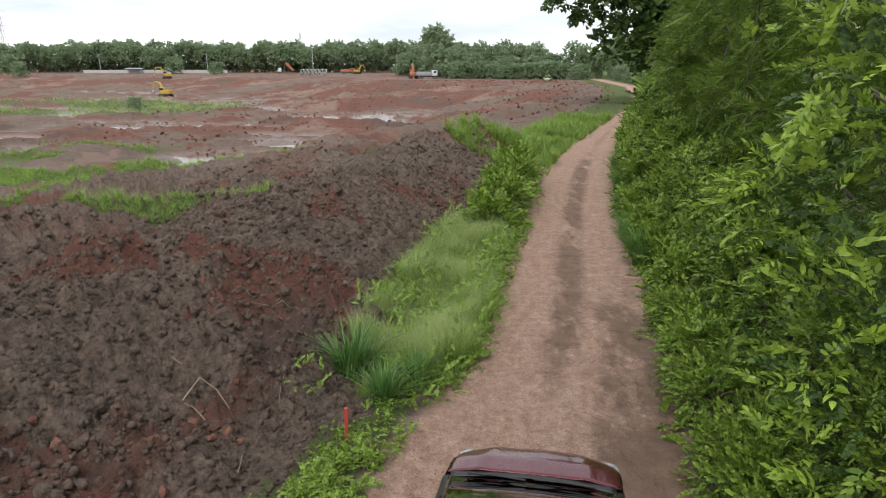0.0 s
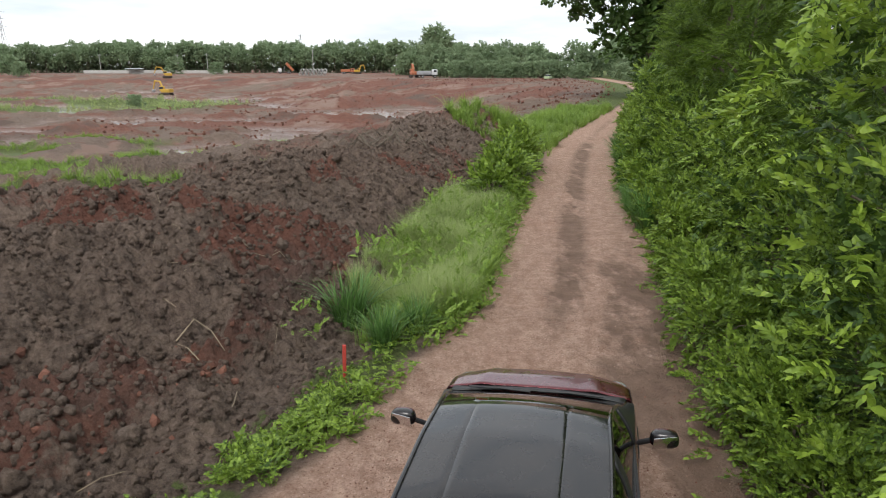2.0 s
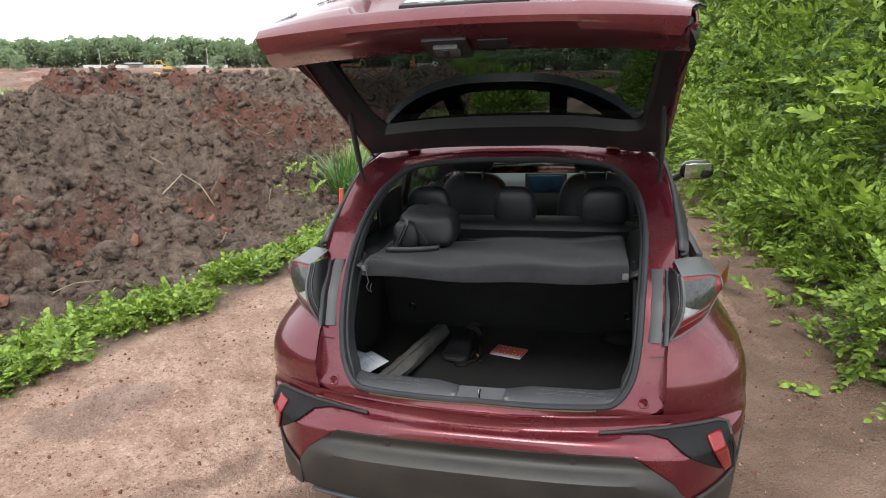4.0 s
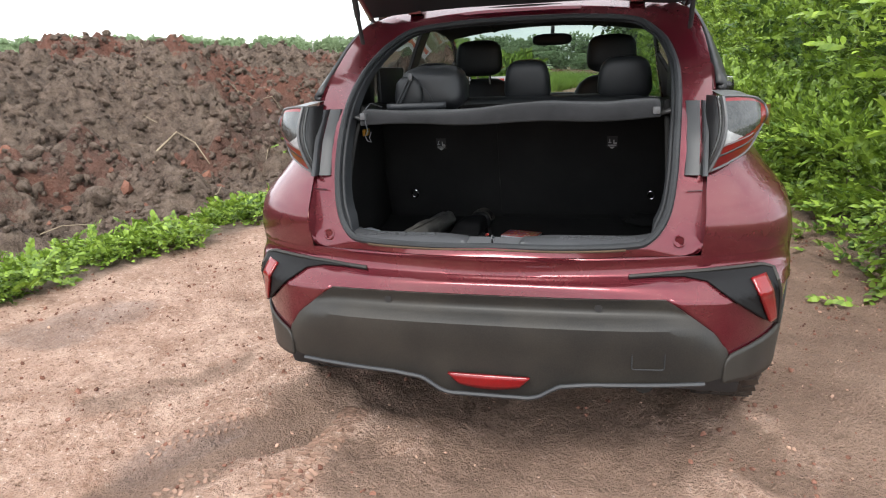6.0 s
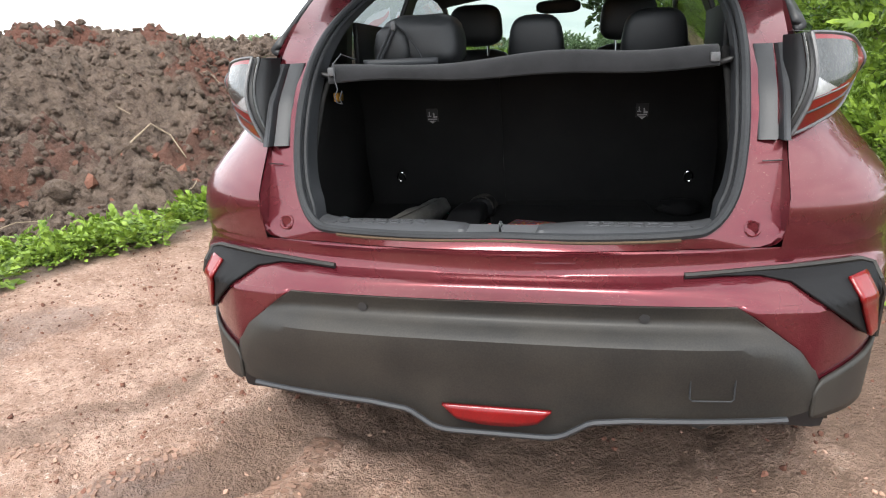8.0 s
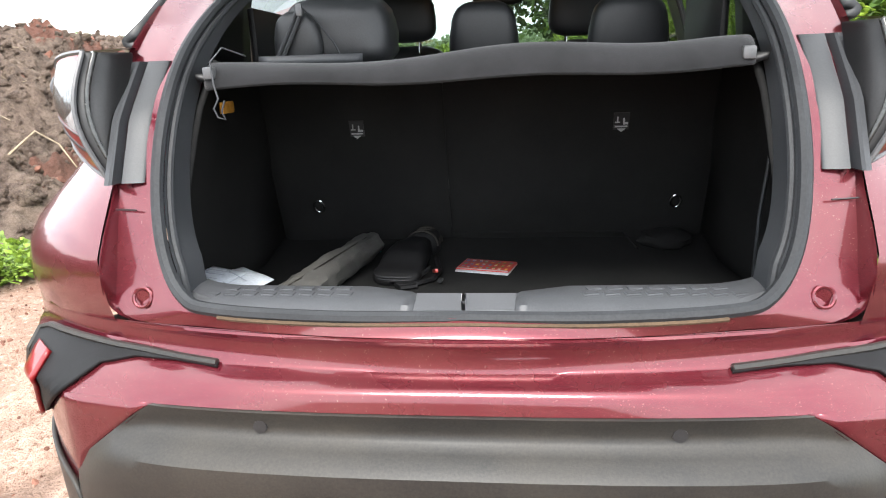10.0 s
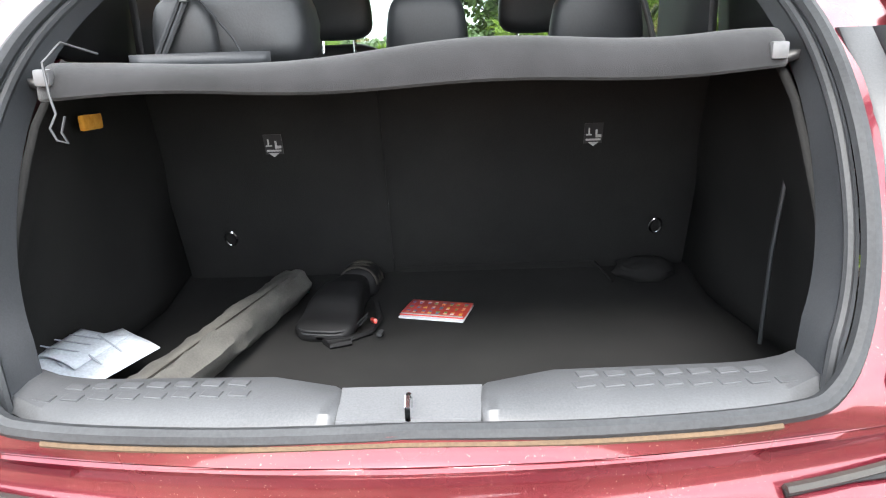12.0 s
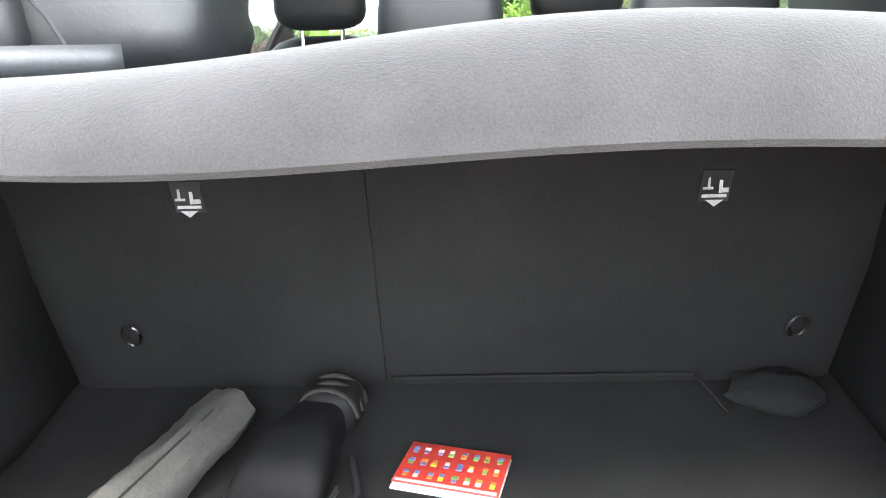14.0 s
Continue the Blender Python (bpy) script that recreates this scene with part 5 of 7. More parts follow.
part("mirror_stalk", tube([(0.02, 2.32, 1.42), (0.02, 2.36, 1.49)], 0.012, 8), M_BLACK, mr)
dl = part("dome_lamp", box(0.0, 1.62, 1.525, 0.16, 0.10, 0.02, 0.008), M_AMBER, car, "lit amber dome lamp")
dl.data.materials[0] = M_DOME
part("cabin_floor", box(0, 2.0, 0.38, 1.6, 2.4, 0.04), M_CARPET, car)
for s in SIDES:
    part("door_lining", box(0.82 * s, 1.95, 0.70, 0.03, 2.1, 0.62, 0.01), M_BLACK, car)
    part("quarter_lining", box(0.60 * s, 0.95, 1.19, 0.02, 0.35, 0.16, 0.008), M_BLACK, car)
sticker = part("screen_sticker", box(-0.42, 2.98, 1.165, 0.12, 0.004, 0.06), M_PAPER, car, "red and white windscreen sticker")
part("sticker_print", box(-0.42, 2.975, 1.17, 0.10, 0.004, 0.02), M_BOOKRED, sticker)

# ---- the raised tailgate ----
HY, HZ = 0.86, 1.515
D = Vector((0, -0.932, 0.361))
N = Vector((0, 0.361, 0.932))
S_TAB = [0.0, 0.05, 0.10, 0.30, 0.60, 0.80, 0.86, 0.90, 0.932, 0.962, 1.00, 1.06, 1.115, 1.140, 1.150, 1.137]
N_TAB = [0.0, 0.045, 0.060, 0.125, 0.222, 0.297, 0.329, 0.332, 0.309, 0.266, 0.215, 0.150, 0.085, 0.050, 0.025, 0.0]


def gate_half(s):
    return lerp_table(s, [0, 0.1, 0.4, 0.8, 0.9, 1.0, 1.08, 1.15], [0.625, 0.638, 0.64, 0.636, 0.637, 0.637, 0.615, 0.585])


def gate_point(x, s, n):
    return Vector((x, HY, HZ)) + D * s + N * n


def gate_outer(x, s, k=None):
    n = lerp_table(s, S_TAB[:14], N_TAB[:14])
    h = gate_half(s)
    q = abs(x) / h
    n -= lerp_table(s, [0.5, 0.86, 0.93, 1.0, 1.14], [0.10, 0.20, 0.19, 0.12, 0.03]) * q**2.6
    inx = float(smooth(np.array(abs(x)), 0.318, 0.290))
    ins = float(smooth(np.array(s), 0.962, 0.976) * smooth(np.array(s), 1.135, 1.115))
    return n - 0.048 * inx * ins


ss = list(np.linspace(0.80, 1.14, 44))
us2 = np.linspace(-1, 1, 65)
rows = [[gate_point(u * gate_half(s), s + 0.02 * (1 - u * u) * (s > 1.1) - 0.03 * abs(u) ** 3 * lerp_table(s, [0.8, 0.9, 1.0], [2.2, 1.0, 0]), gate_outer(u * gate_half(s), s)) for u in us2] for s in ss]
edge = [[gate_point(u * (gate_half(1.15) - 0.004 * k), 1.155 - 0.010 * k + 0.02 * (1 - u * u), 0.012 - 0.014 * k - 0.02 * abs(u) ** 2) for u in us2] for k in (0, 1)]
inner = [[gate_point(u * (gate_half(s) - 0.03), s, n0 - 0.03 * abs(u) ** 2.4) for u in us2] for s, n0 in ((1.12, -0.012), (1.08, -0.010), (1.03, -0.006), (0.985, 0.0))]
gate = part("tailgate", finish(grid(rows + edge + inner)), M_PAINT, car, "raised maroon tailgate with number plate recess")
# inner trim and glass
def gate_mid(s, q):
    """Height of the glass and its frame above the gate's base line."""
    return lerp_table(s, S_TAB[:14], N_TAB[:14]) - lerp_table(s, [0, 0.1, 0.5, 0.86], [0.05, 0.07, 0.12, 0.19]) * abs(q) ** 2.6


ib = [[gate_point(u * (gate_half(s) - 0.035), s, n0 - 0.02 * abs(u) ** 2) for u in us2] for s, n0 in ((0.985, 0.002), (0.96, 0.02), (0.92, 0.08), (0.86, 0.13), (0.82, 0.17))]
part("lower_trim", finish(grid(ib)), M_BLACK, gate, "black inner tailgate trim")
gl = [[gate_point(u * (gate_half(s) - 0.03), s, gate_mid(s, u) - 0.005) for u in us2] for s in np.linspace(0.06, 0.83, 24)]
part("rear_glass", finish(grid(gl)), M_REARGLASS, gate, "dark tinted rear window")
fr_o = [(-1, 0.04), (-0.5, 0.02), (0, 0.015), (0.5, 0.02), (1, 0.04), (1, 0.3), (1, 0.6), (1, 0.85), (0.5, 0.87), (0, 0.875), (-0.5, 0.87), (-1, 0.85), (-1, 0.6), (-1, 0.3)]
fr_i = [(-0.80, 0.17), (-0.42, 0.145), (0, 0.14), (0.42, 0.145), (0.80, 0.17), (0.85, 0.32), (0.87, 0.6), (0.84, 0.76), (0.45, 0.79), (0, 0.80), (-0.45, 0.79), (-0.84, 0.76), (-0.87, 0.6), (-0.85, 0.32)]


def gate_ring(tab, drop, scale=1.0):
    pts = [Vector((a * gate_half(s) * scale, s, gate_mid(s, a) - drop)) for a, s in tab]
    P = spline(pts + [pts[0]], 4)[:-1]
    return [gate_point(*p) for p in P]


part("window_frame", finish(grid([gate_ring(fr_o, 0.012), gate_ring(fr_o, 0.045, 0.985), gate_ring(fr_i, 0.055, 1.02), gate_ring(fr_i, 0.006)], True)), M_BLACK, gate, "black inner window frame")
for s in SIDES:
    part("gate_edge", finish(grid([[gate_point((gate_half(q) + dx) * s, q, gate_mid(q, 1.0) + dn) for q in np.linspace(0.02, 0.86, 14)] for dx, dn in ((0.0, 0.015), (0.006, -0.03), (-0.02, -0.045))])), M_PAINT, gate, solid=0.006)


def gate_strip(name, pts, wide, thick, mat):
    """A flat bar that follows points (x, s) along the gate's outside."""
    top, bot = [], []
    for i, (x, q) in enumerate(pts):
        n = gate_mid(q, x / gate_half(q))
        a, b = pts[max(0, i - 1)], pts[min(len(pts) - 1, i + 1)]
        dx, dq = b[0] - a[0], b[1] - a[1]
        l = math.hypot(dx, dq)
        ox, oq = -dq / l * wide / 2, dx / l * wide / 2
        top.append((x + ox, q + oq, n))
        bot.append((x - ox, q - oq, n))
    rows_ = [[gate_point(x, q, n + dn) for x, q, n in side] for side, dn in ((top, 0.012), (top, 0.012 + thick), (bot, 0.012 + thick), (bot, 0.012), (top, 0.012))]
    return part(name, finish(grid(rows_)), mat, gate)


arch = [(0.50 * t, 0.30 - 0.22 * abs(t) ** 3.0) for t in np.linspace(-1, 1, 25)]
spoiler = gate_strip("spoiler", arch, 0.10, 0.035, M_BLACKROOF)
tagged(spoiler, "black roof spoiler frame")
gate_strip("spoiler_foot", [(0.52 * t, 0.05) for t in np.linspace(-1, 1, 17)], 0.13, 0.03, M_BLACKROOF)
for px_ in (-0.21, 0.21):
    gate_strip("spoiler_post", [(px_, 0.08), (px_ * 1.02, 0.17), (px_ * 1.05, 0.27)], 0.07, 0.03, M_BLACKROOF)
gate_tilt = Matrix.Rotation(-0.37, 4, "X")
cover = part("latch_cover", box(0, 0, 0, 0.125, 0.125, 0.012, 0.004, m=Matrix.Translation(gate_point(-0.045, 1.05, -0.016)) @ gate_tilt), M_BLACK, gate, "black latch cover")
part("gate_latch", box(0, 0, 0, 0.070, 0.055, 0.018, 0.004, m=Matrix.Translation(gate_point(-0.045, 1.06, -0.026)) @ gate_tilt), M_STEELGREY, cover, "grey metal latch")
part("latch_slot", box(0, 0, 0, 0.014, 0.045, 0.004, 0.001, m=Matrix.Translation(gate_point(-0.045, 1.06, -0.036)) @ gate_tilt), M_BLACK, cover)
part("pull_pocket", box(0, 0, 0, 0.085, 0.060, 0.008, 0.003, m=Matrix.Translation(gate_point(0.085, 1.055, -0.010)) @ gate_tilt), M_BLACK, gate)
PL_A, PL_B = Vector((0, 0.012, 2.034)), Vector((0, -0.148, 1.990))
pl_tilt = math.atan2(PL_A.z - PL_B.z, PL_A.y - PL_B.y)
PLM = Matrix.Translation((PL_A + PL_B) / 2) @ Matrix.Rotation(pl_tilt, 4, "X")
plate = part("number_plate", box(0, 0, 0, 0.355, 0.168, 0.016, 0.005), M_PLATEINK, gate, "white number plate in a black frame", m=PLM)
part("plate_face", box(0, 0.012, 0.0085, 0.335, 0.128, 0.004, 0.001), M_PLATE, plate)
bars = [(-0.095, 0.035, 0.030, 0.052), (-0.052, 0.035, 0.034, 0.052), (0.012, 0.035, 0.030, 0.052), (0.050, 0.035, 0.030, 0.052), (0.088, 0.035, 0.030, 0.052), (0.126, 0.035, 0.030, 0.052), (0.01, -0.018, 0.12, 0.024)]
for x, y, w, h in bars:
    part("plate_bar", box(x, y, 0.0112, w * 0.5, h * 0.9, 0.0012), M_PLATEINK, plate, shade=False)
for x, w in ((-0.09, 0.06), (-0.02, 0.055), (0.045, 0.045), (0.105, 0.05)):
    part("frame_bar", box(x, -0.070, 0.0085, w, 0.010, 0.001), M_WHITE, plate, shade=False)
part("camera_lens", tube([gate_point(-0.055, 0.978, 0.205), gate_point(-0.055, 0.992, 0.188)], 0.012, 12), M_BLACK, gate)
part("light_strip", box(0, 0, 0, 0.40, 0.016, 0.016, 0.004, m=Matrix.Translation(gate_point(0.0, 0.982, 0.192)) @ Matrix.Rotation(-0.9, 4, "X")), M_BLACK, gate)
# round badge as plain rings
def gate_frame(x, q, lift=0.0):
    """Pose on the gate's skin: x across, y towards the hinge, z outwards."""
    e = 0.012
    c = gate_point(x, q, gate_outer(x, q))
    ty = (gate_point(x, q - e, gate_outer(x, q - e)) - gate_point(x, q + e, gate_outer(x, q + e))).normalized()
    tx = (gate_point(x + e, q, gate_outer(x + e, q)) - gate_point(x - e, q, gate_outer(x - e, q))).normalized()
    nz = tx.cross(ty).normalized()
    tx = ty.cross(nz)
    return Matrix.Translation(c + nz * lift) @ Matrix((tx, ty, nz)).transposed().to_4x4()


BM_ = gate_frame(0, 0.945, 0.004)


def ellipse(rx, ry, cx=0, cy=0, z=0, n=28):
    return [(cx + rx * math.cos(2 * math.pi * k / n), cy + ry * math.sin(2 * math.pi * k / n), z) for k in range(n)]


badge = part("badge", finish(grid([ellipse(0.052, 0.036, z=0.0), ellipse(0.050, 0.034, z=0.008), ellipse(0.001, 0.001, z=0.010)], True)), M_BADGEBLUE, gate, "blue and chrome oval badge", m=BM_)
for rx, ry, cy in ((0.052, 0.036, 0), (0.018, 0.032, 0.0), (0.036, 0.012, 0.016)):
    part("badge_ring", tube(ellipse(rx, ry, 0, cy, 0.011), 0.0045, 6, True), M_CHROME, badge)
bm = bmesh.new()
for k, (dx, w) in enumerate(((0, 0.022), (0.026, 0.012), (0.047, 0.024), (0.076, 0.022))):
    box(dx, 0, 0, w, 0.020, 0.005, 0.002, bm=bm)
part("name_bars", bm, M_CHROME, gate, "chrome name shapes", m=gate_frame(-0.47, 0.985, 0.003))
fc = bpy.data.curves.new("lettering", "FONT")
fc.body, fc.size, fc.extrude, fc.space_character = "HYBRID", 0.030, 0.0025, 1.12
fo = new("lettering", fc)
fo.data.materials.append(M_CHROME)
fo.parent = gate
tagged(fo, "chrome lettering")
fo.matrix_basis = gate_frame(0.405, 1.0, 0.002)
for s in SIDES:
    rows = []
    for t in np.linspace(0, 1, 6):
        row = []
        for a in np.linspace(0, 1, 8):
            x = gate_half(1.0) * (1.003 - 0.16 * (1 - a))
            q = 0.95 + 0.03 * (1 - a) * 2 + (0.115 - 0.08 * (1 - a)) * t
            row.append(gate_point(x * s, q - 0.02 * a, gate_outer(x, q) + 0.006))
        rows.append(row)
    # left lamp gets the pale material to stand for sky reflected in it
    gl_ = part("gate_lamp", finish(grid(rows)), M_CLEARLENS if s < 0 else M_SMOKE, gate, "tail lamp section on the tailgate", solid=0.008)

# ---- plants ----
def leaf_shape(L, W, droop=0.12, fold=0.12):
    v = np.array([(0, 0, 0), (-W * 0.48, L * 0.30, fold * W * 1.4), (-W * 0.40, L * 0.66, fold * W * 0.8), (0, L, -droop * L), (W * 0.40, L * 0.66, fold * W * 0.8), (W * 0.48, L * 0.30, fold * W * 1.4)])
    return v, np.array([(0, 5, 1), (1, 5, 4), (1, 4, 2), (2, 4, 3)])


def turn(rx=0, ry=0, rz=0):
    return np.array(Euler((rx, ry, rz)).to_matrix())


def sprig(n, L, W, seed, opening=0.9, curl=0.25, tip=True):
    """A twig of length 1 along +y with n leaves on both sides."""
    rng = np.random.default_rng(seed)
    lv, lf = leaf_shape(L, W)
    vs, fs = [], []
    for k in range(n):
        t = 0.12 + 0.88 * k / (n - 1)
        side = 1 if k % 2 else -1
        a = side * opening * (1 - 0.55 * t) + rng.normal(0, 0.15)
        m = turn(rng.normal(0.05, 0.25), side * 0.3 + rng.normal(0, 0.3), -a)
        if tip and k == n - 1:
            m = turn(-0.1, 0, 0)
        p = np.array([0, t * 0.9, -curl * t * t])
        vs.append(lv * (0.75 + 0.4 * rng.random()) @ m.T + p)
        fs.append(lf + 6 * k)
    b = 6 * n
    vs.append(np.array([(-0.010, 0, 0), (0.010, 0, 0), (0, 0.9, -curl * 0.81)]))
    fs.append(np.array([(b, b + 1, b + 2)]))
    return np.concatenate(vs), np.concatenate(fs)


def tuft(n, seed, lean=0.5, width=0.02, segs=3, upright=1.0):
    """A clump of n blades, about 1 high."""
    rng = np.random.default_rng(seed)
    vs, fs = [], []
    for k in range(n):
        a, h = rng.uniform(0, 2 * np.pi), rng.uniform(0.55, 1.05)
        out = np.array([math.cos(a), math.sin(a), 0])
        side = np.array([-out[1], out[0], 0]) * width * rng.uniform(0.6, 1.2)
        base = out * rng.uniform(0, 0.12) + side * rng.normal(0, 2)
        l = lean * rng.uniform(0.2, 1.3)
        b = len(vs)
        for i in range(segs + 1):
            t = i / segs
            p = base + out * l * h * t**1.9 + np.array([0, 0, upright * h * (t - 0.38 * l * t**2.4)])
            w = side * (1 - t) ** 0.6
            vs += [p - w, p + w]
        for i in range(segs):
            q = b + 2 * i
            fs += [(q, q + 1, q + 3), (q, q + 3, q + 2)]
    return np.array(vs), np.array(fs)


BROAD = [sprig(13, 0.27, 0.15, s) for s in range(5)]
BIGLEAF = [sprig(12, 0.36, 0.135, s + 20, 1.1, 0.3) for s in range(5)]
def frond(n, L, W, seed, opening=1.2, curl=0.35):
    """A feathery frond: many narrow leaflets, one small blade each."""
    rng = np.random.default_rng(seed)
    vs, fs = [], []
    for k in range(n):
        t = 0.08 + 0.92 * k / (n - 1)
        side = 1 if k % 2 else -1
        m = turn(rng.normal(0, 0.2), side * 0.25 + rng.normal(0, 0.2), -side * opening * (1 - 0.4 * t))
        l = L * math.sin(math.pi * min(1, 0.25 + 0.8 * t)) * rng.uniform(0.85, 1.15)
        v = np.array([(0, 0, 0), (-W / 2, l * 0.45, 0), (0, l, -0.15 * l), (W / 2, l * 0.45, 0)]) @ m.T + np.array([0, t * 0.9, -curl * t * t])
        vs.append(v)
        fs += [(4 * k, 4 * k + 2, 4 * k + 1), (4 * k, 4 * k + 3, 4 * k + 2)]
    return np.concatenate(vs), np.array(fs)


FROND = [frond(37, 0.30, 0.050, s + 40) for s in range(4)]
CLUMP = [sprig(7, 0.62, 0.50, s + 60, 1.3, 0.2) for s in range(4)]
VERGE = [tuft(22, s, 0.8, 0.012, 2) for s in range(5)]
TALL = [tuft(64, s + 9, 0.75, 0.015, 4) for s in range(3)]
WISP = [tuft(24, s + 30, 0.6, 0.005, 2) for s in range(5)]


def lobes_points(rng, lobes, n):
    """Points near the surface of a group of lobes (cx, cy, cz, rx, ry, rz), and their outward directions."""
    lobes = np.array(lobes)
    area = lobes[:, 3] * lobes[:, 5] + lobes[:, 4] * lobes[:, 5]
    pick = rng.choice(len(lobes), n, p=area / area.sum())
    d = rng.normal(size=(n, 3))
    d /= np.linalg.norm(d, axis=1, keepdims=True)
    d[:, 2] = np.where(d[:, 2] < -0.55, -d[:, 2], d[:, 2])
    lump = 1 + 0.35 * vnoise(d[:, 0] * 3 + pick * 5.1, d[:, 1] * 3 + d[:, 2] * 4)
    rr = (0.55 + 0.45 * rng.random(n) ** 0.45) * lump
    p = lobes[pick, :3] + d * lobes[pick, 3:] * rr[:, None]
    return p, d


def crown(name, lobes, n, template, sizes, material, seed, parent, wobble=0.55, droop=0.0):
    rng = np.random.default_rng(seed)
    p, d = lobes_points(rng, lobes, n)
    d = d + np.array([0, 0, 0.15 - droop])
    s = rng.uniform(*sizes, n)
    me = scatter(name, template, (p, aim(rng, d, wobble), s), material)
    ob = new(name, me)
    ob.parent = parent
    return ob


def trunk(parent, base, height_, r, seed, limbs=5, reach=1.2, material=None):
    rng = random.Random(seed)
    bm = bmesh.new()
    pts = [Vector(base)]
    for k in range(6):
        pts.append(pts[-1] + Vector((rng.uniform(-1, 1) * 0.05 * height_, rng.uniform(-1, 1) * 0.05 * height_, height_ / 6)))
    tube(pts, [r * (1 - 0.12 * k) for k in range(7)], 8, bm=bm)
    for k in range(limbs):
        a = rng.uniform(0, 6.28)
        q = pts[2 + k % 4]
        e = q + Vector((math.cos(a) * reach, math.sin(a) * reach, reach * 0.7))
        tube([q, (q + e) / 2 + Vector((0, 0, reach * 0.12)), e], [r * 0.45, r * 0.3, r * 0.12], 6, bm=bm)
    return part("trunk", bm, material or M_BARK, parent)


# shrubs along the bush side of the track
rng0 = random.Random(4)
y = 3.6
while y < 66:
    step = 0.9 + y * 0.022
    for rank in (0, 1):
        e = (0.45 if rank == 0 else 1.7) + rng0.uniform(-0.2, 0.3) + 0.2 * (y > 30)
        yy = y + rng0.uniform(-0.3, 0.3)
        cx = float(road_right(yy)) + e
        h = (rng0.uniform(0.55, 1.0) if rank == 0 else rng0.uniform(1.5, 2.6)) * (1 + yy * 0.012)
        r = (0.55 if rank == 0 else 0.95) * (1 + yy * 0.012)
        sh = thing("shrub", pose(cx, yy, height(cx, yy)), "dense light-green leafy shrub beside the dirt track" if rank == 0 else "tall tangled green shrub behind the track edge", "shrub", "shrubs along the track")
        lob = [(0, 0, h * 0.40, r * 0.85, r * 0.85, h * 0.5)] + [(rng0.uniform(-0.7, 0.7) * r, rng0.uniform(-0.7, 0.7) * r, h * rng0.uniform(0.3, 0.95), r * rng0.uniform(0.3, 0.5), r * rng0.uniform(0.3, 0.5), h * rng0.uniform(0.14, 0.26)) for _ in range(6)]
        big = (0.17 if yy < 16 else 0.20) + 0.006 * yy
        if rank == 1:
            # shade inside the shrub, put into darker leaves
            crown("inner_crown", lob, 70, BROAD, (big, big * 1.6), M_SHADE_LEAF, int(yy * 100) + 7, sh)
        crown("crown", lob, int((300 if rank == 0 else 400) * (0.6 if yy > 25 else 1)), BROAD, (big * 0.8, big * 1.5), M_LEAF, int(yy * 100) + rank, sh)
        trunk(sh, (0, 0, -0.1), h * 0.6, 0.03, int(yy * 10), 4, r * 0.6)
    y += step

# feathery trees standing behind the shrubs
for k, (yy, e, h, w) in enumerate(((7.5, 4.6, 7.5, 1.9), (11.0, 3.5, 7.6, 1.9), (14.5, 3.3, 8.2, 1.9), (18.5, 3.2, 8.4, 2.1), (23, 3.4, 9.0, 2.3), (28, 3.6, 9.5, 2.5), (34, 3.8, 10, 2.7),
                                  (41, 4.0, 10, 2.9), (49, 4.2, 10, 3.0), (58, 4.4, 10, 3.2), (67, 4.5, 11, 3.4), (77, 5, 12, 3.8), (9, 8, 9, 2.5), (16, 7.5, 10, 2.6), (25, 8, 11, 3), (38, 8.5, 12, 3.4), (52, 9, 12, 3.6))):
    cx = float(road_right(yy)) + e
    tr = thing("tree", pose(cx, yy, height(cx, yy)), "slender tree with feathery green foliage beside the track", "tree", "trees along the track")
    rr = random.Random(k + 50)
    lob = []
    for q in range(22):
        f, a = 0.12 + 0.82 * (q + rr.random()) / 22, rr.uniform(0, 6.28)
        out = w * (0.85 - 0.55 * max(0, f - 0.55) / 0.4) * rr.uniform(0.35, 0.95)
        lob.append((math.cos(a) * out, math.sin(a) * out, h * f, w * rr.uniform(0.30, 0.50), w * rr.uniform(0.30, 0.50), w * rr.uniform(0.18, 0.30)))
    n = int(900 if yy < 30 else 600)
    sz = 0.46 + 0.011 * yy
    crown("crown", lob, n, FROND, (sz * 0.7, sz * 1.35), M_FEATHER, 300 + k, tr, 0.6, 0.25)
    trunk(tr, (0, 0, -0.1), h * 0.75, 0.07 + 0.006 * h, k + 9, 7, w * 0.7)

# broad-leaved tree that leans over the near edge
near_tree = thing("tree", pose(4.7, 5.4, 0.05), "broad-leaved tree with bright light-green young leaves", "tree", "trees along the track")
lob = [(-0.6, 0.1, 4.6, 1.25, 1.7, 1.2), (-0.7, 0.6, 3.3, 1.15, 1.5, 1.0), (-0.7, -0.3, 2.1, 1.15, 1.5, 1.0), (-0.3, 0.5, 5.8, 1.4, 1.8, 1.0), (-0.9, -0.6, 1.0, 0.95, 1.3, 0.75), (0.7, 0, 4, 1.3, 1.8, 2.4)]
crown("crown", lob, 760, BIGLEAF, (0.25, 0.44), M_LEAF_BIG, 71, near_tree, 0.5, 0.1)
# same crown set deeper, its leaves coloured dark for shade
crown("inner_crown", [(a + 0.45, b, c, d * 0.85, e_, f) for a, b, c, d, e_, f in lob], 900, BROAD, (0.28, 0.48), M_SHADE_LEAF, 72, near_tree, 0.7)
trunk(near_tree, (0.2, 0, -0.1), 5.5, 0.09, 5, 9, 1.4)

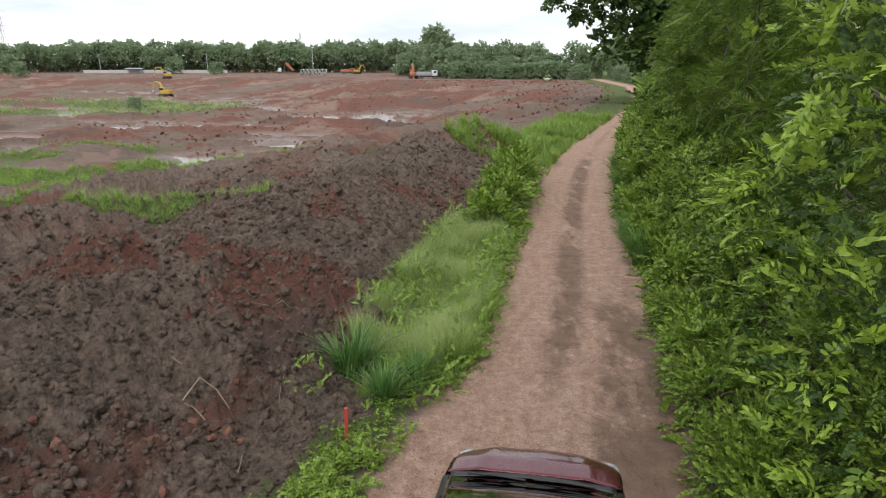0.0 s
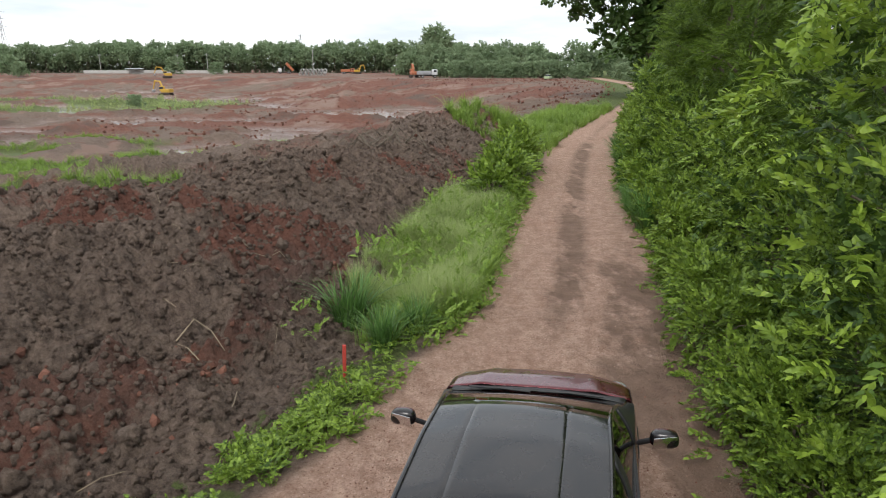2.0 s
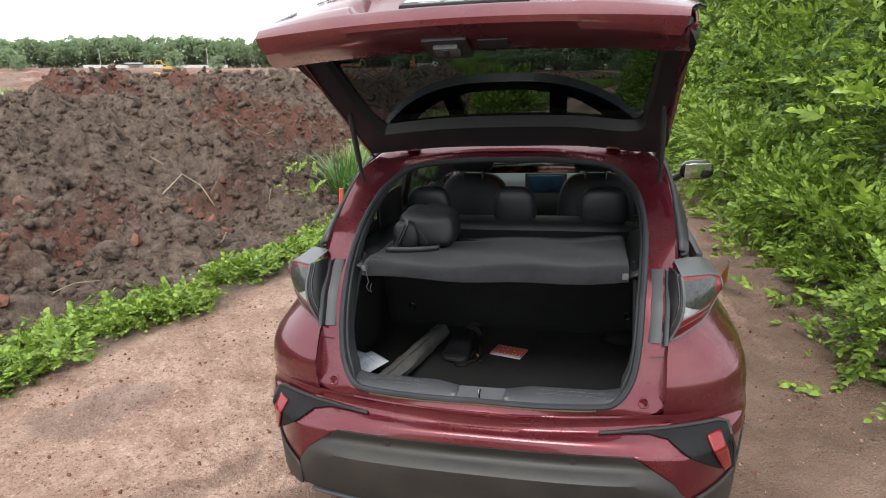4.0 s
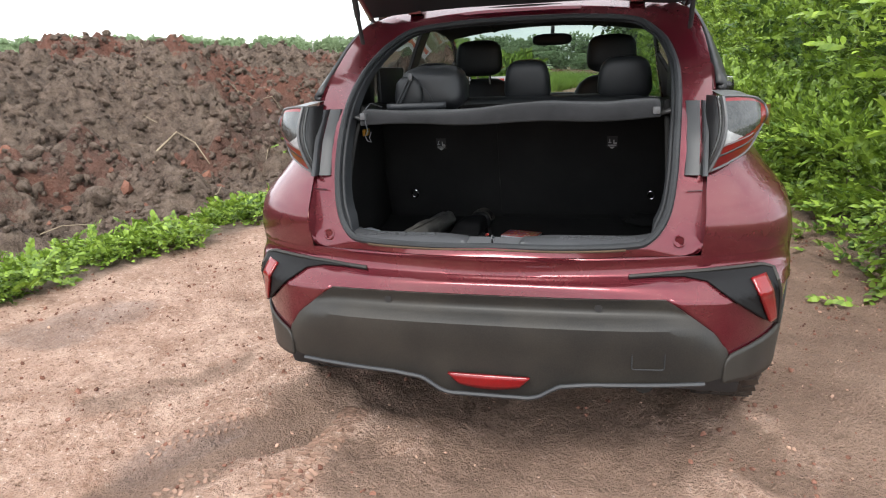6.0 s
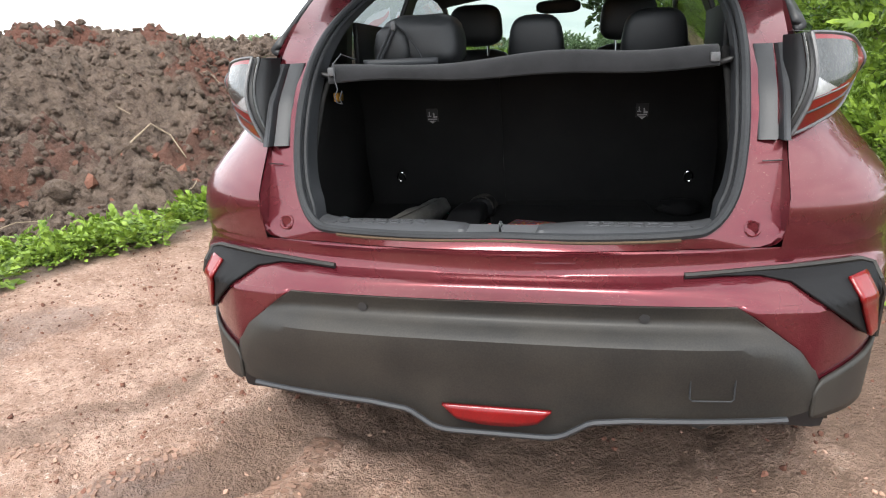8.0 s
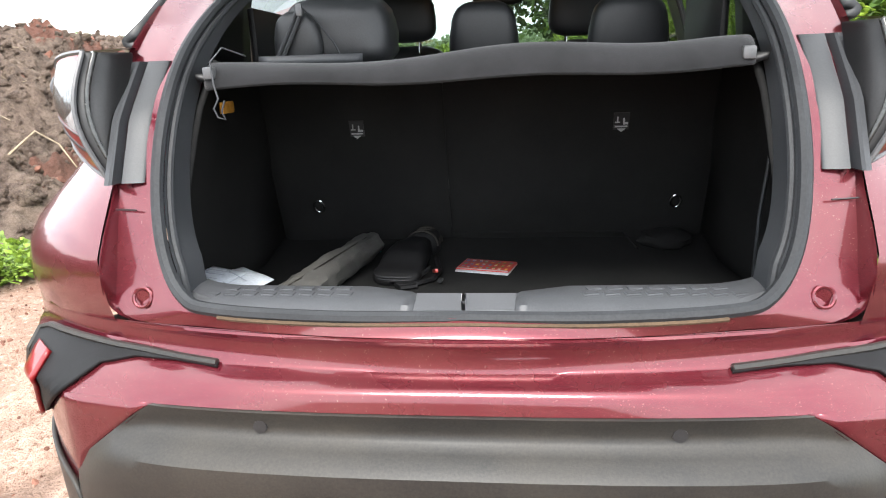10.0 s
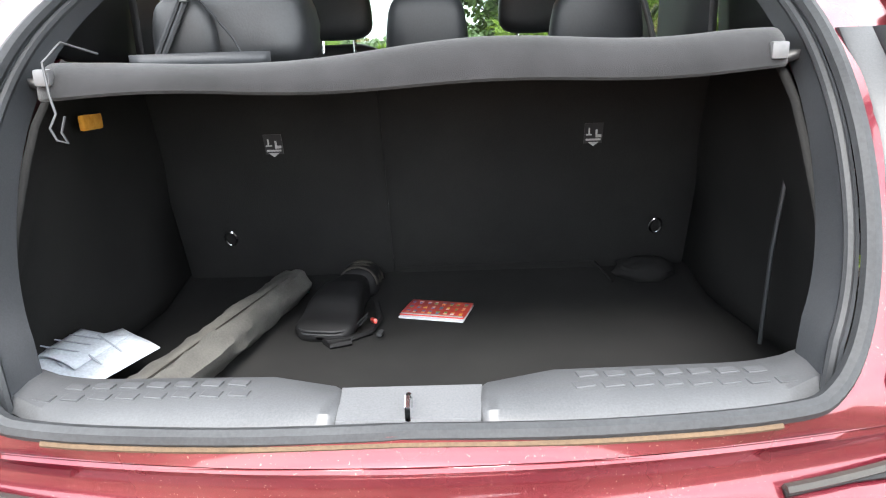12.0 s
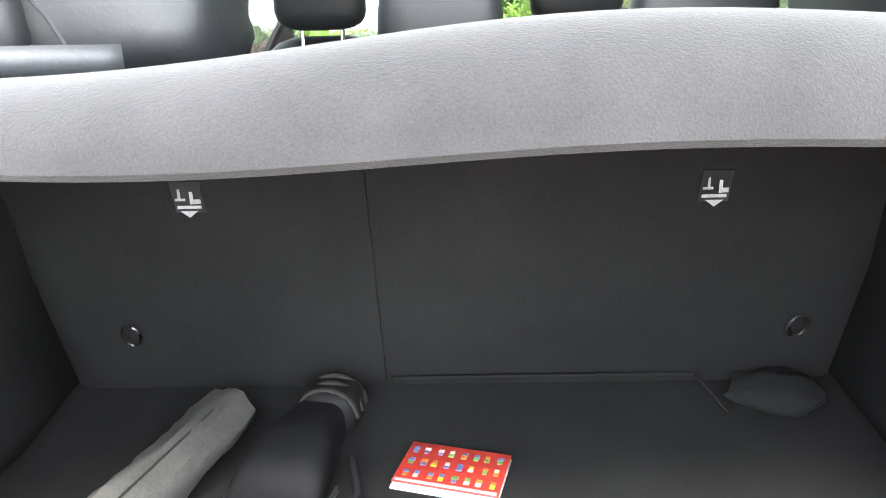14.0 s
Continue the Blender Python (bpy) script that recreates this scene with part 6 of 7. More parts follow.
# large dark tree over the bend
big_tree = thing("tree", pose(27, 88, 0.2), "large dark green spreading tree over the bend", "tree")
lob = [(-6, -2, 11.5, 4.5, 5, 3.5), (-10, 0, 12.8, 3.6, 4, 1.8), (-2, 0, 14.5, 6, 6, 5), (4, 0, 12, 6, 6, 6), (-4, -4, 7.0, 3.5, 4, 3), (2, -3, 6, 5, 5, 5), (8, 0, 13, 6, 6, 7), (-8, -1, 16, 4, 4, 3)]
crown("crown", lob, 2000, CLUMP, (0.8, 1.5), M_TREE, 81, big_tree, 0.8)
trunk(big_tree, (0, 0, -0.2), 12, 0.6, 6, 9, 5)

# grass: stuff that nobody could count
def sow(name, template, x, y, sizes, material, seed, label, category="grass", tilt=0.12):
    rng = np.random.default_rng(seed)
    z = land(x, y)[0]
    s = rng.uniform(sizes[0], sizes[1], len(x)) * np.clip(0.85 + 1.1 * fbm(x * 0.9, y * 0.9, 2), 0.35, 1.3)
    return tagged(new(name, scatter(name, template, (np.stack([x, y, z - 0.01], -1), spins(rng, len(x), tilt), s), material)), label, category, kind="stuff")


def verge(rng, n, y0, y1, d0, d1):
    y = rng.uniform(y0, y1, n)
    return road_left(y) - rng.uniform(d0, d1, n), y


r = np.random.default_rng(21)
x, y = verge(r, 2300, 8.6, 19.5, -0.1, 2.3)
keep = (road_left(y) - x) < 0.9 + 1.5 * smooth(y, 8.4, 10.5) * (0.75 + vnoise(x, y))
keep &= (np.hypot(x + 1.55, y - 9.75) > 0.55) & (np.hypot(x + 0.9, y - 8.75) > 0.55) & (y > 9.0)
sow("verge_grass", VERGE + WISP, x[keep], y[keep], (0.25, 0.62), M_GRASS, 22, "tall light-green grass along the track")
x, y = verge(r, 3200, 9.6, 19.5, 0.1, 2.2)
clear = (np.hypot(x + 1.55, y - 9.75) > 0.75) & (np.hypot(x + 0.9, y - 8.75) > 0.75)
x, y = x[clear], y[clear]
sow("seeding_grass", WISP, x, y, (0.40, 0.75), M_SEED, 23, "pale feathery seeding grass along the track")
x, y = verge(r, 1500, 29, 62, -0.2, 4.5)
sow("roadside_grass", VERGE + TALL, x, y, (0.5, 1.1), M_GRASS, 24, "rank green grass beside the bend")
y = r.uniform(15, 46, 420)
x = road_right(y) + r.uniform(-0.25, 0.7, 420)
sow("bush_side_grass", TALL, x, y, (0.5, 1.15), M_TUFT, 25, "long arching grass at the bush edge")
for k, (tx, ty, s_) in enumerate(((-1.55, 9.75, 1.25), (-0.9, 8.75, 0.95), (-0.45, 9.2, 0.75), (3.85, 6.3, 0.95), (4.15, 6.9, 1.05), (3.75, 5.9, 0.75))):
    me = scatter("grass_tuft", TALL, (np.array([(0, 0, 0.0), (0.10, 0.08, 0), (-0.09, 0.06, 0)]), spins(np.random.default_rng(k), 3, 0.1), np.array([1.0, 0.9, 0.85])), M_TUFT)
    g = tagged(new("grass_tuft", me), "tall arching green grass tuft beside the track", "grass tuft", "grass tufts")
    g.matrix_basis = pose(tx, ty, height(tx, ty) - 0.02) @ Matrix.Diagonal((s_, s_, s_, 1))


def leafy(name, x, y, sizes, seed, label, up=0.5):
    rng = np.random.default_rng(seed)
    z = land(x, y)[0]
    d = rng.normal(size=(len(x), 3))
    d[:, 2] = np.abs(d[:, 2]) * up
    s = rng.uniform(*sizes, len(x))
    p = np.stack([x, y, z + rng.uniform(0.0, 0.16, len(x))], -1)
    return tagged(new(name, scatter(name, BROAD, (p, aim(rng, d, 0.3), s), M_LEAF)), label, "ground cover", kind="stuff")


x, y = verge(r, 7500, 0.5, 8.2, -0.15, 1.25)
keep = fbm(x * 1.9, y * 1.9, 3) + 0.16 - 0.45 * np.abs(road_left(y) - x - 0.5) > 0.0
keep &= (y < 7.1) | (r.random(len(y)) < 0.35)
leafy("ground_cover", x[keep], y[keep], (0.08, 0.21), 31, "low light-green creeping plants along the track edge")
x, y = verge(r, 1500, 8.8, 20, -0.1, 2.3)
clear = (np.hypot(x + 1.55, y - 9.75) > 0.75) & (np.hypot(x + 0.9, y - 8.75) > 0.75)
x, y = x[clear], y[clear]
rw = np.random.default_rng(77)
zz = land(x, y)[0] + rw.uniform(0.05, 0.42, len(x))
dw = rw.normal(size=(len(x), 3))
dw[:, 2] = np.abs(dw[:, 2]) + 0.4
tagged(new("verge_weeds", scatter("verge_weeds", BROAD, (np.stack([x, y, zz], -1), aim(rw, dw, 0.3), rw.uniform(0.12, 0.26, len(x))), M_GRASS)), "leafy light-green weeds among the verge grass", "weeds", kind="stuff")
x, y = verge(r, 1600, 8.4, 20, -0.3, 0.9)
leafy("edge_weeds", x, y, (0.10, 0.24), 32, "small green weeds at the track edge")
y = r.uniform(2.5, 40, 2600)
x = road_right(y) + r.normal(0.15, 0.22, 2600)
leafy("bush_edge_weeds", x, y, (0.14, 0.30), 33, "green weeds creeping from the bush onto the track")
for k, (yy, d_, h) in enumerate(((19.6, 0.9, 0.9), (21.0, 0.8, 1.2), (22.6, 0.9, 1.4), (24.3, 0.7, 1.4), (26.0, 0.9, 1.7), (27.6, 1.2, 1.3))):
    cx = float(road_left(yy)) - d_
    sh = thing("shrub", pose(cx, yy, height(cx, yy)), "bright green leafy bush at the foot of the soil heap", "shrub", "bushes at the soil heap")
    crown("crown", [(0, 0, h * 0.5, 0.75, 0.8, h * 0.5)], 150, BROAD, (0.35, 0.6), M_LEAF, 90 + k, sh)
    trunk(sh, (0, 0, -0.1), h * 0.6, 0.025, 90 + k, 3, 0.4)

# grass patches in the pit
n = 9000
yy = r.uniform(20, 90, n)
xx = road_left(yy) - r.uniform(8.5, 60, n)
zones = land(xx, yy)
keep = (zones[4] > 0.45) & (zones[0] > -4.5)
sow("pit_grass", VERGE, xx[keep], yy[keep], (0.35, 1.0), M_GRASS, 41, "patches of green grass in the dug pit")
yy = r.uniform(118, 190, 2600)
xx = r.uniform(-170, -36, 2600)
keep = land(xx, yy)[4] > 0.4
sow("far_pit_grass", VERGE, xx[keep], yy[keep], (0.8, 2.0), M_SEED, 42, "band of pale green grass across the pit")

# dry branches and stalks on the heap
def stick(points, rad_, label, name="branch", mat=None):
    z = [height(px, py) for px, py, _ in points]
    bm = tube([(px, py, zz + dz) for (px, py, dz), zz in zip(points, z)], [rad_ * (1 - 0.6 * k / len(points)) for k in range(len(points))], 6)
    return tagged(part(name, bm, mat or M_DRY), label, "branch", "dead branches on the heap")


stick([(-3.75, 8.3, 0.02), (-3.58, 8.58, 0.28), (-3.30, 8.45, 0.12), (-3.1, 8.35, 0.02)], 0.012, "thin bent dry branch on the dark soil")
rb = random.Random(8)
for k in range(26):
    yy = rb.uniform(4.5, 15)
    xx = float(road_left(yy)) - rb.uniform(1.6, 6.5)
    a, l = rb.uniform(0, 6.28), rb.uniform(0.2, 0.7)
    stick([(xx, yy, 0.02), (xx + math.cos(a) * l * 0.5, yy + math.sin(a) * l * 0.5, 0.06), (xx + math.cos(a) * l, yy + math.sin(a) * l, 0.02)], rb.uniform(0.004, 0.009), "thin dry twig lying on the dark soil", "twig")
for k in range(22):
    a, l = rb.uniform(-0.7, 3.6), rb.uniform(0.8, 1.9)
    xx, yy = -2.1 + rb.uniform(-0.9, 0.9), 22.5 + rb.uniform(-0.9, 0.9)
    l *= 0.7
    stick([(xx, yy, 0.15), (xx + math.cos(a) * l * 0.5, yy + math.sin(a) * l * 0.5, 0.4 + rb.uniform(0, 0.2)), (xx + math.cos(a) * l, yy + math.sin(a) * l, 0.25)], rb.uniform(0.012, 0.028), "grey dead branch in a pile on the heap", mat=M_BARK)

# ---- red stake ----
sx_, sy_ = -1.33, 7.80
stake = tagged(part("stake", box(0, 0, 0.25, 0.045, 0.045, 0.66, 0.006), M_STAKE, m=pose(sx_, sy_, height(sx_, sy_) - 0.02, 2, 1, 20)), "red painted wooden survey stake in the verge", "stake")
part("stake_foot", box(0, 0, -0.03, 0.046, 0.046, 0.14, 0.004), M_DRY, stake)

# grass clumps growing in the rough pit behind the heap
rp = np.random.default_rng(91)
px, py = rp.uniform(-60, -6, 26000), rp.uniform(14, 85, 26000)
pz, _, _, _, pg, pw = land(px, py)
grown = (pg > 0.6) & (pw < 0.3) & (road_left(py) - px > 9)
px, py, pz = px[grown][:6500], py[grown][:6500], pz[grown][:6500]
tagged(new("pit_grass", scatter("pit_grass", VERGE, (np.stack([px, py, pz - 0.03], -1), spins(rp, len(px), 0.15), rp.uniform(0.25, 0.75, len(px))), M_GRASS)), "rough green grass growing in patches on the dug ground", "grass", kind="stuff")

# ---- far side of the site ----
M_YELLOW = surface("machine_yellow", (0.50, 0.30, 0.03), (0.6, 0.38, 0.06), 0.5, 3, 40, 0.1, 0.01)
M_ORANGE = surface("faded_orange", (0.42, 0.13, 0.06), (0.5, 0.18, 0.09), 0.6, 3, 40, 0.1, 0.01)
M_VWHITE = surface("vehicle_white", (0.62, 0.63, 0.64), (0.72, 0.73, 0.74), 0.4, 3, 40, 0.0)
M_LIME = surface("pale_green_paint", (0.42, 0.52, 0.30), (0.5, 0.6, 0.36), 0.4, 3, 40, 0.0)
M_STEEL = surface("galvanised_steel", (0.35, 0.36, 0.38), (0.45, 0.46, 0.48), 0.5, 3, 40, 0.0, metal=0.5)
M_CONC = surface("concrete", (0.42, 0.41, 0.39), (0.55, 0.54, 0.51), 0.9, 2, 30, 0.2, 0.01)
M_DARKGLASS = surface("dark_vehicle_glass", (0.02, 0.025, 0.03), (0.04, 0.045, 0.05), 0.1, 3, 40, 0.0)


def cyl(x, y, z, r_, w, bm=None):
    return tube([(x - w / 2, y, z), (x + w / 2, y, z)], r_, 14, bm=bm)


def add_wheels(parent, places, r_):
    for wx, wy in places:
        w = part("wheel", tube([(wx, wy - 0.15, r_), (wx, wy + 0.15, r_)], r_, 14), M_TYRE, parent)
        part("hub", tube([(wx, wy - 0.17, r_), (wx, wy + 0.17, r_)], r_ * 0.5, 10), M_STEEL, w)


def dump_truck(m, cab_mat, bed_mat, raised, label):
    t = thing("dump_truck", m, label, "truck", "dump trucks on the site")
    part("chassis", box(0, 0, 0.85, 7.6, 0.9, 0.3, 0.05), M_BLACK, t)
    cab = part("cab", box(3.0, 0, 1.95, 1.9, 2.3, 1.9, 0.18), cab_mat, t)
    part("windscreen", box(3.93, 0, 2.3, 0.08, 2.0, 0.75, 0.03), M_DARKGLASS, cab)
    part("side_window", box(3.1, -1.14, 2.3, 0.9, 0.06, 0.65, 0.03), M_DARKGLASS, cab)
    bm = box(0, 0, 0.55, 5.2, 2.4, 0.12, 0.03)
    for yy in (-1.17, 1.17):
        box(0, yy, 1.15, 5.2, 0.08, 1.2, 0.02, bm=bm)
        for k in range(6):
            box(-2.4 + 0.95 * k, yy * 1.03, 1.15, 0.1, 0.1, 1.2, bm=bm)
    box(2.55, 0, 1.2, 0.1, 2.4, 1.4, 0.02, bm=bm)
    box(-2.55, 0, 1.15, 0.1, 2.4, 1.1, 0.02, bm=bm)
    part("tipper_bed", bm, bed_mat, t, m=(pose(-3.4, 0, 0.9) @ pose(0, 0, 0, 0, -48, 0) @ pose(2.6, 0, 0)) if raised else pose(-0.75, 0, 0.6))
    if raised:
        part("ram", tube([(0.9, 0, 1.0), (0.1, 0, 4.2)], 0.1, 8), M_STEEL, t)
    add_wheels(t, [(3.0, -1.0), (3.0, 1.0), (-1.3, -1.0), (-1.3, 1.0), (-2.5, -1.0), (-2.5, 1.0)], 0.52)
    return t


def excavator(m, mat, label, reach=1.0):
    t = thing("excavator", m, label, "excavator", "excavators on the site")
    for yy in (-1.1, 1.1):
        part("track", box(0, yy, 0.45, 3.8, 0.55, 0.9, 0.3), M_TYRE, t)
    part("house", box(-0.5, 0, 1.6, 2.9, 2.5, 1.1, 0.15), mat, t)
    cab = part("cab", box(0.7, 0.7, 2.2, 1.3, 1.0, 1.6, 0.12), mat, t)
    part("cab_window", box(0.75, 0.7, 2.45, 1.34, 1.04, 0.7, 0.05), M_DARKGLASS, cab)
    part("boom", tube([(0.8, -0.3, 1.7), (2.4 * reach, -0.3, 4.4), (4.6 * reach, -0.3, 4.6)], [0.3, 0.34, 0.22], 6), mat, t)
    part("arm", tube([(4.4 * reach, -0.3, 4.8), (5.6 * reach, -0.3, 2.0)], [0.24, 0.16], 6), mat, t)
    part("bucket", pillow(5.5 * reach, -0.3, 1.5, 0.9, 1.0, 0.9, 3), M_STEEL, t)
    return t


def small_car(m, mat, label, h=1.5, van=False):
    t = thing("van" if van else "parked_car", m, label, "van" if van else "car", "vehicles on the site")
    part("body", box(0, 0, 0.65, 4.3, 1.75, 0.7, 0.18), mat, t)
    part("cabin", pillow(-0.2, 0, h * 0.78, 2.8 if not van else 3.8, 1.6, h * 0.65, 4, 0.15), M_DARKGLASS, t)
    part("roof", pillow(-0.2, 0, h, 2.2 if not van else 3.5, 1.5, 0.22, 4), mat, t)
    add_wheels(t, [(1.35, -0.8), (1.35, 0.8), (-1.35, -0.8), (-1.35, 0.8)], 0.32)
    return t


def on(x, y, yaw=0, dz=0.0, s=1.0):
    return pose(x, y, height(x, y) + dz, 0, 0, yaw)


dump_truck(on(-88, 372, 200), M_VWHITE, M_ORANGE, True, "dump truck tipping its faded orange bed on the red earth")
dump_truck(on(-6, 236, 5), M_VWHITE, M_STEEL, False, "white dump truck with grey tipper bed on the rim")
excavator(on(-10.5, 238, 110), M_ORANGE, "orange excavator working behind the white truck", 0.7)
excavator(on(-118, 285, 200), M_YELLOW, "yellow excavator digging in the red earth", 0.9)
excavator(on(-88, 210, 170), M_YELLOW, "yellow excavator low on the pit floor", 0.8)
excavator(on(-46, 360, 10), M_YELLOW, "yellow excavator parked below the tree line", 0.7)
dump_truck(on(-52, 362, 0), M_ORANGE, M_ORANGE, False, "orange dump truck parked below the tree line")
small_car(on(31.5, 200, 70), M_LIME, "pale green car on the rim road")
small_car(on(-128, 375, 10), M_VWHITE, "white pickup parked at the far road")
small_car(on(-66, 365, 0), M_VWHITE, "white van parked below the tree line", 1.9, True)
# stack of pipes
pipes = [(dx, dz) for dx in range(7) for dz in range(2)]
for k, (dx, dz) in enumerate(pipes):
    px, py = -64 + dx * 1.7 + dz * 0.8, 300
    rows = [[(0 + o, rr_ * math.cos(t), rr_ * math.sin(t)) for t in [2 * math.pi * q / 16 for q in range(16)]] for o, rr_ in ((-1, 0.62), (-1, 0.75), (1, 0.75), (1, 0.62))]
    tagged(part("concrete_pipe", finish(grid(rows + [rows[0]], True)), M_CONC, m=pose(px, py, height(px, py) + 0.75 + dz * 1.4, 0, 0, 85)), "grey concrete drain pipe in a stack", "pipe", "stacked drain pipes")
# light wall along the far road, in bays
for k in range(16):
    px, py = -205 + k * 5.2, 385
    w = thing("fence_panel", pose(px, py, height(px, py)), "pale precast fence bay along the far road", "fence", "fence bays along the far road")
    part("panel", box(0, 0, 0.9, 5.0, 0.12, 1.7, 0.03), M_CONC, w)
    part("post", box(2.6, 0, 1.0, 0.2, 0.2, 2.0, 0.03), M_CONC, w)
# shed
sh_m = on(-172, 372, 5)
shed = thing("shed", sh_m, "small open site shed with pale metal roof", "shed")
for dx in (-4, 4):
    for dy in (-2, 2):
        part("post", box(dx, dy, 1.3, 0.2, 0.2, 2.6), M_CONC, shed)
part("roof", box(0, 0, 2.75, 9.5, 5.4, 0.14, 0.03, m=Matrix.Rotation(0.08, 4, "X")), M_STEEL, shed)
part("back_wall", box(0, 2, 1.2, 8, 0.1, 2.2), M_CONC, shed)
# lamp and power poles
for px, py, h in ((-131, 372, 11), (-70, 360, 13), (43, 300, 12), (-205, 400, 11), (-160, 404, 11), (-28, 402, 11)):
    pl = thing("utility_pole", on(px, py), "grey concrete utility pole at the far road", "pole", "utility poles")
    part("pole", tube([(0, 0, -0.3), (0, 0, h)], [0.20, 0.13], 10), M_CONC, pl)
    part("crossarm", box(0, 0, h - 0.8, 2.0, 0.12, 0.14, 0.02), M_STEEL, pl)
# lattice pylons
def pylon(x, y, h, label):
    p = thing("pylon", pose(x, y, 0), label, "pylon", "power pylons")
    lv = [(0, 4.5), (0.35, 2.6), (0.62, 1.3), (0.8, 0.9), (1.0, 0.35)]
    for sx in (-1, 1):
        for sy in (-1, 1):
            part("leg", tube([(sx * w, sy * w, h * f) for f, w in lv], 0.16, 5), M_STEEL, p)
    for (f0, w0), (f1, w1) in zip(lv, lv[1:]):
        for sy in (-1, 1):
            part("brace", tube([(-w0, sy * w0, h * f0), (w1, sy * w1, h * f1)], 0.09, 4), M_STEEL, p)
            part("brace", tube([(w0, sy * w0, h * f0), (-w1, sy * w1, h * f1)], 0.09, 4), M_STEEL, p)
    for f in (0.72, 0.84, 0.95):
        part("crossarm", tube([(-5.5, 0, h * f), (0, 0, h * f + 0.9), (5.5, 0, h * f)], 0.13, 4), M_STEEL, p)
    return p


pylon(-355, 545, 48, "grey steel lattice power pylon beyond the trees")
pylon(-190, 900, 45, "distant steel lattice power pylon")
pylon(12, 900, 45, "distant steel lattice power pylon")

# far wood: separate trees, from four models
def far_tree(k, h, w, mat, bare=0.2):
    t = thing("tree", pose(0, 0, -500), "green tree of the far wood edge", "tree", "trees of the far wood")
    rr = random.Random(k)
    lob = [(rr.uniform(-0.35, 0.35) * w, rr.uniform(-0.35, 0.35) * w, h * f, w * q, w * q, h * (1 - bare) * 0.22) for f, q in ((bare + 0.14, 0.75), (bare + 0.34, 1.0), (0.82, 0.85), (bare + 0.25, 0.8), (0.76, 0.7))]
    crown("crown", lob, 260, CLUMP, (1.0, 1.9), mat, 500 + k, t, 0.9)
    trunk(t, (0, 0, -0.3), h * 0.72, 0.22, k, 4, w * 0.5)
    return t


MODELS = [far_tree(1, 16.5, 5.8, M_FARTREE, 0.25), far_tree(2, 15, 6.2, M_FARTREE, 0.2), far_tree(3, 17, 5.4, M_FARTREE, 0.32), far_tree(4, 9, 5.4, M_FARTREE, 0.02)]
rt = random.Random(15)
spots = []
for k in range(66):
    px = -330 + k * 6.0 + rt.uniform(-2, 2)
    spots.append((px, 418 + rt.uniform(-6, 6), rt.choice((0, 1, 2, 2, 0)), rt.uniform(0.85, 1.12)))
    spots.append((px + 2, 428 + rt.uniform(-3, 3), 3, rt.uniform(0.7, 1.0)))
    if k % 2:
        spots.append((px + 3, 436 + rt.uniform(-6, 6), rt.choice((0, 1, 2)), rt.uniform(1.0, 1.2)))
for k in range(26):
    f = k / 25
    spots.append((-20 + 75 * f + rt.uniform(-4, 4), 300 - 60 * f + rt.uniform(-8, 8), rt.choice((1, 3, 3, 0)), rt.uniform(0.6, 0.9)))
for k in range(22):
    f = k / 21
    spots.append((46 - 46 * f + rt.uniform(-1.5, 1.5), 222 + 20 * f + rt.uniform(-4, 4), 3, rt.uniform(0.35, 0.6)))
for k in range(30):
    yy = 70 + k * 5 + rt.uniform(-2, 2)
    spots.append((float(road_right(yy)) + rt.uniform(2.5, 4.5), yy, 3, rt.uniform(0.3, 0.5)))
for k in range(26):
    yy = 95 + k * 8 + rt.uniform(-3, 3)
    spots.append((float(road_right(yy)) + rt.uniform(5, 12), yy, rt.choice((1, 3, 0)), rt.uniform(0.6, 0.9)))
    if k % 2 == 0:
        spots.append((float(road_right(yy)) + rt.uniform(14, 24), yy, rt.choice((1, 2, 0)), rt.uniform(0.75, 1.0)))
spots += [(-215, 330, 3, 0.95), (-190, 300, 3, 0.6), (-143, 355, 3, 0.85), (-112, 330, 3, 0.6), (-2, 330, 2, 1.35), (-290, 350, 3, 0.9), (-260, 380, 3, 1.0), (-70, 150, 3, 0.32), (-8, 395, 2, 1.3)]
for px, py, mdl, sc in spots:
    copy_thing(MODELS[mdl], on(px, py, rt.uniform(0, 360)) @ Matrix.Diagonal((sc, sc, sc, 1)))
for mdl in MODELS:
    for o in (*mdl.children, mdl):
        bpy.data.objects.remove(o)

# ---- loose things in and on the car ----
def in_car(x, y, z, rx=0, ry=0, rz=0):
    return CAR @ pose(x, y, z, rx, ry, rz)


# folded umbrella in its grey cloth bag
bag = thing("umbrella", in_car(-0.45, 0.14, 0.622), "folded umbrella in a crumpled grey nylon cover", "umbrella")
axis_end = Vector((0.125, 0.66, 0.0))
rows = []
for k in range(41):
    t = k / 40
    c = axis_end * t
    rr_ = 0.041 - 0.005 * t - 0.012 * max(0, t - 0.9) * 10 * 0.3
    row = []
    for j in range(20):
        a = 2 * math.pi * j / 20
        q = 1 + 0.16 * noise.noise(Vector((math.cos(a) * 2.2, math.sin(a) * 2.2, t * 7))) + 0.12 * noise.noise(Vector((math.cos(a) * 5, math.sin(a) * 5, t * 22))) + 0.14 * abs(math.sin(2.5 * a + t * 5 + 1.5 * noise.noise(Vector((t * 4, 0, 0))))) * (0.5 + t)
        side = Vector((axis_end.y, -axis_end.x, 0)).normalized()
        row.append(c + side * math.cos(a) * rr_ * q + Vector((0, 0, 1)) * math.sin(a) * rr_ * q * 0.92)
    rows.append(row)
rows.append([axis_end * 1.004 + (p - axis_end) * 0.45 for p in rows[-1]])
rows.append([axis_end * 0.985 for p in rows[-1]])
rows.insert(0, [Vector((0, 0, 0)) for p in rows[0]])
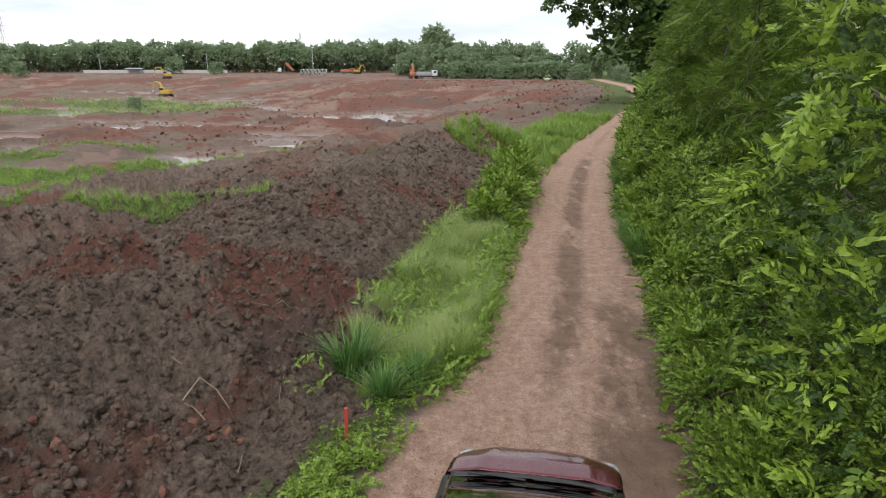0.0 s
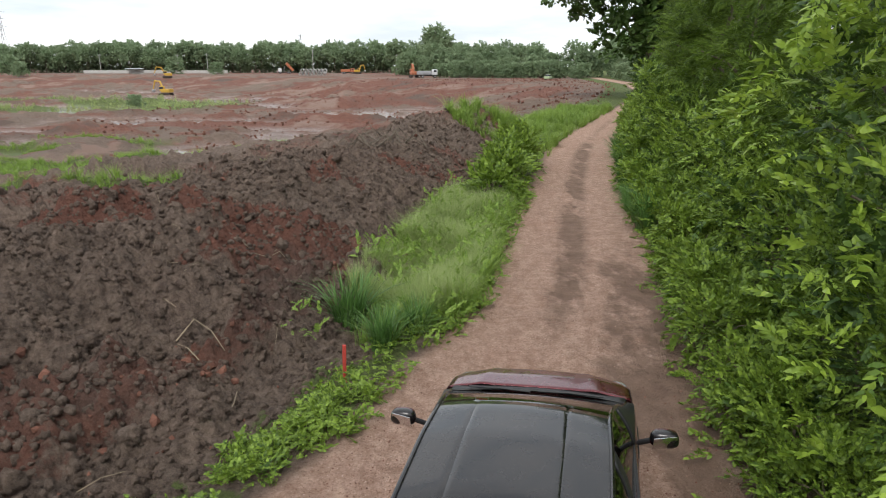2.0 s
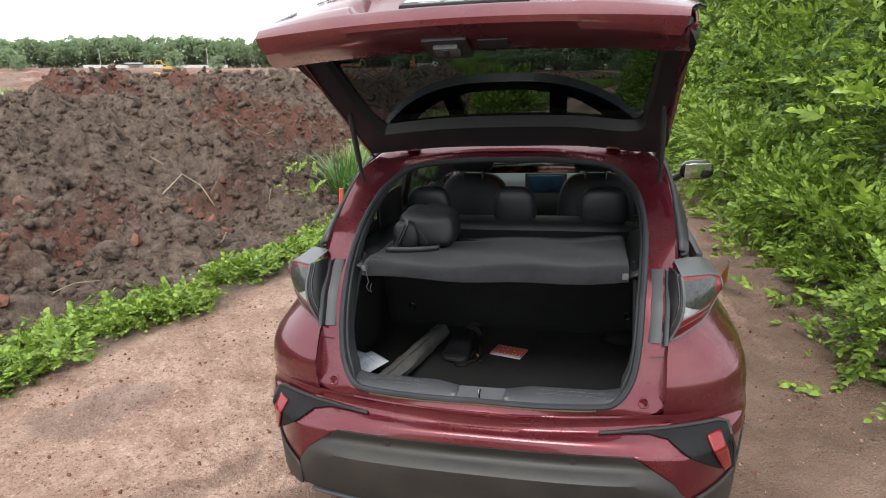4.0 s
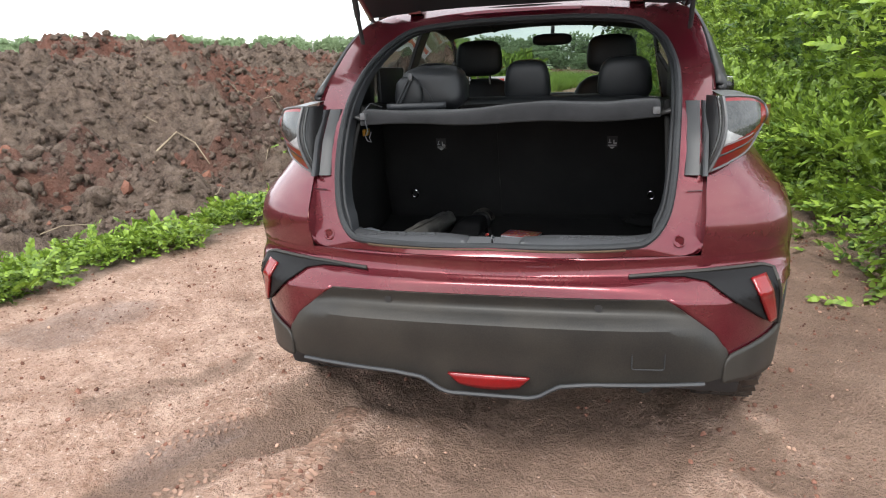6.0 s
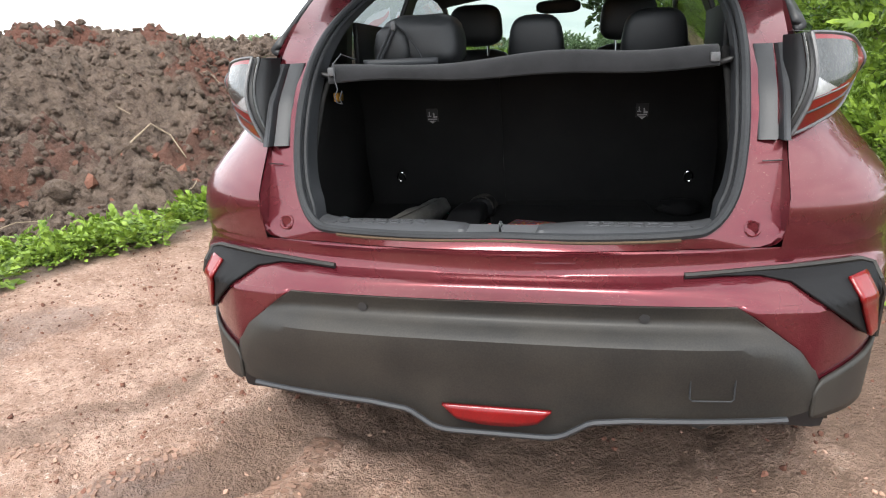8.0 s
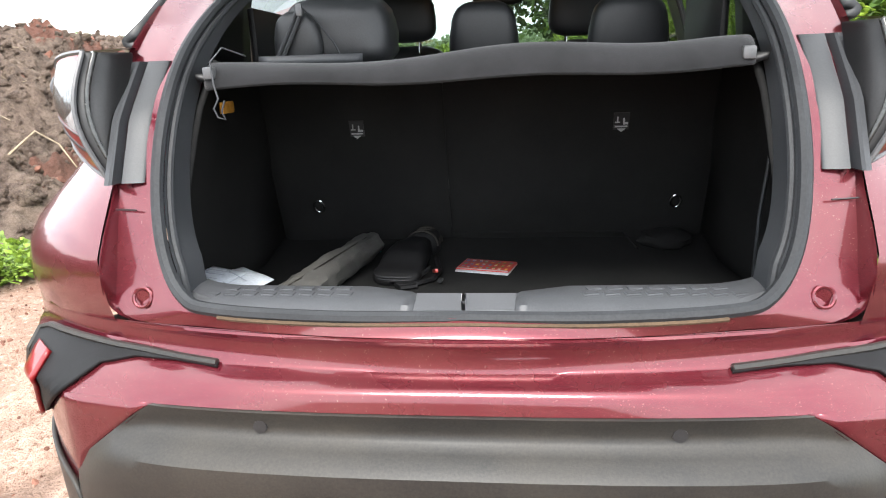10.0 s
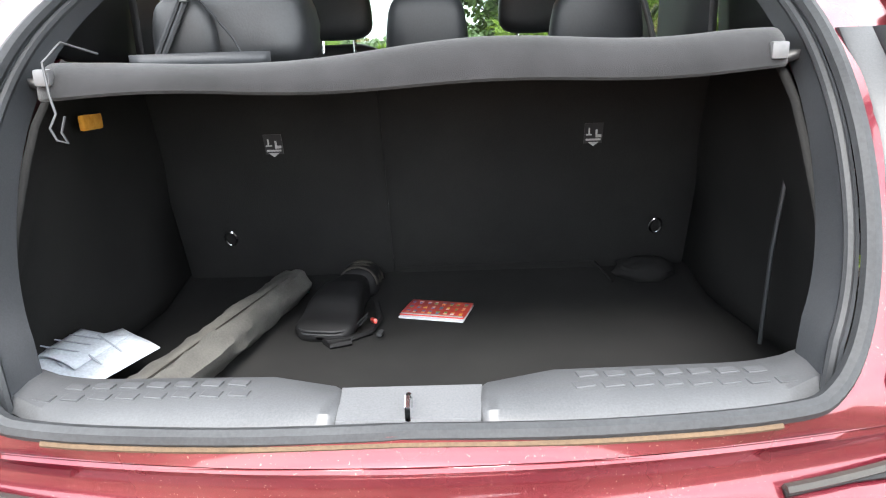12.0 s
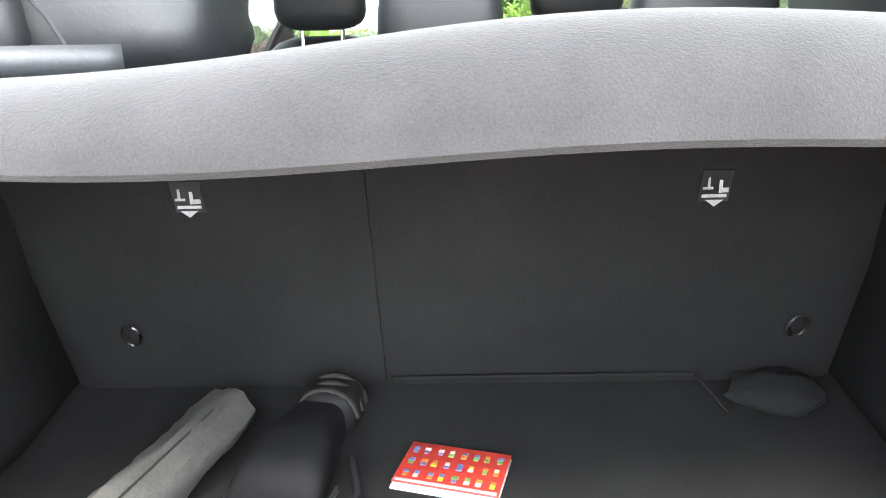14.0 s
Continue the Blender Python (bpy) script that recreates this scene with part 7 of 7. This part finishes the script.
part("cover", finish(grid(rows, True)), M_GREYCLOTH, bag)
part("seam", tube([axis_end * t + Vector((0.012, -0.008, 0.041 - 0.006 * t)) for t in np.linspace(0.02, 0.97, 20)], 0.0018, 5), M_CLAD, bag)
part("cord", tube([axis_end + Vector((0.01, 0.0, -0.01)), axis_end + Vector((0.03, 0.01, -0.035)), axis_end + Vector((0.05, 0.0, -0.045)), axis_end + Vector((0.045, -0.03, -0.05))], 0.002, 5), M_TEAL, bag, "teal and red cord")

# black hard case with strap
case = thing("hard_case", in_car(-0.200, 0.665, 0.581, 0, 0, -9), "black moulded hard case with carrying strap", "case")
rows = []
for t in np.linspace(0, 1, 21):
    yy = -0.122 + 0.25 * t
    wd = lerp_table(t, [0, 0.04, 0.12, 0.5, 0.75, 1.0], [0.044, 0.058, 0.064, 0.054, 0.042, 0.036])
    ht = lerp_table(t, [0, 0.04, 0.12, 0.22, 0.36, 0.6, 1.0], [0.018, 0.030, 0.037, 0.040, 0.066, 0.078, 0.066])
    rows.append([(wd * math.copysign(abs(math.cos(a)) ** 0.55, math.cos(a)), yy, ht / 2 + ht / 2 * math.copysign(abs(math.sin(a)) ** 0.6, math.sin(a))) for a in [2 * math.pi * k / 28 for k in range(28)]])
rows.insert(0, [(p[0] * 0.2, p[1] - 0.004, 0.009 + (p[2] - 0.009) * 0.3) for p in rows[0]])
rows.append([(p[0] * 0.2, p[1] + 0.004, 0.033 + (p[2] - 0.033) * 0.3) for p in rows[-1]])
part("shell", finish(grid(rows, True)), M_CASE, case)
zipline = [(0.0672 * math.copysign(abs(math.cos(a)) ** 0.45, math.cos(a)), -0.02 + 0.105 * math.sin(a), 0.016) for a in np.linspace(-math.pi, 0, 30)]
for dz in (0.0, 0.007):
    part("zip", tube([(p[0], p[1], p[2] + dz) for p in zipline], 0.0022, 5), M_RUBBER, case)
part("grip", pillow(0.01, 0.135, 0.045, 0.088, 0.075, 0.074, 3.4), M_CASE, case)
for k in range(3):
    part("grip_band", tube([(0.01 + 0.045 * math.cos(t), 0.11 + 0.022 * k, 0.042 + 0.042 * math.sin(t)) for t in np.linspace(0, math.pi, 14)], 0.0035, 5), M_CLAD, case)
part("strap", tube([(0.072, 0.03, 0.03), (0.094, -0.02, 0.012), (0.090, -0.08, 0.008), (0.050, -0.125, 0.006), (0.01, -0.135, 0.006), (0.03, -0.15, 0.005), (0.065, -0.13, 0.006)], 0.007, 6), M_CASE, case)
part("red_tag", box(0.0, 0.0, 0.0, 0.008, 0.048, 0.010, 0.003, m=Matrix.Translation((0.094, -0.065, 0.026)) @ Matrix.Rotation(0.45, 4, "Z") @ Matrix.Rotation(-0.3, 4, "X")), M_BOOKRED, case, "red zip pull")
part("zip_pull", box(0.115, -0.095, 0.012, 0.012, 0.024, 0.007, 0.003), M_RUBBER, case)

# red booklet with rows of small plain coloured shapes
BK = in_car(0.0085, 0.692, 0.581, 0, 0, -15)
book = thing("booklet", BK, "thin red booklet printed with small coloured shapes", "booklet")
part("pages", box(0.001, -0.004, 0.002, 0.144, 0.098, 0.004, 0.001), M_PAPER, book)
part("cover", box(0, 0.003, 0.0055, 0.144, 0.092, 0.003, 0.001), M_BOOKRED, book)
rk = random.Random(3)
tints = [(0.6, 0.45, 0.05), (0.55, 0.55, 0.55), (0.10, 0.30, 0.08), (0.65, 0.5, 0.35), (0.1, 0.14, 0.3), (0.5, 0.2, 0.05)]
M_DOTS = [surface("print_tint", c, [min(1, v * 1.2) for v in c], 0.3, 20, 200, 0.0) for c in tints]
for j in range(3):
    for k in range(8):
        px, py = -0.060 + 0.0172 * k + rk.uniform(-0.0015, 0.0015), 0.034 - 0.027 * j
        part("printed_shape", box(px, py, 0.0075, rk.uniform(0.006, 0.009), rk.uniform(0.005, 0.007), 0.001), rk.choice(M_DOTS), book, shade=False)
        part("printed_shape", box(px, py - 0.007, 0.0075, rk.uniform(0.005, 0.008), rk.uniform(0.005, 0.008), 0.001), rk.choice(M_DOTS), book, shade=False)
part("title_strip", box(0, -0.0395, 0.0076, 0.138, 0.005, 0.001), M_WHITE, book, shade=False)

# two sheets of printed paper
for k, (px, py, pz, rz, w, h) in enumerate(((-0.585, 0.350, 0.672, -14, 0.10, 0.12), (-0.552, 0.330, 0.662, -36, 0.125, 0.17))):
    sheet_ = thing("paper_sheet", in_car(px, py, pz, 4, 3 + 6 * k, rz), "folded white sheet of printed paper in the boot", "paper", "papers in the boot")
    rows = [[(w * (u - 0.5), h * (v - 0.5), 0.012 * math.sin(3 * u + k) * math.cos(2.3 * v) - 0.02 * (u - 0.5) ** 2) for u in np.linspace(0, 1, 9)] for v in np.linspace(0, 1, 11)]
    part("sheet", finish(grid(rows)), M_PAPER, sheet_, solid=0.0012)
    for q in range(9):
        ln = rk.uniform(0.4, 0.8) * w
        v = 0.12 + 0.085 * q
        part("print_bar", box(-0.4 * w + ln / 2, h * (v - 0.5), 0.012 * math.sin(3 * 0.4 + k) * math.cos(2.3 * v) + 0.0035, ln, 0.003, 0.0008), M_INK, sheet_, shade=False) if q in (1, 4, 7) else None

# backpack on the parcel shelf
pack = thing("backpack", in_car(-0.315, 0.58, 1.115), "black leather-look backpack lying on the parcel shelf", "backpack")
part("body", pillow(0, 0.03, 0.070, 0.26, 0.22, 0.165, 3.6, 0.10, 0.05, wrinkle=0.06, seed=4, nu=36, nv=22), M_LEATHER, pack)
part("side_pocket", pillow(-0.075, -0.075, 0.055, 0.12, 0.06, 0.12, 3, 0.2, 0.1, wrinkle=0.06, seed=9), M_LEATHER, pack)
for dx in (0.0, 0.012):
    part("zip_flap", tube([(-0.118 + dx, -0.112, 0.012), (-0.088 + dx, -0.112, 0.065), (-0.062 + dx, -0.104, 0.118)], 0.0045, 6), M_RUBBER, pack)
part("pocket_seam", tube([(-0.056, -0.108, 0.122), (-0.03, -0.102, 0.10), (0.01, -0.094, 0.045), (0.02, -0.09, 0.02)], 0.0022, 5), M_RUBBER, pack)
part("zip_pull", box(-0.056, -0.116, 0.115, 0.014, 0.008, 0.026, 0.003), M_STEELGREY, pack)
part("strap", finish(grid([[(-0.14 + 0.21 * t + 0.02 * math.sin(3 * t), -0.155 + 0.05 * t * t, z) for t in np.linspace(0, 1, 14)] for z in (0.0, 0.022)])), M_TRIM, pack, "grey webbing strap", solid=0.003)

# shelf cord hanging at the side
cord = tagged(part("shelf_cord", tube([(0.03, 0.02, 0.02), (0.0, -0.012, 0.035), (-0.018, -0.03, 0.01), (-0.014, -0.035, -0.03), (-0.004, -0.045, -0.055), (-0.012, -0.05, -0.072), (-0.006, -0.05, -0.088), (0.008, -0.05, -0.092), (0.002, -0.05, -0.078), (0.010, -0.05, -0.058)], 0.0018, 6), M_TRIM, m=in_car(-0.452, 0.25, 1.115)), "thin grey parcel shelf cord hanging loose", "cord")
